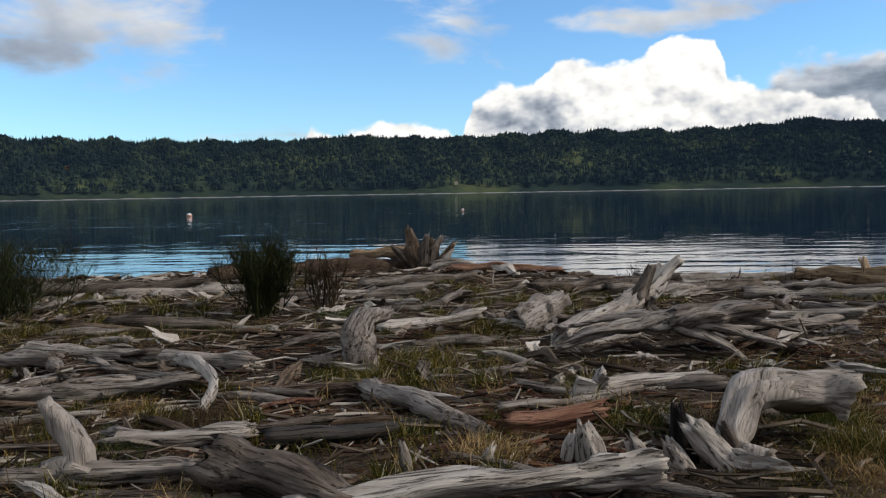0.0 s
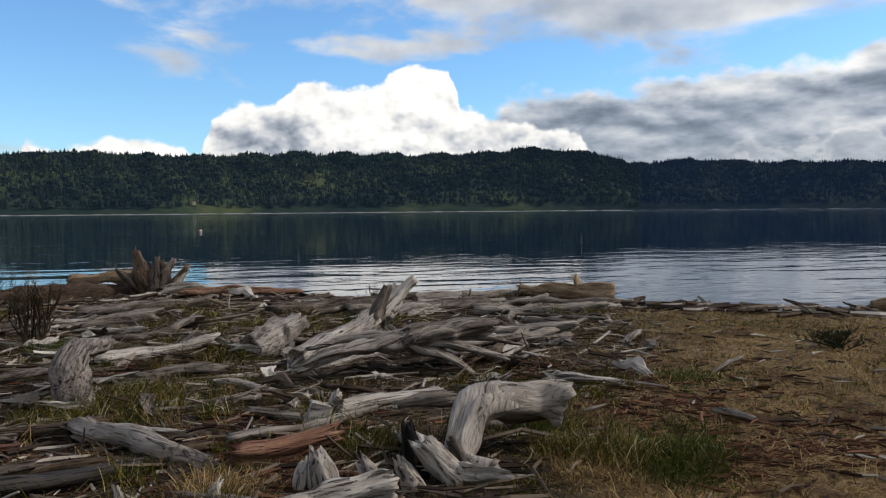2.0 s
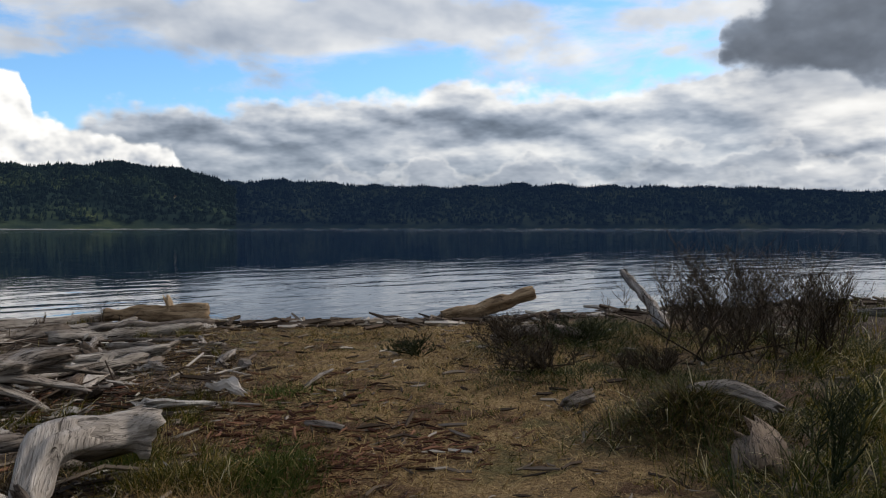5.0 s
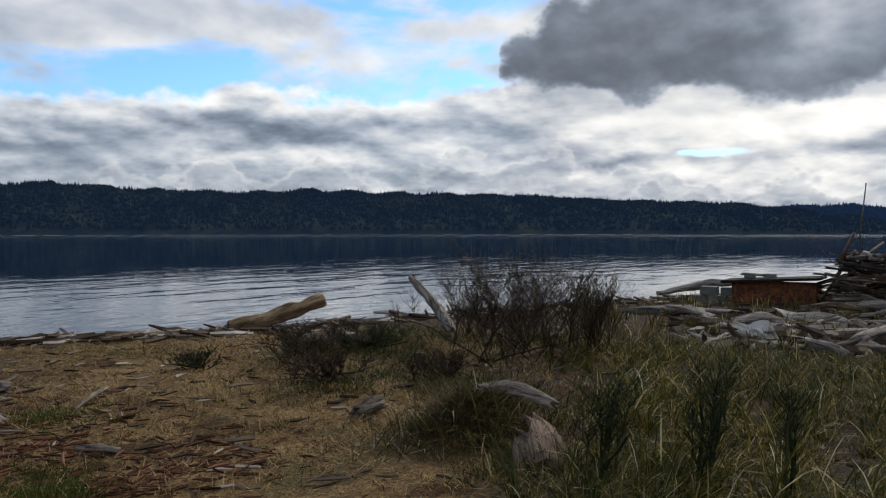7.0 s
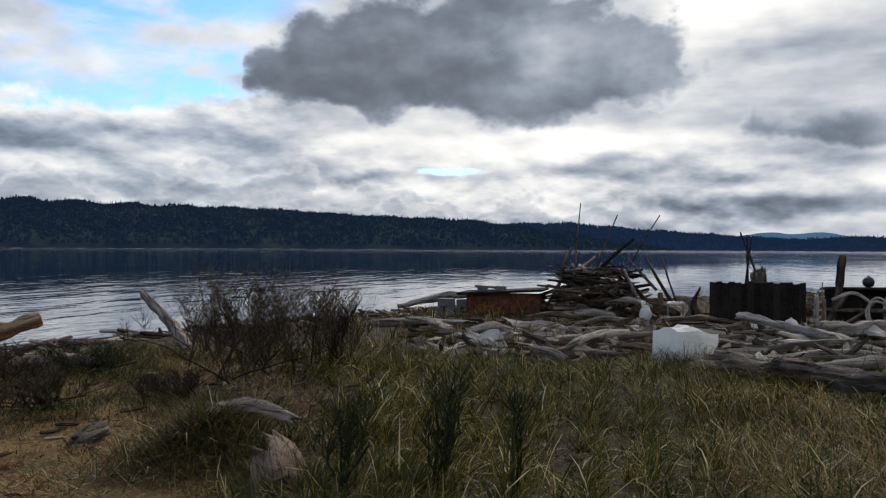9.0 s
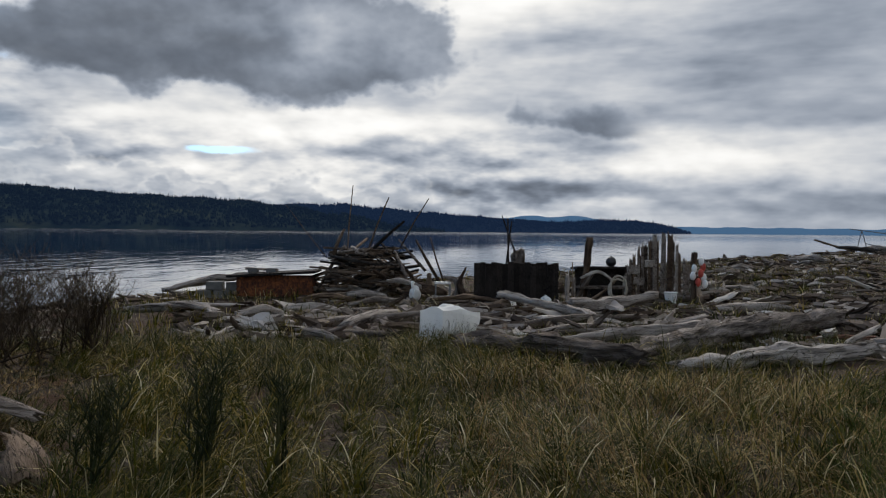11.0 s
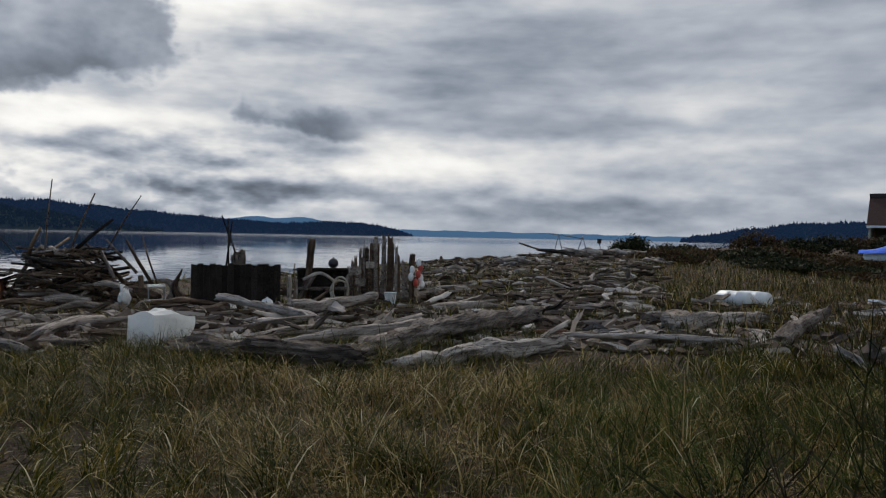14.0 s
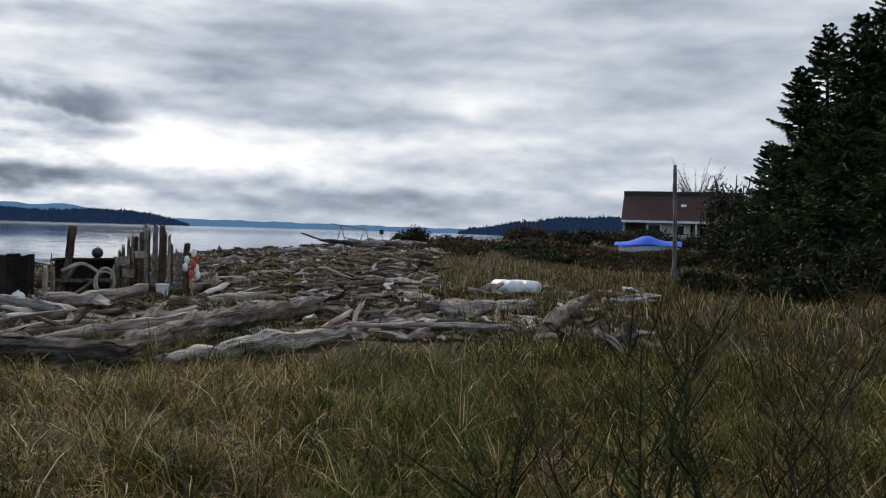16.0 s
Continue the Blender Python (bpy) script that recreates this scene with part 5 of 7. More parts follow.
def broom(name, x, y, h, spread, n, mat, label, seed, twigs=5, tilt=(0.0, 0.0), thick=0.006):
    """A shrub: a few crooked limbs that fork into thin upright stems with short twigs."""
    rg = np.random.RandomState(seed)
    e = thing(name, label, "shrub", x, y)
    limbs = max(5, int(n ** 0.5 * 1.7))
    la = rg.uniform(0, 2 * math.pi, limbs)
    lo = np.stack([np.cos(la), np.sin(la)], 1)
    reach = spread * rg.uniform(0.2, 1.1, limbs)
    lh = h * rg.uniform(0.30, 0.95, limbs) * (1 - 0.3 * reach / spread)
    K = 6
    s = np.linspace(0, 1, K)
    M = np.zeros((limbs, K, 3))
    foot = rg.normal(0, spread * 0.22, (limbs, 1, 2))
    M[:, :, :2] = foot + lo[:, None] * (reach[:, None] * s[None] ** 1.2)[..., None] + np.array(tilt)[None, None] * s[None, :, None] + rg.normal(0, 0.03 * h, (limbs, K, 2)) * s[None, :, None]
    M[:, :, 2] = lh[:, None] * s[None]
    v0 = strands(M, 1.9 * thick * np.linspace(1.0, 0.5, K)[None].repeat(limbs, 0), 4)
    i = rg.randint(0, limbs, n)
    u = rg.uniform(0.05, 1.0, n)
    k = np.minimum((u * (K - 1)).astype(int), K - 2)
    fr = (u * (K - 1) - k)[:, None]
    b = M[i, k] * (1 - fr) + M[i, k + 1] * fr
    L = (h - b[:, 2]) * rg.uniform(0.15, 0.85, n) + 0.06 * h
    sa_ = la[i] + rg.normal(0, 1.0, n)
    d = np.stack([np.cos(sa_), np.sin(sa_)], 1) * (spread * rg.uniform(0.15, 0.85, n) * L / h)[:, None]
    P = np.zeros((n, K, 3))
    P[:, :, :2] = b[:, None, :2] + d[:, None] * s[None, :, None] ** 1.2 + rg.normal(0, 0.022 * h, (n, K, 2)) * s[None, :, None]
    P[:, :, 2] = b[:, None, 2] + L[:, None] * s[None]
    R = thick * np.linspace(1.0, 0.35, K)[None] * rg.uniform(0.5, 1.3, n)[:, None]
    v, t = joined(v0, strands(P, R, 3))
    part_mesh("branchwork", tri_mesh("branchwork", v, t, mat), e)
    m = n * twigs
    i = np.repeat(np.arange(n), twigs)
    u = rg.uniform(0.15, 0.98, m)
    k = np.minimum((u * (K - 1)).astype(int), K - 2)
    fr = u * (K - 1) - k
    b = P[i, k] * (1 - fr)[:, None] + P[i, k + 1] * fr[:, None]
    ta = rg.uniform(0, 2 * math.pi, m)
    tl = h * rg.uniform(0.05, 0.20, m)
    d = np.stack([np.cos(ta) * 0.85, np.sin(ta) * 0.85, rg.uniform(0.4, 1.1, m)], 1)
    Q = np.stack([b, b + d * (tl * 0.5)[:, None], b + (d + np.array([0, 0, 0.3])) * tl[:, None]], 1)
    v, t = strands(Q, np.stack([0 * u + thick * 0.55, 0 * u + thick * 0.45, 0 * u + thick * 0.2], 1), 3)
    part_mesh("foliage", tri_mesh("foliage", v, t, mat), e)
    return e


broom("broom_shrub", -2.53, 10.5, 0.98, 0.62, 420, BROOM, "dense dark green broom shrub among driftwood", 1, 12, thick=0.005)
broom("broom_shrub", -6.0, 10.6, 1.05, 0.85, 420, BROOM, "dense dark green broom shrub on the berm", 2, 12, thick=0.005)
broom("broom_shrub", -1.72, 10.7, 0.85, 0.28, 70, BROOM_BROWN, "sparse dry broom shrub among driftwood", 3, 5)
broom("broom_shrub", 9.4, 4.5, 1.42, 1.35, 150, BROOM_BROWN, "wide brown broom shrub with bare upright twigs", 4, 18, thick=0.005)
broom("broom_shrub", 10.2, 3.6, 1.15, 0.7, 140, BROOM_BROWN, "dark brown broom shrub beside another", 5, 9, thick=0.005)
broom("broom_shrub", 11.2, 5.9, 0.75, 0.5, 90, BROOM_BROWN, "low dry weeds along the crest", 6, 5)
broom("broom_shrub", 4.80, 1.66, 0.66, 0.24, 20, BROOM, "young green broom shoots in dune grass", 7, 16, thick=0.006)
broom("broom_shrub", 4.95, 1.12, 0.85, 0.22, 16, BROOM, "young green broom shoots in dune grass", 8, 18, thick=0.006)
broom("broom_shrub", 5.05, 0.62, 0.72, 0.10, 8, BROOM, "single green broom shoot in dune grass", 9, 20, thick=0.006)
broom("broom_shrub", 2.05, -3.45, 1.35, 1.05, 30, BROOM, "open broom shrub with long dark bare branches", 10, 12, thick=0.006)
broom("broom_shrub", 1.75, -3.70, 1.60, 1.1, 24, BROOM_BROWN, "open broom shrub with long dark bare branches", 11, 10, thick=0.006)
broom("broom_shrub", 3.35, -3.15, 0.7, 0.55, 16, BROOM, "low dark broom shrub in dune grass", 12, 10, thick=0.005)
broom("broom_shrub", 1.5, -4.6, 1.1, 0.9, 34, BROOM, "dark broom shrub at the edge of the grass", 13, 10, thick=0.006)
for k, (x, y, h, sp) in enumerate([(7.7, 6.3, 0.42, 0.75), (8.4, 6.0, 0.38, 0.6), (6.5, 5.1, 0.30, 0.5), (7.0, 7.4, 0.22, 0.4), (7.3, 4.2, 0.30, 0.5)]):
    broom("low_shrub", x, y, h, sp, 130, BROOM if k % 2 else BROOM_BROWN, "low dark tangled shrub beside the path", 60 + k, 10, thick=0.005)
for k, (x, y) in enumerate([(-4.7, 13.7), (-5.4, 13.5), (-3.3, 14.0), (-6.4, 14.0), (12.4, 7.2), (11.7, 7.6), (13.2, 6.6), (3.1, 13.9), (5.4, 12.9), (4.6, 13.2)]):
    broom("dry_weed", x, y, 0.34 + 0.1 * (k % 3), 0.14, 6, BROOM_BROWN, "thin dry weed stalks on the crest", 30 + k, 5, thick=0.004)


def clump(name, x, y, w_, d_, h, n, mat, label, seed, leaf=0.06, category="bush"):
    """A leafy bush: limbs under a crown of many small leaves, uneven in outline."""
    rg = np.random.RandomState(seed)
    e = thing(name, label, category, x, y)
    a, q = rg.uniform(0, 2 * math.pi, 24), rg.uniform(0.2, 0.8, 24)
    tip = np.stack([np.cos(a) * q * w_ / 2, np.sin(a) * q * d_ / 2, h * rg.uniform(0.5, 0.9, 24)], 1)
    s = np.linspace(0, 1, 4)[None, :, None]
    v, t = strands(tip[:, None] * s, np.linspace(0.02, 0.006, 4)[None].repeat(24, 0) * max(1, h), 4)
    part_mesh("branchwork", tri_mesh("branchwork", v, t, BARK), e)
    nodes_ = int(6 + n / 160)
    ca, cq = rg.uniform(0, 2 * math.pi, nodes_), np.sqrt(rg.uniform(0, 0.8, nodes_))
    cen = np.stack([np.cos(ca) * cq * w_ / 2, np.sin(ca) * cq * d_ / 2, h * rg.uniform(0.25, 0.78, nodes_) * (1.1 - 0.5 * cq)], 1)
    i = rg.randint(0, nodes_, n)
    p = cen[i] + rg.normal(0, 1, (n, 3)) * np.array([w_ * 0.09, d_ * 0.09, h * 0.10])
    p[:, 2] = np.maximum(p[:, 2], 0.02)
    d = rg.normal(0, 1, (n, 3))
    d /= np.linalg.norm(d, axis=1, keepdims=True)
    f = np.cross(d, rg.normal(0, 1, (n, 3)))
    f /= np.linalg.norm(f, axis=1, keepdims=True)
    L = leaf * rg.uniform(0.6, 1.5, n)[:, None]
    V = np.stack([p - d * L, p + f * L * 0.4, p + d * L, p - f * L * 0.4], 1).reshape(-1, 3)
    T = (np.array([[0, 1, 2], [0, 2, 3]])[None] + (np.arange(n) * 4)[:, None, None]).reshape(-1, 3)
    part_mesh("crown", tri_mesh("crown", V, T, mat), e)
    return e


def polar(a, r):
    return r * math.sin(radians(a)), r * math.cos(radians(a))


clump("round_bush", *polar(126.2, 56), 3.2, 2.6, 1.8, 5200, LEAF, "round dark green bush on the beach point", 40, 0.10)
clump("round_bush", *polar(129.0, 60), 4.0, 3.0, 1.2, 3000, LEAF, "low dark bush on the beach point", 41, 0.10)
rng = random.Random(8)
for k in range(26):
    a = 126.5 + 27 * (k + rng.random()) / 26
    r = rng.uniform(38, 60)
    low = 0.62 if 138 < a < 147 else 1.0
    clump("brush_clump", *polar(a, r), rng.uniform(3, 6), rng.uniform(2, 4), rng.uniform(0.5, 1.0) * low, 2200, BRUSH if rng.random() < 0.72 else LEAF, "low rusty brown thicket at the meadow's edge", 50 + k, 0.11, "thicket")
for k in range(9):
    a = 134 + 2.1 * k
    clump("round_bush", *polar(a, rng.uniform(60, 66)), rng.uniform(2.5, 4.5), 2.5, rng.uniform(1.2, 1.9), 1800, LEAF if k % 3 else BRUSH, "dark hedge bush before the house", 90 + k, 0.11)
for k, (a, r, h, wd) in enumerate([(148.2, 44, 3.4, 4.2), (147.6, 50, 5.6, 3.6), (150.5, 36, 2.6, 4.0), (153.5, 31, 2.2, 3.6), (156.5, 28, 2.0, 3.4), (151.5, 24, 1.0, 2.4), (146.0, 26, 0.7, 1.8)]):
    clump("leafy_bush", *polar(a, r), wd, wd * 0.8, h, 4200, LEAF, "dark leafy bush under the firs", 110 + k, 0.10)


def conifer(x, y, h, w_, seed, label):
    """A fir: tapered trunk, whorls of drooping limbs, sprays of needles."""
    rg = np.random.RandomState(seed)
    e = thing("fir_tree", label, "tree", x, y, "firs beside the house")
    zz = np.linspace(0, h, 9)
    off = np.cumsum(rg.normal(0, 0.03, (9, 2)), 0)
    line = np.concatenate([off, zz[:, None]], 1)[None]
    v, t = strands(line, (0.02 * h * (1 - 0.93 * zz / h))[None], 8)
    part_mesh("trunk", tri_mesh("trunk", v, t, BARK, True), e)
    n = int(h * 21)
    u = rg.uniform(0.06, 0.995, n) ** 0.85
    u.sort()
    a = np.arange(n) * 2.399 + rg.normal(0, 0.4, n)
    L = w_ / 2 * ((1 - u) ** 0.72 + 0.02) * rg.uniform(0.55, 1.25, n)
    droop = rg.uniform(0.05, 0.30, n) - 0.35 * u
    K = 6
    s = np.linspace(0, 1, K)
    o = np.stack([np.cos(a), np.sin(a)], 1)
    P = np.zeros((n, K, 3))
    P[:, :, :2] = o[:, None] * (L[:, None] * s[None])[..., None]
    P[:, :, 2] = (u * h)[:, None] + L[:, None] * (-droop[:, None] * s[None] + 0.22 * s[None] ** 2.2)
    v, t = strands(P, np.linspace(0.02, 0.004, K)[None] * (0.3 + L)[:, None], 3)
    per = 120
    m = n * per
    i = np.repeat(np.arange(n), per)
    q = rg.uniform(0.08, 1.0, m) ** 0.7
    k = np.minimum((q * (K - 1)).astype(int), K - 2)
    fr = (q * (K - 1) - k)[:, None]
    b = P[i, k] * (1 - fr) + P[i, k + 1] * fr
    side = np.where(rg.uniform(0, 1, m) < 0.5, 1, -1) * rg.uniform(0.3, 1.2, m)
    ang = a[i] + side
    tl = (0.10 + 0.25 * L[i] * (1.05 - q) + 0.05 * rg.uniform(0, 1, m)) * rg.uniform(0.6, 1.2, m)
    d = np.stack([np.cos(ang), np.sin(ang), rg.uniform(-0.40, 0.25, m)], 1)
    wv = np.cross(d, np.array([0, 0, 1.0])) + np.array([0, 0, 1.0]) * rg.normal(0, 0.5, m)[:, None]
    wd = (0.018 + 0.060 * tl)[:, None]
    tipp = b + d * tl[:, None]
    mid = b + d * (tl * 0.45)[:, None]
    V = np.stack([b, mid + wv * wd, tipp + np.array([0, 0, -0.04]), mid - wv * wd], 1).reshape(-1, 3)
    T = (np.array([[0, 1, 2], [0, 2, 3]])[None] + (np.arange(m) * 4)[:, None, None]).reshape(-1, 3)
    v2, t2 = joined((v, t), (V, T))
    part_mesh("crown", tri_mesh("crown", v2, t2, NEEDLES), e)
    return e


for k, (a, r, h, wd) in enumerate([(149.8, 42, 6.0, 4.6), (151.4, 38, 9.0, 5.2), (152.9, 42, 11.6, 6.2), (154.8, 38, 11.0, 6.5), (156.4, 42, 13.2, 7.0), (158.8, 38, 13.0, 7.5), (161.5, 40, 15.0, 8.0), (154.0, 32, 6.5, 5.0), (157.5, 30, 7.0, 5.4), (160.5, 30, 9.5, 6.2), (165.0, 36, 14.0, 8.0), (152.2, 50, 9.5, 6.0), (155.2, 52, 12.5, 7.0), (158.0, 50, 14.5, 8.0), (150.3, 48, 5.5, 5.0), (162.5, 50, 16.0, 9.0)]):
    conifer(*polar(a, r), h, wd, 200 + k, "tall dark green fir at the meadow's edge")

# ---- stick shelter and relics by the water ----


def bm_tube(pts, radii, sides=8):
    """A plain round rod through points."""
    bm = bmesh.new()
    v, t = strands(np.array([pts], float), np.array([radii], float), sides)
    vs = [bm.verts.new(p) for p in v]
    for f in t:
        try:
            bm.faces.new([vs[i] for i in f])
        except ValueError:
            pass
    for f in bm.faces:
        f.smooth = True
    return bm


pile = thing("stick_shelter", "domed shelter heaped from grey driftwood sticks", "stick shelter", 19.6, 0.45)
rng = random.Random(31)
for k in range(190):
    a = rng.uniform(0, 2 * math.pi)
    lvl = rng.random()
    z = 0.05 + 1.12 * lvl
    rad = 1.35 * (1 - 0.60 * lvl ** 1.6)
    c = Vector((rad * math.cos(a) * rng.uniform(0.55, 1), rad * math.sin(a) * rng.uniform(0.55, 1), z))
    t = a + math.pi / 2 + rng.gauss(0, 0.5)
    L = rng.uniform(0.7, 1.9) * (1 - 0.3 * lvl)
    d = Vector((math.cos(t), math.sin(t), rng.gauss(0, 0.16))) * L / 2
    r = rng.uniform(0.015, 0.045)
    b = Vector((rng.gauss(0, 0.04), rng.gauss(0, 0.04), rng.gauss(0, 0.03)))
    ob = part("stick", bm_tube([tuple(c - d), tuple(c + b), tuple(c + d)], [r, r * 1.05, r * 0.6], 6), (WOOD_BROWN, WOOD_BROWN, WOOD, WOOD_CHAR, WOOD_BROWN)[k % 5], pile)
for k in range(9):
    a = rng.uniform(0, 2 * math.pi)
    top = Vector((rng.uniform(-0.5, 0.5), rng.uniform(-0.6, 0.6), rng.uniform(0.95, 1.4)))
    foot = Vector((1.5 * math.cos(a), 1.5 * math.sin(a), 0.0))
    top = top.lerp(Vector((foot.x, foot.y, top.z)), 0.3)
    r = rng.uniform(0.025, 0.05)
    part("stick", bm_tube([tuple(foot), tuple(foot.lerp(top, 0.5) + Vector((0, 0, 0.05))), tuple(top)], [r, r, r * 0.6], 6), (WOOD, WOOD_BROWN, WOOD_PALE)[k % 3], pile)


def pole_at(a0, e0, a1, e1, r_, d0, d1, mat, label, rr=0.6):
    """A leaning pole between two bearings and heights."""
    x0, y0 = polar(a0, d0)
    x1, y1 = polar(a1, d1)
    p0 = Vector((x0, y0, 1.585 + d0 * math.tan(radians(e0)))) - pile.location
    p1 = Vector((x1, y1, 1.585 + d1 * math.tan(radians(e1)))) - pile.location
    part("pole", bm_tube([tuple(p0), tuple(p0.lerp(p1, 0.5) + Vector((0, 0.02, 0.01))), tuple(p1)], [r_, r_ * 0.9, r_ * rr], 6), mat, pile, label)


pole_at(87.2, -2.3, 87.6, 3.15, 0.018, 19.4, 19.4, WOOD_BROWN, "thin upright pole")
pole_at(88.6, -1.6, 90.1, 2.35, 0.022, 19.5, 19.5, WOOD_BROWN, "thin leaning pole")
pole_at(90.9, -1.2, 92.9, 2.3, 0.018, 19.4, 19.4, WOOD_BROWN, "thin leaning pole")
pole_at(88.9, -1.4, 91.2, 0.7, 0.05, 19.2, 19.2, WOOD_CHAR, "dark leaning pole")
pole_at(86.2, -1.9, 87.0, 0.1, 0.045, 19.2, 19.2, WOOD_BROWN, "")
pole_at(85.8, -1.9, 83.0, 1.75, 0.012, 19.6, 19.8, WOOD_BROWN, "very thin slanting rod", 0.3)
pole_at(92.7, -2.8, 90.8, -0.6, 0.04, 19.0, 19.0, WOOD, "")
pole_at(93.7, -3.6, 92.0, -0.6, 0.04, 18.9, 19.0, WOOD_BROWN, "")
pole_at(94.0, -3.6, 93.0, -0.4, 0.022, 18.8, 18.9, WOOD_BROWN, "")

# rusted sheet metal hut half sunk in the wood
rust = thing("rusted_boiler_box", "rusted orange sheet metal box under grey planks", "scrap metal", 19.4, 2.6)
rust.rotation_euler = (0, 0, radians(-2))
part("side_panel", box_bm(0.06, 1.75, 0.50, Matrix.Translation((-0.2, 0, 0.27)), 0.01, 0.006, 1), RUST, rust)
for k in range(7):
    part("rib", box_bm(0.03, 0.05, 0.44, Matrix.Translation((-0.245, -0.75 + 0.25 * k, 0.27)), 0.006, 0.004, k), RUST, rust)
part("end_panel", box_bm(0.9, 0.05, 0.45, Matrix.Translation((0.25, 0.86, 0.24)), 0.01, 0.006, 2), STEEL, rust)
part("end_panel", box_bm(0.9, 0.05, 0.45, Matrix.Translation((0.25, -0.86, 0.24)), 0.01, 0.006, 3), RUST, rust)
part("roof_sheet", box_bm(1.15, 2.05, 0.05, Matrix.Translation((0.15, 0.05, 0.55)) @ Matrix.Rotation(radians(-3), 4, "X"), 0.012, 0.01, 4), WOOD_CHAR, rust, "dark warped top sheet")
part("plank", box_bm(0.18, 0.75, 0.05, Matrix.Translation((0.1, 0.35, 0.64)) @ Matrix.Rotation(radians(3), 4, "X"), 0.008, 0.008, 5), WOOD, rust)
part("block", box_bm(0.25, 0.22, 0.10, Matrix.Translation((0.1, 0.55, 0.62)), 0.015, 0.008, 6), CONCRETE, rust, "grey concrete block")
part("block", box_bm(0.25, 0.22, 0.10, Matrix.Translation((0.1, 0.12, 0.62)), 0.015, 0.008, 7), CONCRETE, rust, "grey concrete block")
blocks = thing("concrete_blocks", "stack of grey weathered concrete blocks by the rusted box", "concrete blocks", 19.5, 3.85)
for k, (x, y, z) in enumerate([(0, 0, 0.1), (0.02, 0.42, 0.1), (0.0, 0.18, 0.30), (0.03, -0.28, 0.28)]):
    part("block", box_bm(0.3, 0.38, 0.19, Matrix.Translation((x, y, z)), 0.015, 0.008, k), CONCRETE, blocks)
limb("driftwood_beam", [on(20.4, 5.5, 0.14), on(20.5, 4.4, 0.32), on(20.6, 3.3, 0.46)], (0.10, 0.14, 0.13), WOOD_PALE, 170, label="long pale squared beam on the crest", group=FIELD, flat=0.7, step=0.15, jag=0.3)


def board(sx, sy, sz, rough, seed, lean_=0.0):
    """A rough sawn board standing on its end, its top broken unevenly."""
    bm = bmesh.new()
    bmesh.ops.create_cube(bm, size=1.0, matrix=Matrix.Translation((0, 0, sz / 2)) @ Matrix.Diagonal((sx, sy, sz, 1)))
    bmesh.ops.subdivide_edges(bm, edges=[e for e in bm.edges if abs(e.verts[0].co.z - e.verts[1].co.z) < 1e-6 and abs(e.verts[0].co.y - e.verts[1].co.y) > 1e-4], cuts=2)
    rnd = random.Random(seed)
    for v in bm.verts:
        if v.co.z > sz * 0.9:
            v.co.z += rnd.uniform(-1, 0.6) * rough
        v.co.x += rnd.uniform(-1, 1) * 0.004
        v.co.y += lean_ * v.co.z
    bm.normal_update()
    return bm


def turned(bm, m):
    bm.transform(m)
    return bm


fence = thing("board_fence", "dark stained vertical board fence panel", "fence", 17.6, -2.8)
fence.rotation_euler = (0, 0, radians(2))
for k in range(15):
    y = 0.86 - 1.74 * k / 14
    part("board", turned(board(0.025, 0.1225, 0.93 + 0.02 * math.sin(k * 2.3), 0.018, 300 + k, 0.0), Matrix.Translation((0.01 * math.sin(k * 1.7), y, 0.0))), WOOD_DARK, fence)
part("rail", box_bm(0.05, 1.76, 0.09, Matrix.Translation((0.05, 0, 0.25)), 0.006), WOOD_DARK, fence)
part("rail", box_bm(0.05, 1.76, 0.09, Matrix.Translation((0.05, 0, 0.75)), 0.006), WOOD_DARK, fence)


def post(x, y, h, r, label, seed, mat=WOOD, lx=0.0, ly=0.0, jag=0.5, group="posts by the shelter"):
    return limb("wooden_post", [on(x, y, -0.05), on(x + lx * 0.5, y + ly * 0.5, h * 0.5), (x + lx, y + ly, land1(x, y) + h)], (r, r * 0.97, r * 0.9), mat, seed, label=label, category="post", group=group, seg=12, step=0.08, groove=0.10, jag=jag)


post(18.3, -4.45, 1.50, 0.085, "tall round grey piling post", 310, WOOD_BROWN, 0.0, -0.14, 0.2)
post(17.7, -3.95, 0.72, 0.05, "short grey fence post", 311, WOOD)
post(17.8, -4.12, 0.62, 0.04, "short grey fence post", 312, WOOD)
post(18.3, -0.95, 0.62, 0.07, "short dark post with a rounded top", 313, WOOD_BROWN)
post(17.9, -6.85, 1.15, 0.075, "grey post hung with floats", 314, WOOD_BROWN, 0.0, -0.05)
post(18.2, -4.2, 0.75, 0.06, "leaning grey driftwood post", 315, WOOD, 0.0, -0.45)
post(17.5, -4.02, 0.96, 0.012, "thin upright brown rod", 316, WOOD_BROWN)
pick = thing("picket_wall", "curved wall of tall jagged grey driftwood pickets", "fence", 18.2, -6.1)
heights = (0.62, 0.80, 0.72, 0.95, 1.12, 0.90, 1.22, 1.05, 1.34, 1.25, 1.42, 1.36, 1.50, 1.40, 1.55, 1.46, 1.58, 1.40, 1.30, 1.12, 0.98, 0.85)
rng = random.Random(12)
for k, h in enumerate(heights):
    u = k / (len(heights) - 1)
    y = 0.72 - 1.5 * u
    x = 0.45 * math.sin(u * math.pi) + (0.10 if k % 2 else 0.0)
    wdt = rng.uniform(0.055, 0.12)
    b = board(0.03, wdt, h, 0.13, 330 + k, rng.gauss(0, 0.025))
    part("picket", turned(b, Matrix.Translation((x, y, -0.03)) @ Matrix.Rotation(rng.uniform(-0.4, 0.4), 4, "Z")), (WOOD, WOOD_BROWN, WOOD)[k % 3], pick)
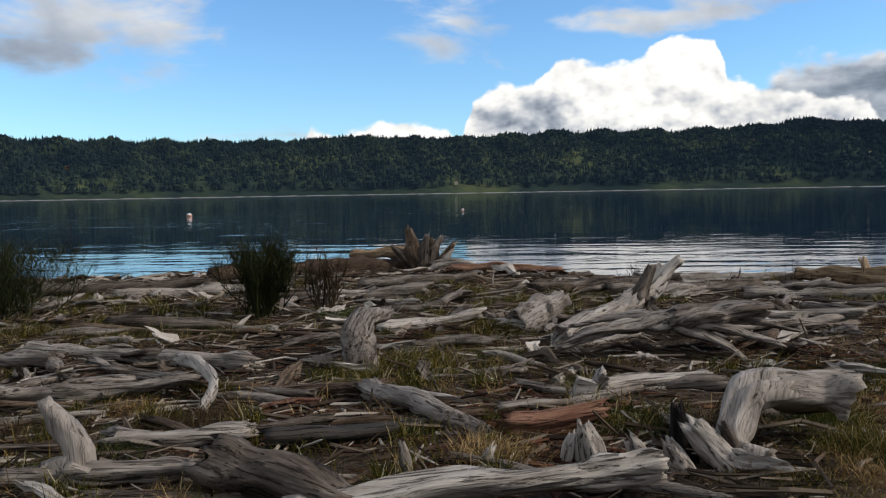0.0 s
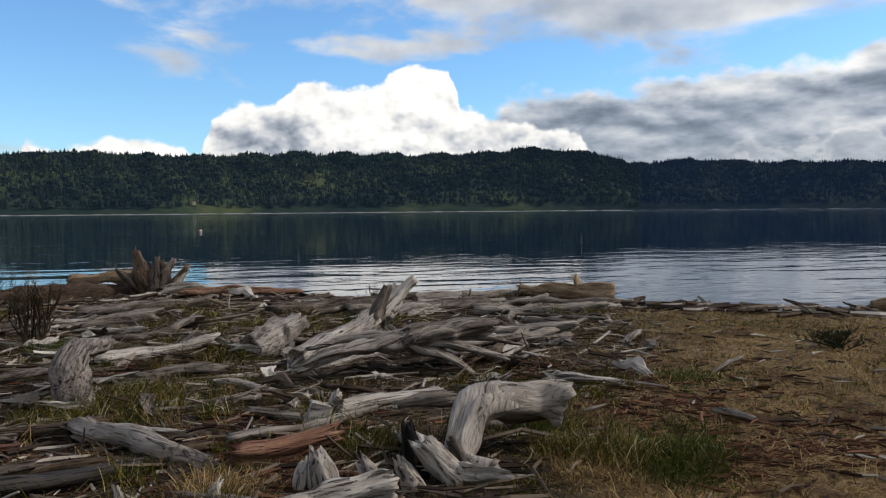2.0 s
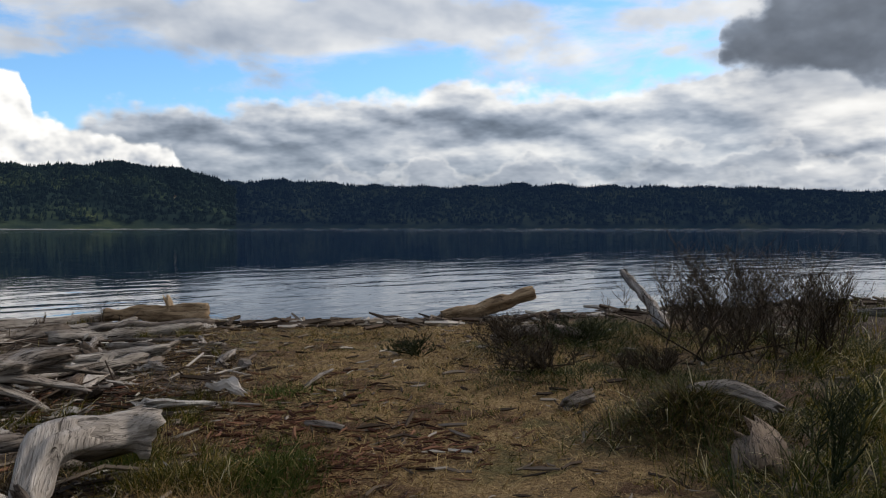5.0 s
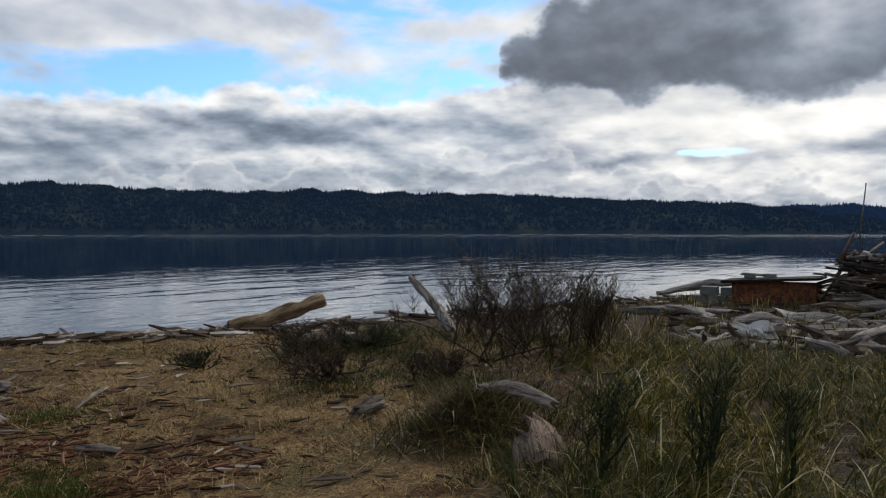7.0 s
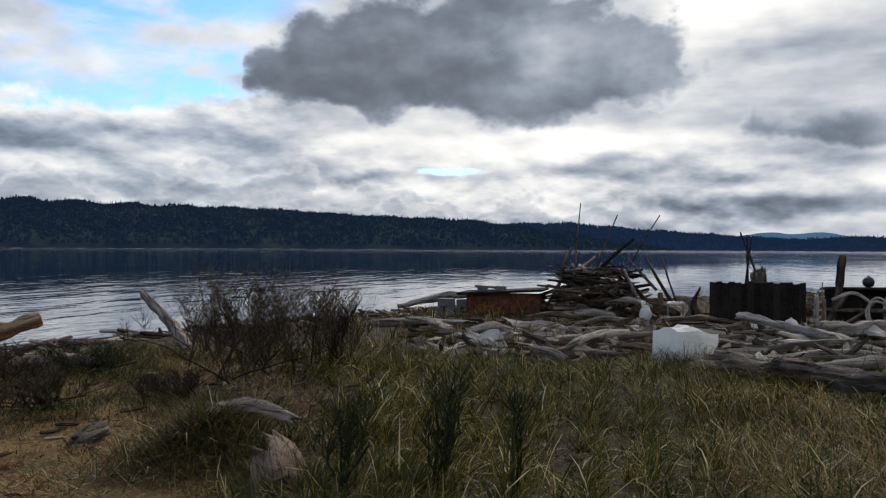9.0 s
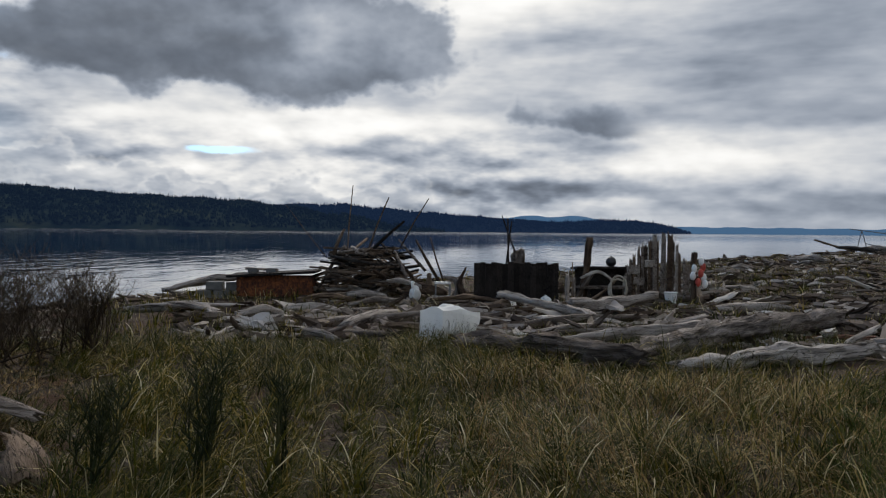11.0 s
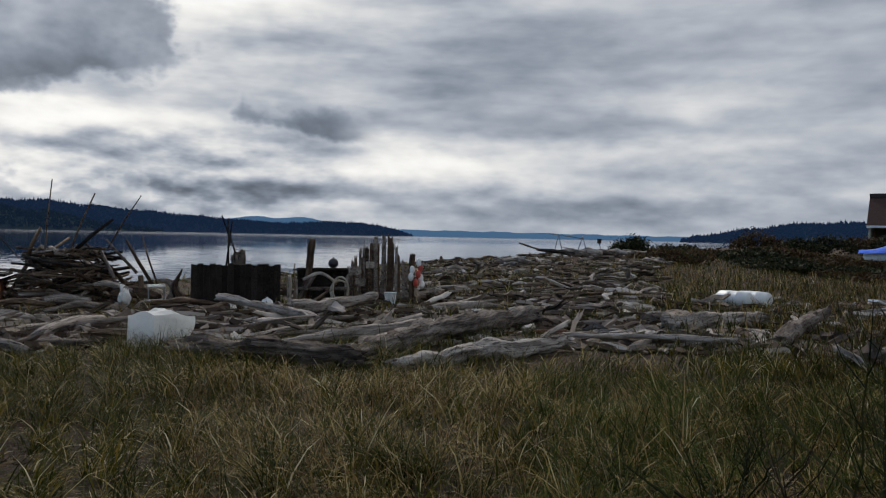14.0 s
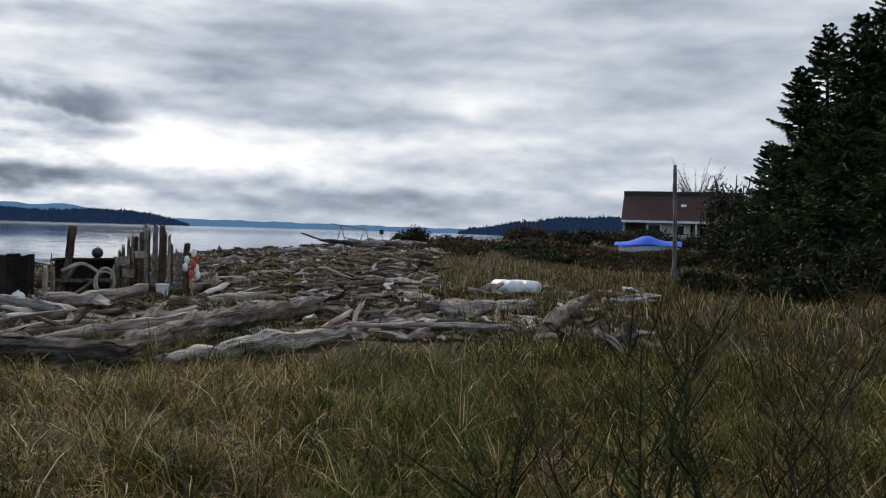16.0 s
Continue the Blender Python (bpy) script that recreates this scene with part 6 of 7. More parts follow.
for k, (y, z, s) in enumerate([(0.55, 0.72, 0.26), (0.18, 0.86, 0.20), (0.42, 0.46, 0.22)]):
    part("sign_board", box_bm(0.05, s * 1.1, s * 0.75, Matrix.Translation((-0.12, y, z)) @ Matrix.Rotation(0.1 * (k - 1), 4, "X"), 0.01, 0.006, k), WOOD, pick, "small grey nailed board")
# low dark lean-to between the post and the pickets
lean_to = thing("low_shack", "low dark lean-to of charred boards", "shack", 18.8, -4.9)
part("back_board", box_bm(0.05, 1.25, 0.72, Matrix.Translation((0, -0.1, 0.38)), 0.01, 0.006, 1), WOOD_CHAR, lean_to)
part("roof_board", box_bm(0.7, 1.35, 0.05, Matrix.Translation((-0.1, -0.1, 0.76)) @ Matrix.Rotation(radians(4), 4, "Y"), 0.01, 0.006, 2), WOOD_CHAR, lean_to)
part("shelf", box_bm(0.5, 1.2, 0.05, Matrix.Translation((-0.55, 0.0, 0.34)), 0.01, 0.008, 3), WOOD, lean_to)
part("leg", box_bm(0.06, 0.06, 0.34, Matrix.Translation((-0.6, 0.5, 0.16)), 0.008), WOOD, lean_to)
part("leg", box_bm(0.06, 0.06, 0.34, Matrix.Translation((-0.6, -0.5, 0.16)), 0.008), WOOD, lean_to)


def ball(name, loc, r, mat, label, category="float", squash=1.0):
    bm = bmesh.new()
    bmesh.ops.create_uvsphere(bm, u_segments=24, v_segments=16, radius=r)
    bmesh.ops.scale(bm, vec=(1, 1, squash), verts=bm.verts[:])
    for f in bm.faces:
        f.smooth = True
    e = new(name)
    e.location = loc
    tagged(e, label, category)
    part("ball", bm, mat, e)
    bm = bmesh.new()
    bmesh.ops.create_cone(bm, cap_ends=True, segments=12, radius1=r * 0.22, radius2=r * 0.16, depth=r * 0.3, matrix=Matrix.Translation((0, 0, r * squash * 1.02)))
    part("neck", bm, mat, e)
    return e


ball("float_ball", on(17.3, -3.40, 0.13), 0.135, WHITE, "round white mooring float on the ground", squash=0.95)
ball("float_ball", (18.75, -5.22, 0.905), 0.12, BLACK, "round black float on the lean-to roof")
tee = thing("pole_tripod", "three dark poles lashed as a tripod", "tripod", 18.6, -2.75)
for k, (x0, y0, x1, y1, z1) in enumerate([(0.0, 0.12, 0.0, -0.10, 1.86), (0.0, -0.62, 0.05, 0.12, 1.98), (0.3, -0.1, -0.05, 0.0, 1.92)]):
    part("pole", bm_tube([(x0, y0, 0.0), ((x0 + x1) / 2, (y0 + y1) / 2, z1 / 2), (x1, y1, z1)], [0.025, 0.022, 0.016], 6), WOOD_CHAR, tee)
limb("stump_block", [on(18.5, -2.95, 0.0), on(18.5, -2.95, 0.6), on(18.5, -2.97, 1.12)], (0.16, 0.17, 0.15), WOOD, 350, label="grey block of driftwood behind the fence", category="driftwood", group=FIELD, step=0.1)
rope = thing("rope_coil", "big loop of pale rope hung on branches", "rope", 17.5, -5.05)
a = np.linspace(0, 2 * math.pi, 33)
for k, (ry, rz, cz, rx) in enumerate([(0.17, 0.30, 0.36, 0.02), (0.20, 0.26, 0.32, 0.07)]):
    part("loop", bm_tube([(rx + 0.05 * math.sin(2 * t), ry * math.cos(t), cz + rz * math.sin(t)) for t in a], [0.024] * 33, 6), ROPE, rope)
part("loop", bm_tube([(-0.1, -0.1, 0.16), (-0.15, -0.35, 0.03), (-0.12, -0.6, 0.02), (-0.05, -0.75, 0.06)], [0.024] * 4, 6), ROPE, rope)
limb("driftwood_branch", [on(17.7, -4.4, 0.05), on(17.7, -4.8, 0.3), on(17.75, -5.1, 0.6)], (0.04, 0.03, 0.015), WOOD_BROWN, 351, label="crooked dark branch holding a rope", group=FIELD, step=0.08)
limb("driftwood_branch", [on(17.9, -4.3, 0.62), on(17.85, -4.7, 0.72), on(17.8, -5.05, 0.5)], (0.03, 0.035, 0.03), WOOD_PALE, 352, label="arched pale branch by the lean-to", group=FIELD, step=0.08)
floats = thing("float_bundle", "bundle of red and white crab floats on a post", "floats", 17.8, -6.95, z=land1(17.8, -6.95) + 0.62)
for k, (y, z, mat) in enumerate([(0.10, 0.18, WHITE), (0.14, 0.02, WHITE), (-0.10, 0.22, RED), (-0.04, 0.08, RED), (-0.12, -0.02, WHITE), (0.02, -0.12, RED), (-0.06, 0.34, WHITE), (-0.14, -0.16, WHITE)]):
    bm = bmesh.new()
    bmesh.ops.create_uvsphere(bm, u_segments=12, v_segments=8, radius=0.062)
    bmesh.ops.transform(bm, matrix=Matrix.Translation((-0.03 * (k % 2), y, z)) @ Matrix.Diagonal((1, 1, 1.6, 1)), verts=bm.verts[:])
    part("float", bm, mat, floats)
bucket = thing("bucket", "dirty white plastic bucket by the pickets", "bucket", 17.6, -6.25)
bm = bmesh.new()
bmesh.ops.create_cone(bm, cap_ends=True, segments=20, radius1=0.11, radius2=0.14, depth=0.26, matrix=Matrix.Translation((0, 0, 0.13)))
part("pail", bm, FOAM, bucket)
part("rim", bm_tube([(0.145 * math.cos(t), 0.145 * math.sin(t), 0.255) for t in a], [0.01] * 33, 5), WHITE, bucket)
limb("twisted_root", [on(18.2, -1.5, 0.0), on(18.1, -1.62, 0.30), on(18.2, -1.5, 0.5), on(18.2, -1.25, 0.56)], (0.10, 0.09, 0.06, 0.03), WOOD, 353, label="twisted grey root standing among scrap", group=FIELD, step=0.05)
limb("twisted_root", [on(17.9, -1.9, 0.05), on(18.0, -1.6, 0.38), on(18.1, -1.75, 0.78)], (0.09, 0.07, 0.02), WOOD_BROWN, 354, label="pointed brown root standing among scrap", group=FIELD, step=0.05)
sack = thing("white_sack", "white plastic sack slumped on the logs", "sack", 18.0, -0.62)
bm = bmesh.new()
bmesh.ops.create_icosphere(bm, subdivisions=3, radius=1.0)
for v in bm.verts:
    k = 1 + 0.25 * noise.noise(v.co * 1.8) + 0.1 * noise.noise(v.co * 5)
    v.co = Vector((v.co.x * 0.13 * k, v.co.y * 0.12 * k, (v.co.z + 0.85) * 0.19 * k))
part("bag", bm, FOAM, sack)
part("neck", bm_tube([(0, 0.03, 0.28), (0, 0.06, 0.38), (0.02, 0.04, 0.44)], [0.05, 0.03, 0.05], 8), FOAM, sack)
crate = thing("crate_frame", "small grey open crate frame among scrap", "crate", 18.3, -1.25)
for y in (-0.16, 0.16):
    for x in (-0.12, 0.12):
        part("post", box_bm(0.03, 0.03, 0.45, Matrix.Translation((x, y, 0.22)), 0.004), STEEL, crate)
for z in (0.12, 0.42):
    part("rail", box_bm(0.03, 0.36, 0.04, Matrix.Translation((-0.14, 0, z)), 0.004), WHITE, crate)
    part("rail", box_bm(0.03, 0.36, 0.04, Matrix.Translation((0.14, 0, z)), 0.004), WHITE, crate)

# white foam block with a torn cover
foam = thing("foam_block", "white foam dock block with a torn plastic cover", "foam block", 11.75, -0.90)
foam.rotation_euler, foam.scale = (0, 0, radians(38)), (0.84, 0.82, 1.0)
bm = bmesh.new()
bmesh.ops.create_cube(bm, size=1.0, matrix=Matrix.Translation((0, 0, 0.29)) @ Matrix.Diagonal((0.6, 0.82, 0.60, 1)))
bmesh.ops.subdivide_edges(bm, edges=bm.edges[:], cuts=5, use_grid_fill=True)
for v in bm.verts:
    n1 = noise.noise(v.co * 3.2 + Vector((4, 1, 2)))
    v.co += Vector((0.05 * n1, 0.05 * noise.noise(v.co * 2.7), 0.16 * noise.noise(v.co * 3.1 + Vector((9, 0, 0))) if v.co.z > 0.1 else 0))
    if v.co.z > 0.3:
        v.co.z -= 0.35 * max(0.0, -v.co.y - 0.15) + 0.2 * max(0.0, v.co.y - 0.3)
bmesh.ops.scale(bm, vec=(1, 1, 0.84), verts=bm.verts[:])
part("block", bm, FOAM, foam)
part("fold", bm_tube([(-0.34, 0.2, 0.08), (-0.32, 0.12, 0.30), (-0.2, 0.05, 0.47)], [0.02, 0.025, 0.02], 6), WHITE, foam)
part("fold", bm_tube([(-0.34, -0.2, 0.05), (-0.33, -0.15, 0.25), (-0.2, -0.1, 0.42)], [0.02, 0.022, 0.02], 6), WHITE, foam)


def barrel(x, y, turn, tilt, label):
    e = thing("barrel", label, "barrel", x, y, "white barrels in the grass")
    e.rotation_euler = (0, 0, radians(turn))
    prof = [(-0.44, 0.0), (-0.44, 0.22), (-0.40, 0.255), (-0.15, 0.27), (-0.14, 0.28), (-0.12, 0.27), (0.12, 0.27), (0.14, 0.28), (0.15, 0.27), (0.40, 0.255), (0.44, 0.22), (0.44, 0.0)]
    bm = bmesh.new()
    rings = [[bm.verts.new((p, r * math.cos(t), 0.25 + r * math.sin(t))) for t in [2 * math.pi * k / 24 for k in range(24)]] for p, r in prof[1:-1]]
    for A, B in zip(rings, rings[1:]):
        for k in range(24):
            bm.faces.new((A[k], B[k], B[(k + 1) % 24], A[(k + 1) % 24]))
    bm.faces.new(rings[0])
    bm.faces.new(list(reversed(rings[-1])))
    bmesh.ops.scale(bm, vec=(0.95, 0.74, 0.74), verts=bm.verts[:])
    for f in bm.faces:
        f.smooth = True
    part("drum", bm, WHITE, e)
    for s in (-1, 1):
        bm = bmesh.new()
        bmesh.ops.create_cone(bm, cap_ends=True, segments=12, radius1=0.035, radius2=0.03, depth=0.04, matrix=Matrix.Translation((0.42, 0.08 * s, 0.22)) @ Matrix.Rotation(radians(90), 4, "Y"))
        part("bung", bm, WHITE, e)
    return e


barrel(15.55, -14.4, 15, 0, "white plastic barrel lying in the grass")
barrel(15.50, -14.95, 15, 0, "white plastic barrel lying behind another")

# tall bare pole, far relics on the point
limb("tall_pole", [on(17.1, -23.5, -0.1), on(17.12, -23.5, 2.0), on(17.2, -23.48, 4.10)], (0.085, 0.075, 0.06), WOOD_PALE, 360, label="tall bare grey wooden pole in the meadow", category="pole", seg=12, step=0.12, groove=0.08, jag=0.2)
tub = thing("sunken_tub", "dark half buried tub beside a white board", "tub", 14.5, -18.1)
bm = bmesh.new()
bmesh.ops.create_uvsphere(bm, u_segments=20, v_segments=10, radius=0.36)
bmesh.ops.scale(bm, vec=(1, 1, 0.6), verts=bm.verts[:])
part("shell", bm, BLACK, tub)
part("board", box_bm(0.3, 0.5, 0.05, Matrix.Translation((-0.35, 0.45, 0.16)) @ Matrix.Rotation(0.3, 4, "X"), 0.008, 0.006, 1), WHITE, tub, "white painted board")
frame_x, frame_y = polar(121.6, 44)
rig = thing("metal_frame", "thin rusty metal frame standing on the crest", "metal frame", frame_x, frame_y)
for k, (y0, y1, z0, z1) in enumerate([(0.55, 0.35, 0, 1.15), (0.1, 0.35, 0, 1.15), (-0.45, -0.75, 0, 1.05), (-1.0, -0.75, 0, 1.05), (0.8, -0.75, 1.2, 0.95), (0.2, -0.6, 0.5, 0.3)]):
    part("bar", bm_tube([(0.6 * y0, y0, z0), (0.6 * (y0 + y1) / 2, (y0 + y1) / 2, (z0 + z1) / 2), (0.6 * y1, y1, z1)], [0.025] * 3, 6), STEEL, rig)
fx, fy = polar(119.6, 44)
limb("driftwood_log", [on(fx, fy, 0.4), on(fx - 0.6, fy - 0.9, 0.25), on(fx - 1.0, fy - 1.7, 0.1)], (0.06, 0.12, 0.11), WOOD_CHAR, 361, label="dark driftwood log tilted on the far crest", group=FIELD, step=0.2)
limb("driftwood_pole", [on(fx + 0.5, fy + 0.8, 0.8), on(fx, fy, 0.45), on(fx - 0.5, fy - 0.7, 0.1)], (0.04, 0.05, 0.05), WOOD_BROWN, 362, label="dark pole jutting from the far crest", group=FIELD, step=0.2)
mx_, my_ = polar(124.0, 48)
marker = thing("marker_post", "thin dark marker post with a square top", "post", mx_, my_)
part("rod", bm_tube([(0, 0, 0), (0.03, 0.03, 0.4), (0.08, 0.08, 0.85)], [0.02] * 3, 6), WOOD_CHAR, marker)
part("plate", box_bm(0.05, 0.26, 0.26, Matrix.Translation((0.08, 0.08, 0.92)), 0.006), WOOD_CHAR, marker)
for k in range(7):
    a = 121 + k * 1.0
    x, y = polar(a, 45 + k)
    limb("driftwood_log", [on(x, y, 0.18), on(x - 0.5, y - 0.6, 0.24), on(x - 0.9, y - 1.4, 0.2)], (0.14, 0.20, 0.12), WOOD_PALE if k % 2 else WOOD, 363 + k, label="grey driftwood log on the far crest", group=FIELD, step=0.2, seg=10)
wb = thing("white_board", "white painted board lying in the meadow", "board", 15.2, -13.2)
part("plank", box_bm(0.2, 0.7, 0.05, Matrix.Translation((0, 0, 0.12)) @ Matrix.Rotation(0.2, 4, "X"), 0.008, 0.006, 1), WOOD_PALE, wb)

# ---- house ----
hx, hy = polar(144.4, 78)
house = thing("beach_house", "small cream beach house with a brown shingle roof", "house", hx, hy)
house.rotation_euler = (0, 0, radians(-144.4))
HW, HD, WALL, RIDGE = 5.3, 4.0, 2.3, 4.75


def slab_bm(p0, p1, p2, p3, t):
    """A thick plate over four corners."""
    bm = bmesh.new()
    top = [bm.verts.new(p) for p in (p0, p1, p2, p3)]
    nrm = (Vector(p1) - Vector(p0)).cross(Vector(p3) - Vector(p0)).normalized()
    low = [bm.verts.new(Vector(p) - nrm * t) for p in (p0, p1, p2, p3)]
    bm.faces.new(top)
    bm.faces.new(list(reversed(low)))
    for k in range(4):
        bm.faces.new((top[k], low[k], low[(k + 1) % 4], top[(k + 1) % 4]))
    bmesh.ops.recalc_face_normals(bm, faces=bm.faces[:])
    return bm


# local +y is away from the beach; the porch faces -y
part("wall", box_bm(3.9, 0.2, WALL, Matrix.Translation((-1.2, -HD / 2 + 0.1, WALL / 2)), 0.01), CREAM, house)
part("wall", box_bm(2.6, 0.2, WALL, Matrix.Translation((2.2, -HD / 2 + 1.6, WALL / 2)), 0.01), CREAM, house)
part("wall", box_bm(0.2, HD - 0.4, WALL, Matrix.Translation((HW / 1 - 0.5, 0.8, WALL / 2)), 0.01), CREAM, house)
part("wall", box_bm(0.2, HD, WALL, Matrix.Translation((-HW + 0.2, 0.2, WALL / 2)), 0.01), CREAM, house)
part("wall", box_bm(HW * 2 - 0.6, 0.2, WALL, Matrix.Translation((0, HD / 2 + 0.1, WALL / 2)), 0.01), CREAM, house)
roof = part("roof", slab_bm((-HW, -HD / 2 - 0.5, WALL - 0.05), (HW, -HD / 2 - 0.5, WALL - 0.05), (HW, 0.4, RIDGE), (-HW, 0.4, RIDGE), 0.16), ROOF, house, "brown shingle roof")
part("ridge_cap", box_bm(HW * 2, 0.5, 0.36, Matrix.Translation((0, 0.45, RIDGE + 0.08)), 0.03), ROOF_DARK, roof)
part("roof_back", slab_bm((HW, HD / 2 + 0.5, WALL - 0.05), (-HW, HD / 2 + 0.5, WALL - 0.05), (-HW, 0.4, RIDGE), (HW, 0.4, RIDGE), 0.16), ROOF, house)
part("fascia", box_bm(HW * 2, 0.10, 0.20, Matrix.Translation((0, -HD / 2 - 0.56, WALL - 0.16)), 0.01), WHITE, house)
for x in (HW - 0.03, -HW + 0.03):
    bm = bmesh.new()
    vs = [bm.verts.new(p) for p in ((x, -HD / 2 - 0.4, WALL - 0.12), (x, HD / 2 + 0.4, WALL - 0.12), (x, 0.4, RIDGE - 0.1))]
    ws = [bm.verts.new((v.co.x - math.copysign(0.12, x), v.co.y, v.co.z)) for v in vs]
    bm.faces.new(vs)
    bm.faces.new(list(reversed(ws)))
    for k in range(3):
        bm.faces.new((vs[k], ws[k], ws[(k + 1) % 3], vs[(k + 1) % 3]))
    bmesh.ops.recalc_face_normals(bm, faces=bm.faces[:])
    part("gable", bm, ROOF_DARK, house)
for k in range(4):
    part("porch_post", box_bm(0.14, 0.14, WALL, Matrix.Translation((1.2 + 1.25 * k - (0.3 if k else 0), -HD / 2 - 0.3, WALL / 2)), 0.01), WHITE, house)
part("deck", box_bm(HW * 2 - 1.2, 1.6, 0.5, Matrix.Translation((-0.3, -HD / 2 - 0.4, 0.05)), 0.01), WOOD_BROWN, house)
part("rail", box_bm(HW * 2 - 3.4, 0.08, 0.08, Matrix.Translation((-1.2, -HD / 2 - 1.1, 1.05)), 0.01), WOOD_DARK, house)
for k in range(9):
    part("baluster", box_bm(0.06, 0.06, 0.8, Matrix.Translation((-4.6 + k * 0.85, -HD / 2 - 1.1, 0.65)), 0.005), WOOD_DARK, house)
for x, wdt in ((-0.2, 0.9), (-2.4, 1.2)):
    win = part("window", box_bm(wdt, 0.06, 0.95, Matrix.Translation((x, -HD / 2 - 0.02, 1.45)), 0.01), WHITE, house)
    part("pane", box_bm(wdt - 0.16, 0.03, 0.80, Matrix.Translation((x, -HD / 2 - 0.05, 1.45))), GLASS, win)
part("door", box_bm(0.9, 0.06, 1.95, Matrix.Translation((2.0, -HD / 2 + 1.47, 1.0)), 0.01), WOOD_DARK, house)
for k, (x, u) in enumerate([(3.3, 0.62), (1.9, 0.66), (0.1, 0.55)]):
    y, z = -HD / 2 - 0.5 + (HD / 2 + 0.9) * u, WALL - 0.05 + (RIDGE - WALL + 0.05) * u
    part("skylight" if k == 2 else "vent", box_bm(0.45 if k == 2 else 0.2, 0.3, 0.08, Matrix.Translation((x, y, z + 0.04)) @ Matrix.Rotation(radians(40), 4, "X"), 0.01), WHITE, roof)
bx, by = polar(142.2, 55)
boat = thing("tarped_boat", "boat under a bright blue plastic tarp", "boat", bx, by)
boat.rotation_euler = (0, 0, radians(-142.3))
bm = bmesh.new()
bmesh.ops.create_grid(bm, x_segments=24, y_segments=10, size=1.0)
for v in bm.verts:
    u, q = v.co.x, v.co.y
    top = 0.55 + 0.45 * math.exp(-((u - 0.05) / 0.35) ** 2) - 0.2 * max(0, u)
    z = top * (1 - 0.75 * abs(q) ** 1.8) + 0.05 * noise.noise(Vector((u * 6, q * 5, 1)))
    v.co = Vector((-u * 2.1, q * 0.95, 0.45 + z * 0.75))
part("tarp", bm, TARP, boat, "blue tarp with folds")
part("hull", box_bm(3.7, 1.5, 0.5, Matrix.Translation((0, 0, 0.32)), 0.12), WHITE, boat)


def bare_tree(x, y, h, seed):
    rg = np.random.RandomState(seed)
    e = thing("leafless_tree", "small half bare tree behind the house", "tree", x, y)
    v, t = strands(np.array([[(0, 0, 0), (0.05, 0, h * 0.3), (0, 0.05, h * 0.6)]]), np.array([[0.16, 0.13, 0.09]]), 7)
    part_mesh("trunk", tri_mesh("trunk", v, t, BARK, True), e)
    n = 90
    a = rg.uniform(0, 6.28, n)
    z0 = h * rg.uniform(0.35, 0.6, n)
    L = h * rg.uniform(0.25, 0.5, n)
    d = np.stack([np.cos(a) * 0.75, np.sin(a) * 0.75, rg.uniform(0.3, 1.1, n)], 1)
    b = np.stack([0 * a, 0 * a, z0], 1)
    P = np.stack([b, b + d * (L * 0.5)[:, None], b + (d + np.array([0, 0, 0.2])) * L[:, None]], 1)
    s1 = strands(P, np.array([[0.045, 0.03, 0.012]]).repeat(n, 0), 4)
    m = 2400
    i = rg.randint(0, n, m)
    p = P[i, 2] * rg.uniform(0.5, 1.0, (m, 1)) + P[i, 1] * 0.0
    p = P[i, 1] + (P[i, 2] - P[i, 1]) * rg.uniform(0.1, 1.1, (m, 1)) + rg.normal(0, 0.10, (m, 3))
    dd = rg.normal(0, 1, (m, 3)) * 0.06
    ff = rg.normal(0, 1, (m, 3)) * 0.04
    V = np.stack([p - dd, p + ff, p + dd], 1).reshape(-1, 3)
    T = (np.arange(m) * 3)[:, None] + np.array([[0, 1, 2]])
    v, t = joined(s1, (V, T))
    part_mesh("crown", tri_mesh("crown", v, t, LEAF), e)


bare_tree(*polar(145.3, 90), 7.6, 4)

# ---- mooring buoys on the water ----
for a, r, s in ((-17.3, 118, 0.36), (1.35, 125, 0.22)):
    x, y = polar(a, r)
    e = ball("mooring_buoy", (x, y, SEA + s * 0.45), s, WHITE, "white and orange mooring buoy on the water", "buoy")
    bm = bmesh.new()
    bmesh.ops.create_cone(bm, cap_ends=True, segments=24, radius1=s * 1.02, radius2=s * 1.02, depth=s * 0.5)
    part("band", bm, ORANGE, e, "orange band")

# ---- grass ----
rs = np.random.RandomState(77)


def sow(n, a0, a1, r0, r1, power=2.0):
    a = np.radians(rs.uniform(a0, a1, n))
    r = rs.uniform(r0 ** power, r1 ** power, n) ** (1 / power)
    return r * np.sin(a), r * np.cos(a)


def grass(name, x, y, hmin, hmax, wmin, wmax, lean_, curl_, mat, label, combed=True):
    keep = inland(x, y) > -0.2
    x, y = x[keep], y[keep]
    n = len(x)
    z = land(x, y) - 0.01
    base = np.stack([x, y, z], 1)
    uneven = 0.78 + 0.30 * wave_noise(x, y, 2.3, 31) + 0.22 * wave_noise(x, y, 6.1, 32)
    v, t = blades(base, rs.uniform(hmin, hmax, n) * np.clip(uneven, 0.4, 1.25), rs.uniform(wmin, wmax, n), np.minimum(0.45 * lean_ + np.abs(rs.normal(0, lean_ * 0.7, n)), 1.5), rs.uniform(0.15 * curl_, curl_, n), rs, combed)
    return tagged(new(name, tri_mesh(name, v, t, mat)), label, "grass", kind="stuff")


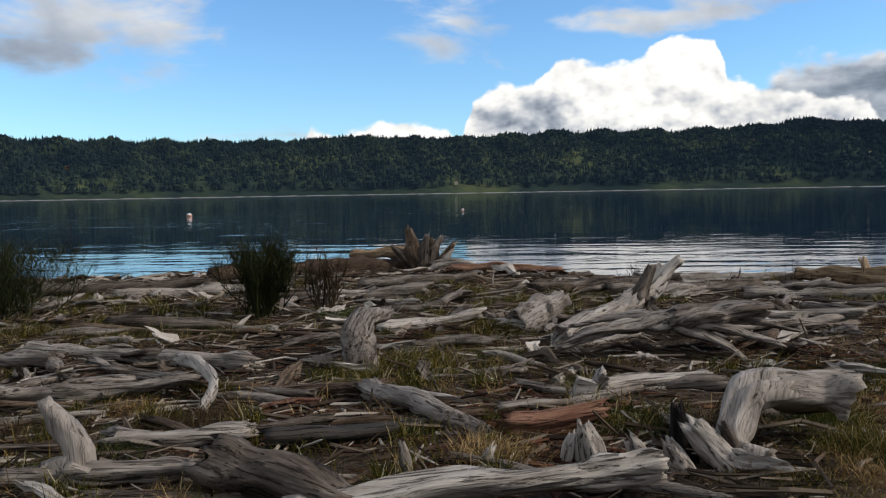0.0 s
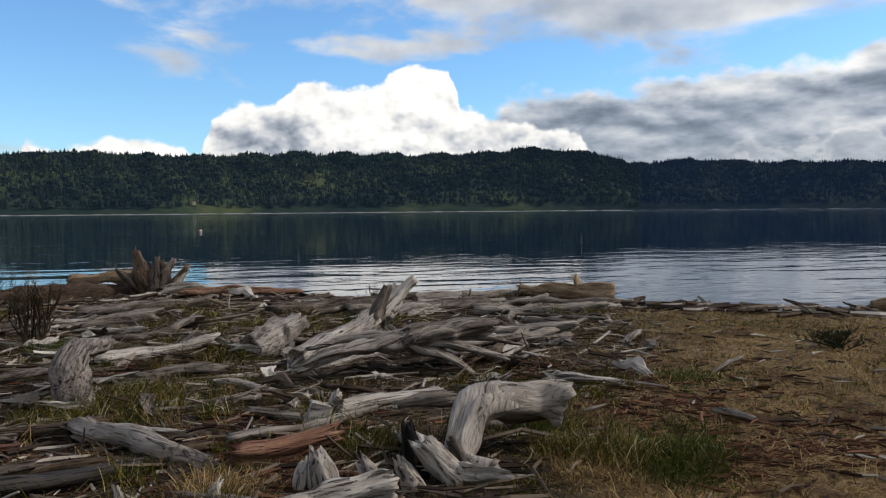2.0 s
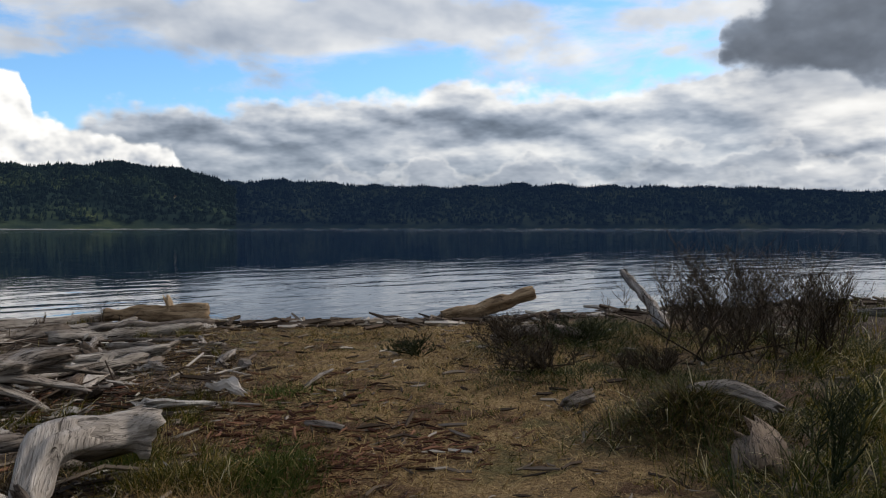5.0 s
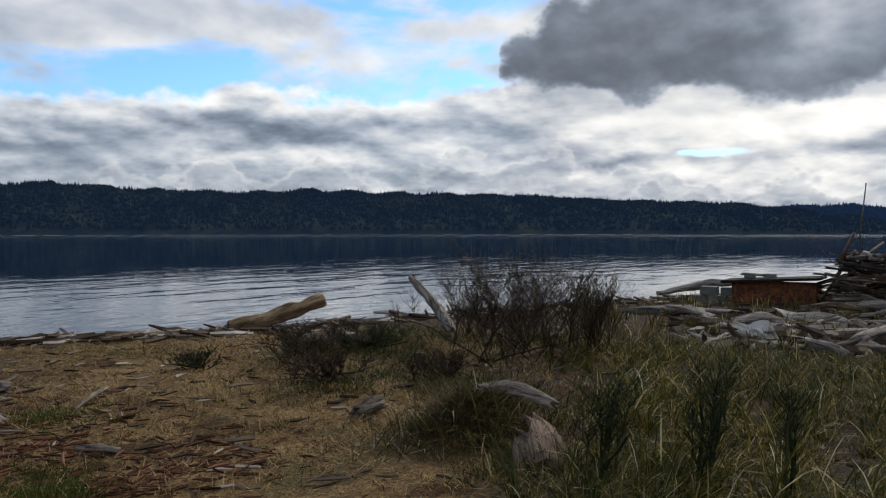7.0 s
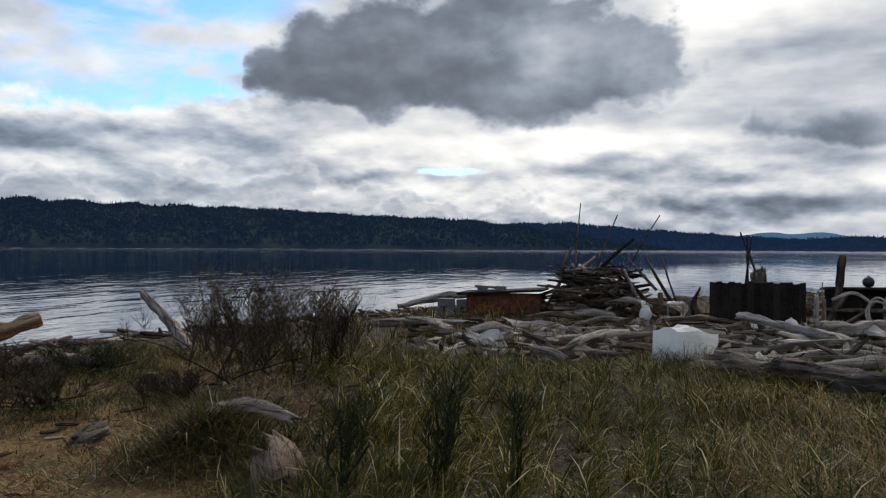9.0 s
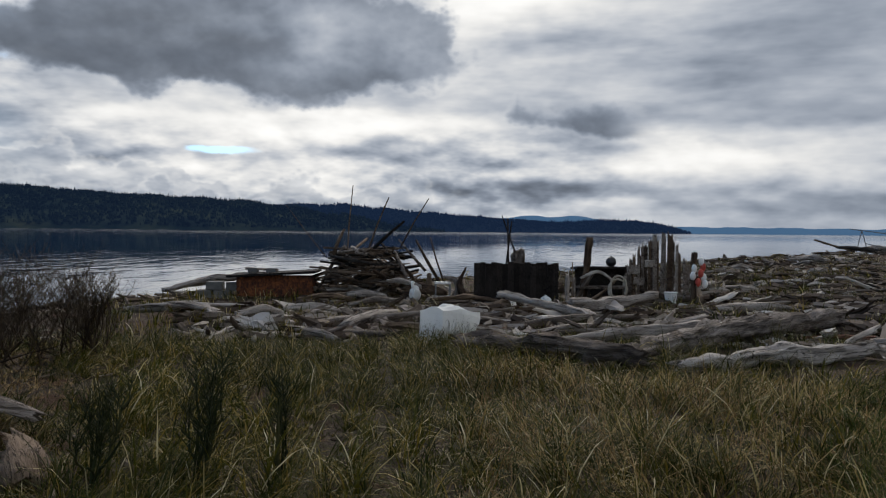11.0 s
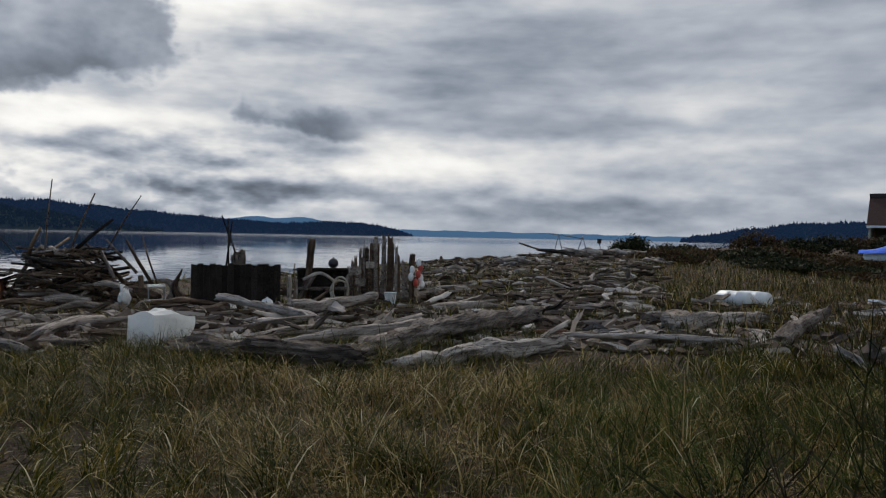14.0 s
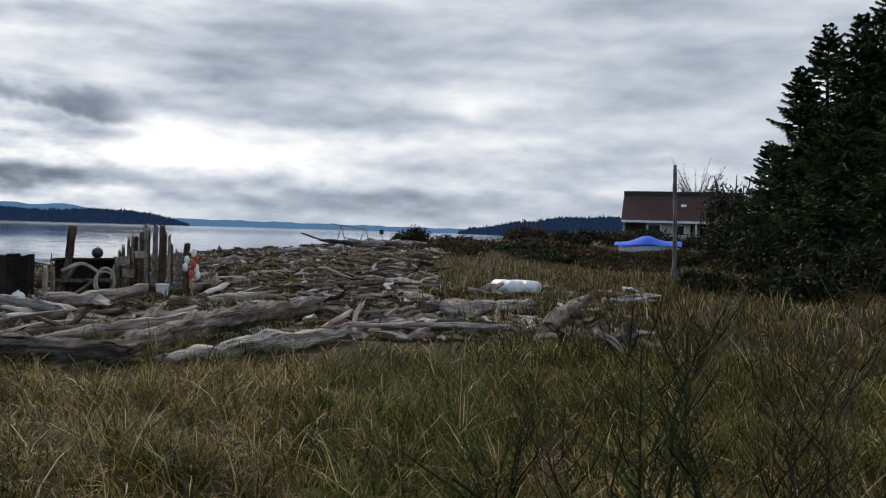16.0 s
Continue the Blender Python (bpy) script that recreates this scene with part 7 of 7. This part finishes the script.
def tufted(x, y, size):
    """Draw the stalks together into tufts."""
    cell = np.floor(np.stack([x, y], 1) / size)
    h = np.sin(cell[:, 0] * 127.1 + cell[:, 1] * 311.7) * 43758.5
    g = np.sin(cell[:, 0] * 269.5 + cell[:, 1] * 183.3) * 24634.6
    cx, cy = (cell[:, 0] + h - np.floor(h)) * size, (cell[:, 1] + g - np.floor(g)) * size
    k = rs.uniform(0.15, 0.95, len(x))
    return x + (cx - x) * k, y + (cy - y) * k


def patchy(x, y, k, s, level):
    return wave_noise(x, y, k, s) + 0.5 * wave_noise(x, y, k * 2.3, s + 5) > level


# dune meadow
x, y = tufted(*sow(90000, 66, 172, 2.6, 11.8), 0.40)
a, r = np.degrees(np.arctan2(x, y)), np.hypot(x, y)
ok = (a + 3 * wave_noise(x, y, 1.7, 3) > 69) & ~((a > 104) & (a < 132) & (r > 9.6))
grass("dune_grass", x[ok], y[ok], 0.20, 0.54, 0.004, 0.009, 0.85, 1.0, GRASS, "dense olive and straw coloured dune grass")
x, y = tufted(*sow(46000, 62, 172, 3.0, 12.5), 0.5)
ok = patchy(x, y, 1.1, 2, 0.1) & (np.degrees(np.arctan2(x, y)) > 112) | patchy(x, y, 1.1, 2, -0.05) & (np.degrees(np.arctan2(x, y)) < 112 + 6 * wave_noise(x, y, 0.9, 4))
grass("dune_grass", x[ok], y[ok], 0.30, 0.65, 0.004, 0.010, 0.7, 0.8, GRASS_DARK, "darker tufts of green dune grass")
x, y = tufted(*sow(11000, 95, 168, 2.8, 9.0), 0.3)
grass("dune_grass", x, y, 0.25, 0.60, 0.004, 0.008, 0.6, 0.9, STRAW, "bleached dry stalks in the dune grass")
x, y = tufted(*sow(42000, 70, 165, 11.5, 42, 1.2), 0.6)
a, r = np.degrees(np.arctan2(x, y)), np.hypot(x, y)
ok = (a > 126) | (a < 84) | patchy(x, y, 0.8, 6, -0.05)
grass("meadow_grass", x[ok], y[ok], 0.15, 0.45, 0.008, 0.02, 0.35, 0.5, GRASS, "olive meadow grass between the driftwood")
x, y = tufted(*sow(5000, 128, 165, 14, 60, 1.2), 0.8)
grass("meadow_grass", x, y, 0.2, 0.55, 0.012, 0.03, 0.3, 0.5, STRAW, "straw coloured meadow grass")
x, y = tufted(*sow(26000, 128, 168, 9.5, 60, 1.2), 0.8)
grass("meadow_grass", x, y, 0.2, 0.55, 0.010, 0.026, 0.4, 0.5, GRASS_DARK, "dark green meadow grass")
x, y = tufted(*sow(16000, 136, 168, 7.0, 48, 1.2), 0.9)
ok = patchy(x, y, 0.5, 14, -0.1)
grass("meadow_weeds", x[ok], y[ok], 0.2, 0.6, 0.010, 0.024, 0.4, 0.6, BRUSH, "rusty brown weeds in the meadow")
x, y = tufted(*sow(60000, 68, 172, 2.6, 11.5), 0.25)
ok = ~((np.degrees(np.arctan2(x, y)) > 104) & (np.degrees(np.arctan2(x, y)) < 132) & (np.hypot(x, y) > 9.8))
grass("undergrowth", x[ok], y[ok], 0.08, 0.24, 0.005, 0.010, 0.8, 0.8, GRASS_DARK, "short dark undergrowth below the dune grass")
# low mounds of dark grass beside the path
for cx, cy, rad, n, h in ((8.1, 6.2, 0.70, 2600, 0.26), (6.4, 5.0, 0.5, 1500, 0.22), (7.4, 5.1, 0.5, 900, 0.20), (7.2, 4.0, 0.6, 1800, 0.26), (9.3, 6.4, 0.8, 2200, 0.28), (10.6, 6.6, 0.9, 2200, 0.28), (8.7, 5.5, 0.6, 1400, 0.24), (9.4, 7.6, 0.5, 900, 0.22)):
    x, y = cx + rs.normal(0, rad * 0.5, n), cy + rs.normal(0, rad * 0.5, n)
    grass("grass_mound", x, y, h * 0.6, h * 1.35, 0.004, 0.009, 0.9, 0.9, GRASS_DARK, "low dark mound of beach grass")
# the tussock by the path, hung with brown dead grass
for n, mat, lab, h, ln in ((2600, BRUSH, "brown dead grass hanging from the tussock", 0.42, 1.15), (1500, GRASS_DARK, "dark green tussock grass drooping over", 0.40, 0.9), (400, STRAW, "pale straw in the tussock", 0.36, 1.1), (700, GRASS, "olive blades on the tussock", 0.4, 0.7)):
    t_, q_ = rs.uniform(0, 2 * math.pi, n), np.abs(rs.normal(0, 0.36, n))
    grass("tussock_grass", 5.50 + q_ * np.cos(t_), 2.95 + q_ * np.sin(t_), h * 0.6, h * 1.3, 0.004, 0.009, ln, 0.8, mat, lab, False)
x, y = tufted(*sow(15000, 55, 74, 4.4, 12.5), 0.45)
ok = patchy(x, y, 1.3, 21, -0.25) & (np.degrees(np.arctan2(x, y)) + 4 * wave_noise(x, y, 1.1, 6) > 60.5)
grass("dune_grass", x[ok], y[ok], 0.10, 0.34, 0.004, 0.008, 0.8, 0.8, GRASS, "olive dune grass beside the path")
# the trodden path: straw mat and short green shoots
x, y = tufted(*sow(70000, 28, 70, 3.6, 13.5), 0.3)
grass("straw", x, y, 0.06, 0.24, 0.004, 0.008, 1.9, 0.15, STRAW, "trampled dry straw on the path", False)
x, y = tufted(*sow(16000, 24, 60, 3.6, 12), 0.25)
ok = patchy(x, y, 1.5, 9, 0.25)
grass("short_grass", x[ok], y[ok], 0.03, 0.10, 0.004, 0.007, 0.6, 0.5, GRASS_GREEN, "short green grass on the path")
for cx, cy, rad, n in ((3.0, 4.6, 0.35, 1100), (2.75, 4.2, 0.3, 800), (3.4, 5.1, 0.35, 700), (2.4, 5.5, 0.25, 500), (4.4, 6.5, 0.35, 500)):
    x, y = cx + rs.normal(0, rad * 0.5, n), cy + rs.normal(0, rad * 0.5, n)
    grass("short_grass", x, y, 0.06, 0.17, 0.005, 0.008, 0.5, 0.6, GRASS_GREEN, "fresh green tuft beside the path")
for n, level, s, lo, hi, mat, lab in ((26000, 0.0, 41, 0.05, 0.18, STRAW, "upright dry straw tufts on the path"), (12000, 0.15, 43, 0.05, 0.18, GRASS, "olive grass tufts on the path"), (9000, 0.2, 47, 0.05, 0.16, GRASS_DARK, "dark grass tufts on the path")):
    x, y = tufted(*sow(n, 26, 68, 3.6, 13.0), 0.22)
    ok = patchy(x, y, 1.6, s, level)
    grass("path_grass", x[ok], y[ok], lo, hi, 0.003, 0.007, 0.8, 0.7, mat, lab)
# tufts among the driftwood
x, y = tufted(*sow(60000, -42, 30, 4.2, 14.5), 0.6)
ok = patchy(x, y, 1.0, 11, 0.12)
grass("beach_grass", x[ok], y[ok], 0.10, 0.32, 0.004, 0.008, 0.5, 0.6, GRASS, "olive grass tufts growing between driftwood")
for cx, cy, rad, n, h, mat in ((-1.0, 6.9, 0.4, 900, 0.24, GRASS), (0.15, 4.75, 0.28, 800, 0.26, STRAW), (0.35, 7.7, 0.5, 1000, 0.24, GRASS), (-0.4, 7.3, 0.4, 800, 0.28, GRASS), (1.2, 5.2, 0.35, 800, 0.26, GRASS_DARK), (2.5, 4.6, 0.3, 800, 0.28, GRASS),
                               (-2.5, 5.9, 0.25, 500, 0.20, STRAW), (-3.1, 9.4, 0.8, 1200, 0.3, GRASS_DARK), (-5.0, 9.6, 0.8, 1200, 0.3, GRASS), (-1.6, 10.2, 0.5, 700, 0.25, GRASS_GREEN), (-2.2, 4.9, 0.3, 500, 0.24, GRASS_DARK), (-1.6, 4.05, 0.3, 500, 0.22, STRAW), (0.55, 9.0, 0.5, 700, 0.25, GRASS), (2.6, 5.5, 0.3, 600, 0.26, GRASS), (2.2, 4.25, 0.3, 600, 0.22, STRAW), (2.95, 5.7, 0.4, 700, 0.2, STRAW), (3.3, 6.6, 0.5, 700, 0.2, GRASS), (2.0, 5.55, 0.25, 500, 0.22, GRASS_DARK), (1.75, 4.15, 0.3, 500, 0.16, GRASS), (0.95, 7.0, 0.5, 700, 0.22, GRASS), (-3.6, 5.0, 0.4, 700, 0.24, GRASS_DARK), (-4.2, 6.9, 0.4, 600, 0.22, GRASS)):
    x, y = cx + rs.normal(0, rad * 0.5, n), cy + rs.normal(0, rad * 0.5, n)
    grass("grass_tuft", x, y, h * 0.5, h * 1.1, 0.003, 0.007, 0.6, 0.7, mat, "tuft of beach grass between driftwood logs")
x, y = tufted(*sow(22000, -42, 30, 4.2, 14.5), 0.45)
ok = patchy(x, y, 1.3, 15, 0.2)
grass("dry_grass", x[ok], y[ok], 0.08, 0.28, 0.003, 0.006, 0.7, 0.5, STRAW, "dry brown grass between driftwood")
x, y = sow(200, 128, 168, 2.9, 6.0)
grass("tall_grass_stalks", x, y, 0.55, 0.95, 0.007, 0.012, 0.5, 0.9, STRAW, "long bleached arching grass stalks")
x, y = tufted(*sow(14000, 120, 168, 2.8, 9.0), 0.4)
grass("dune_grass", x, y, 0.25, 0.6, 0.006, 0.011, 0.6, 0.8, GRASS_GREEN, "fresh green dune grass")
x, y = tufted(*sow(9000, 72, 168, 2.8, 10.5), 0.45)
grass("dune_grass", x, y, 0.30, 0.65, 0.009, 0.015, 0.6, 0.9, GRASS, "broad bright blades in the dune grass")
x, y = tufted(*sow(30000, -42, 32, 4.2, 14.5), 0.4)
ok = patchy(x, y, 1.2, 19, 0.0)
grass("dry_weeds", x[ok], y[ok], 0.05, 0.22, 0.003, 0.007, 0.6, 0.6, BRUSH, "dead brown weeds between driftwood")
x, y = tufted(*sow(16000, 96, 128, 12.0, 34, 1.4), 0.7)
ok = patchy(x, y, 0.9, 27, 0.05)
grass("field_grass", x[ok], y[ok], 0.12, 0.42, 0.006, 0.016, 0.5, 0.6, GRASS_DARK, "dark green tufts between the far driftwood")
x, y = tufted(*sow(9000, 78, 104, 12.0, 19, 1.6), 0.5)
ok = patchy(x, y, 1.2, 29, 0.1)
grass("field_grass", x[ok], y[ok], 0.10, 0.34, 0.006, 0.014, 0.5, 0.6, BRUSH, "brown dry tufts between the far driftwood")
for cx, cy, rad, n, h, mat in ((-3.9, 8.6, 0.7, 1400, 0.26, GRASS), (-5.2, 8.0, 0.6, 1000, 0.28, GRASS_DARK), (-1.9, 5.6, 0.35, 700, 0.22, BRUSH), (-3.0, 5.4, 0.4, 700, 0.2, BRUSH), (1.3, 6.9, 0.35, 600, 0.22, BRUSH), (1.55, 5.0, 0.3, 800, 0.30, BRUSH), (1.0, 5.3, 0.25, 600, 0.26, GRASS), (0.2, 9.8, 0.5, 800, 0.24, BRUSH), (2.7, 10.2, 0.6, 800, 0.22, GRASS), (4.3, 9.9, 0.6, 800, 0.2, BRUSH), (2.3, 4.9, 0.35, 900, 0.26, GRASS), (-0.1, 6.9, 0.4, 800, 0.22, GRASS)):
    x, y = cx + rs.normal(0, rad * 0.5, n), cy + rs.normal(0, rad * 0.5, n)
    grass("grass_tuft", x, y, h * 0.5, h * 1.1, 0.003, 0.007, 0.6, 0.7, mat, "tuft of beach grass between driftwood logs")
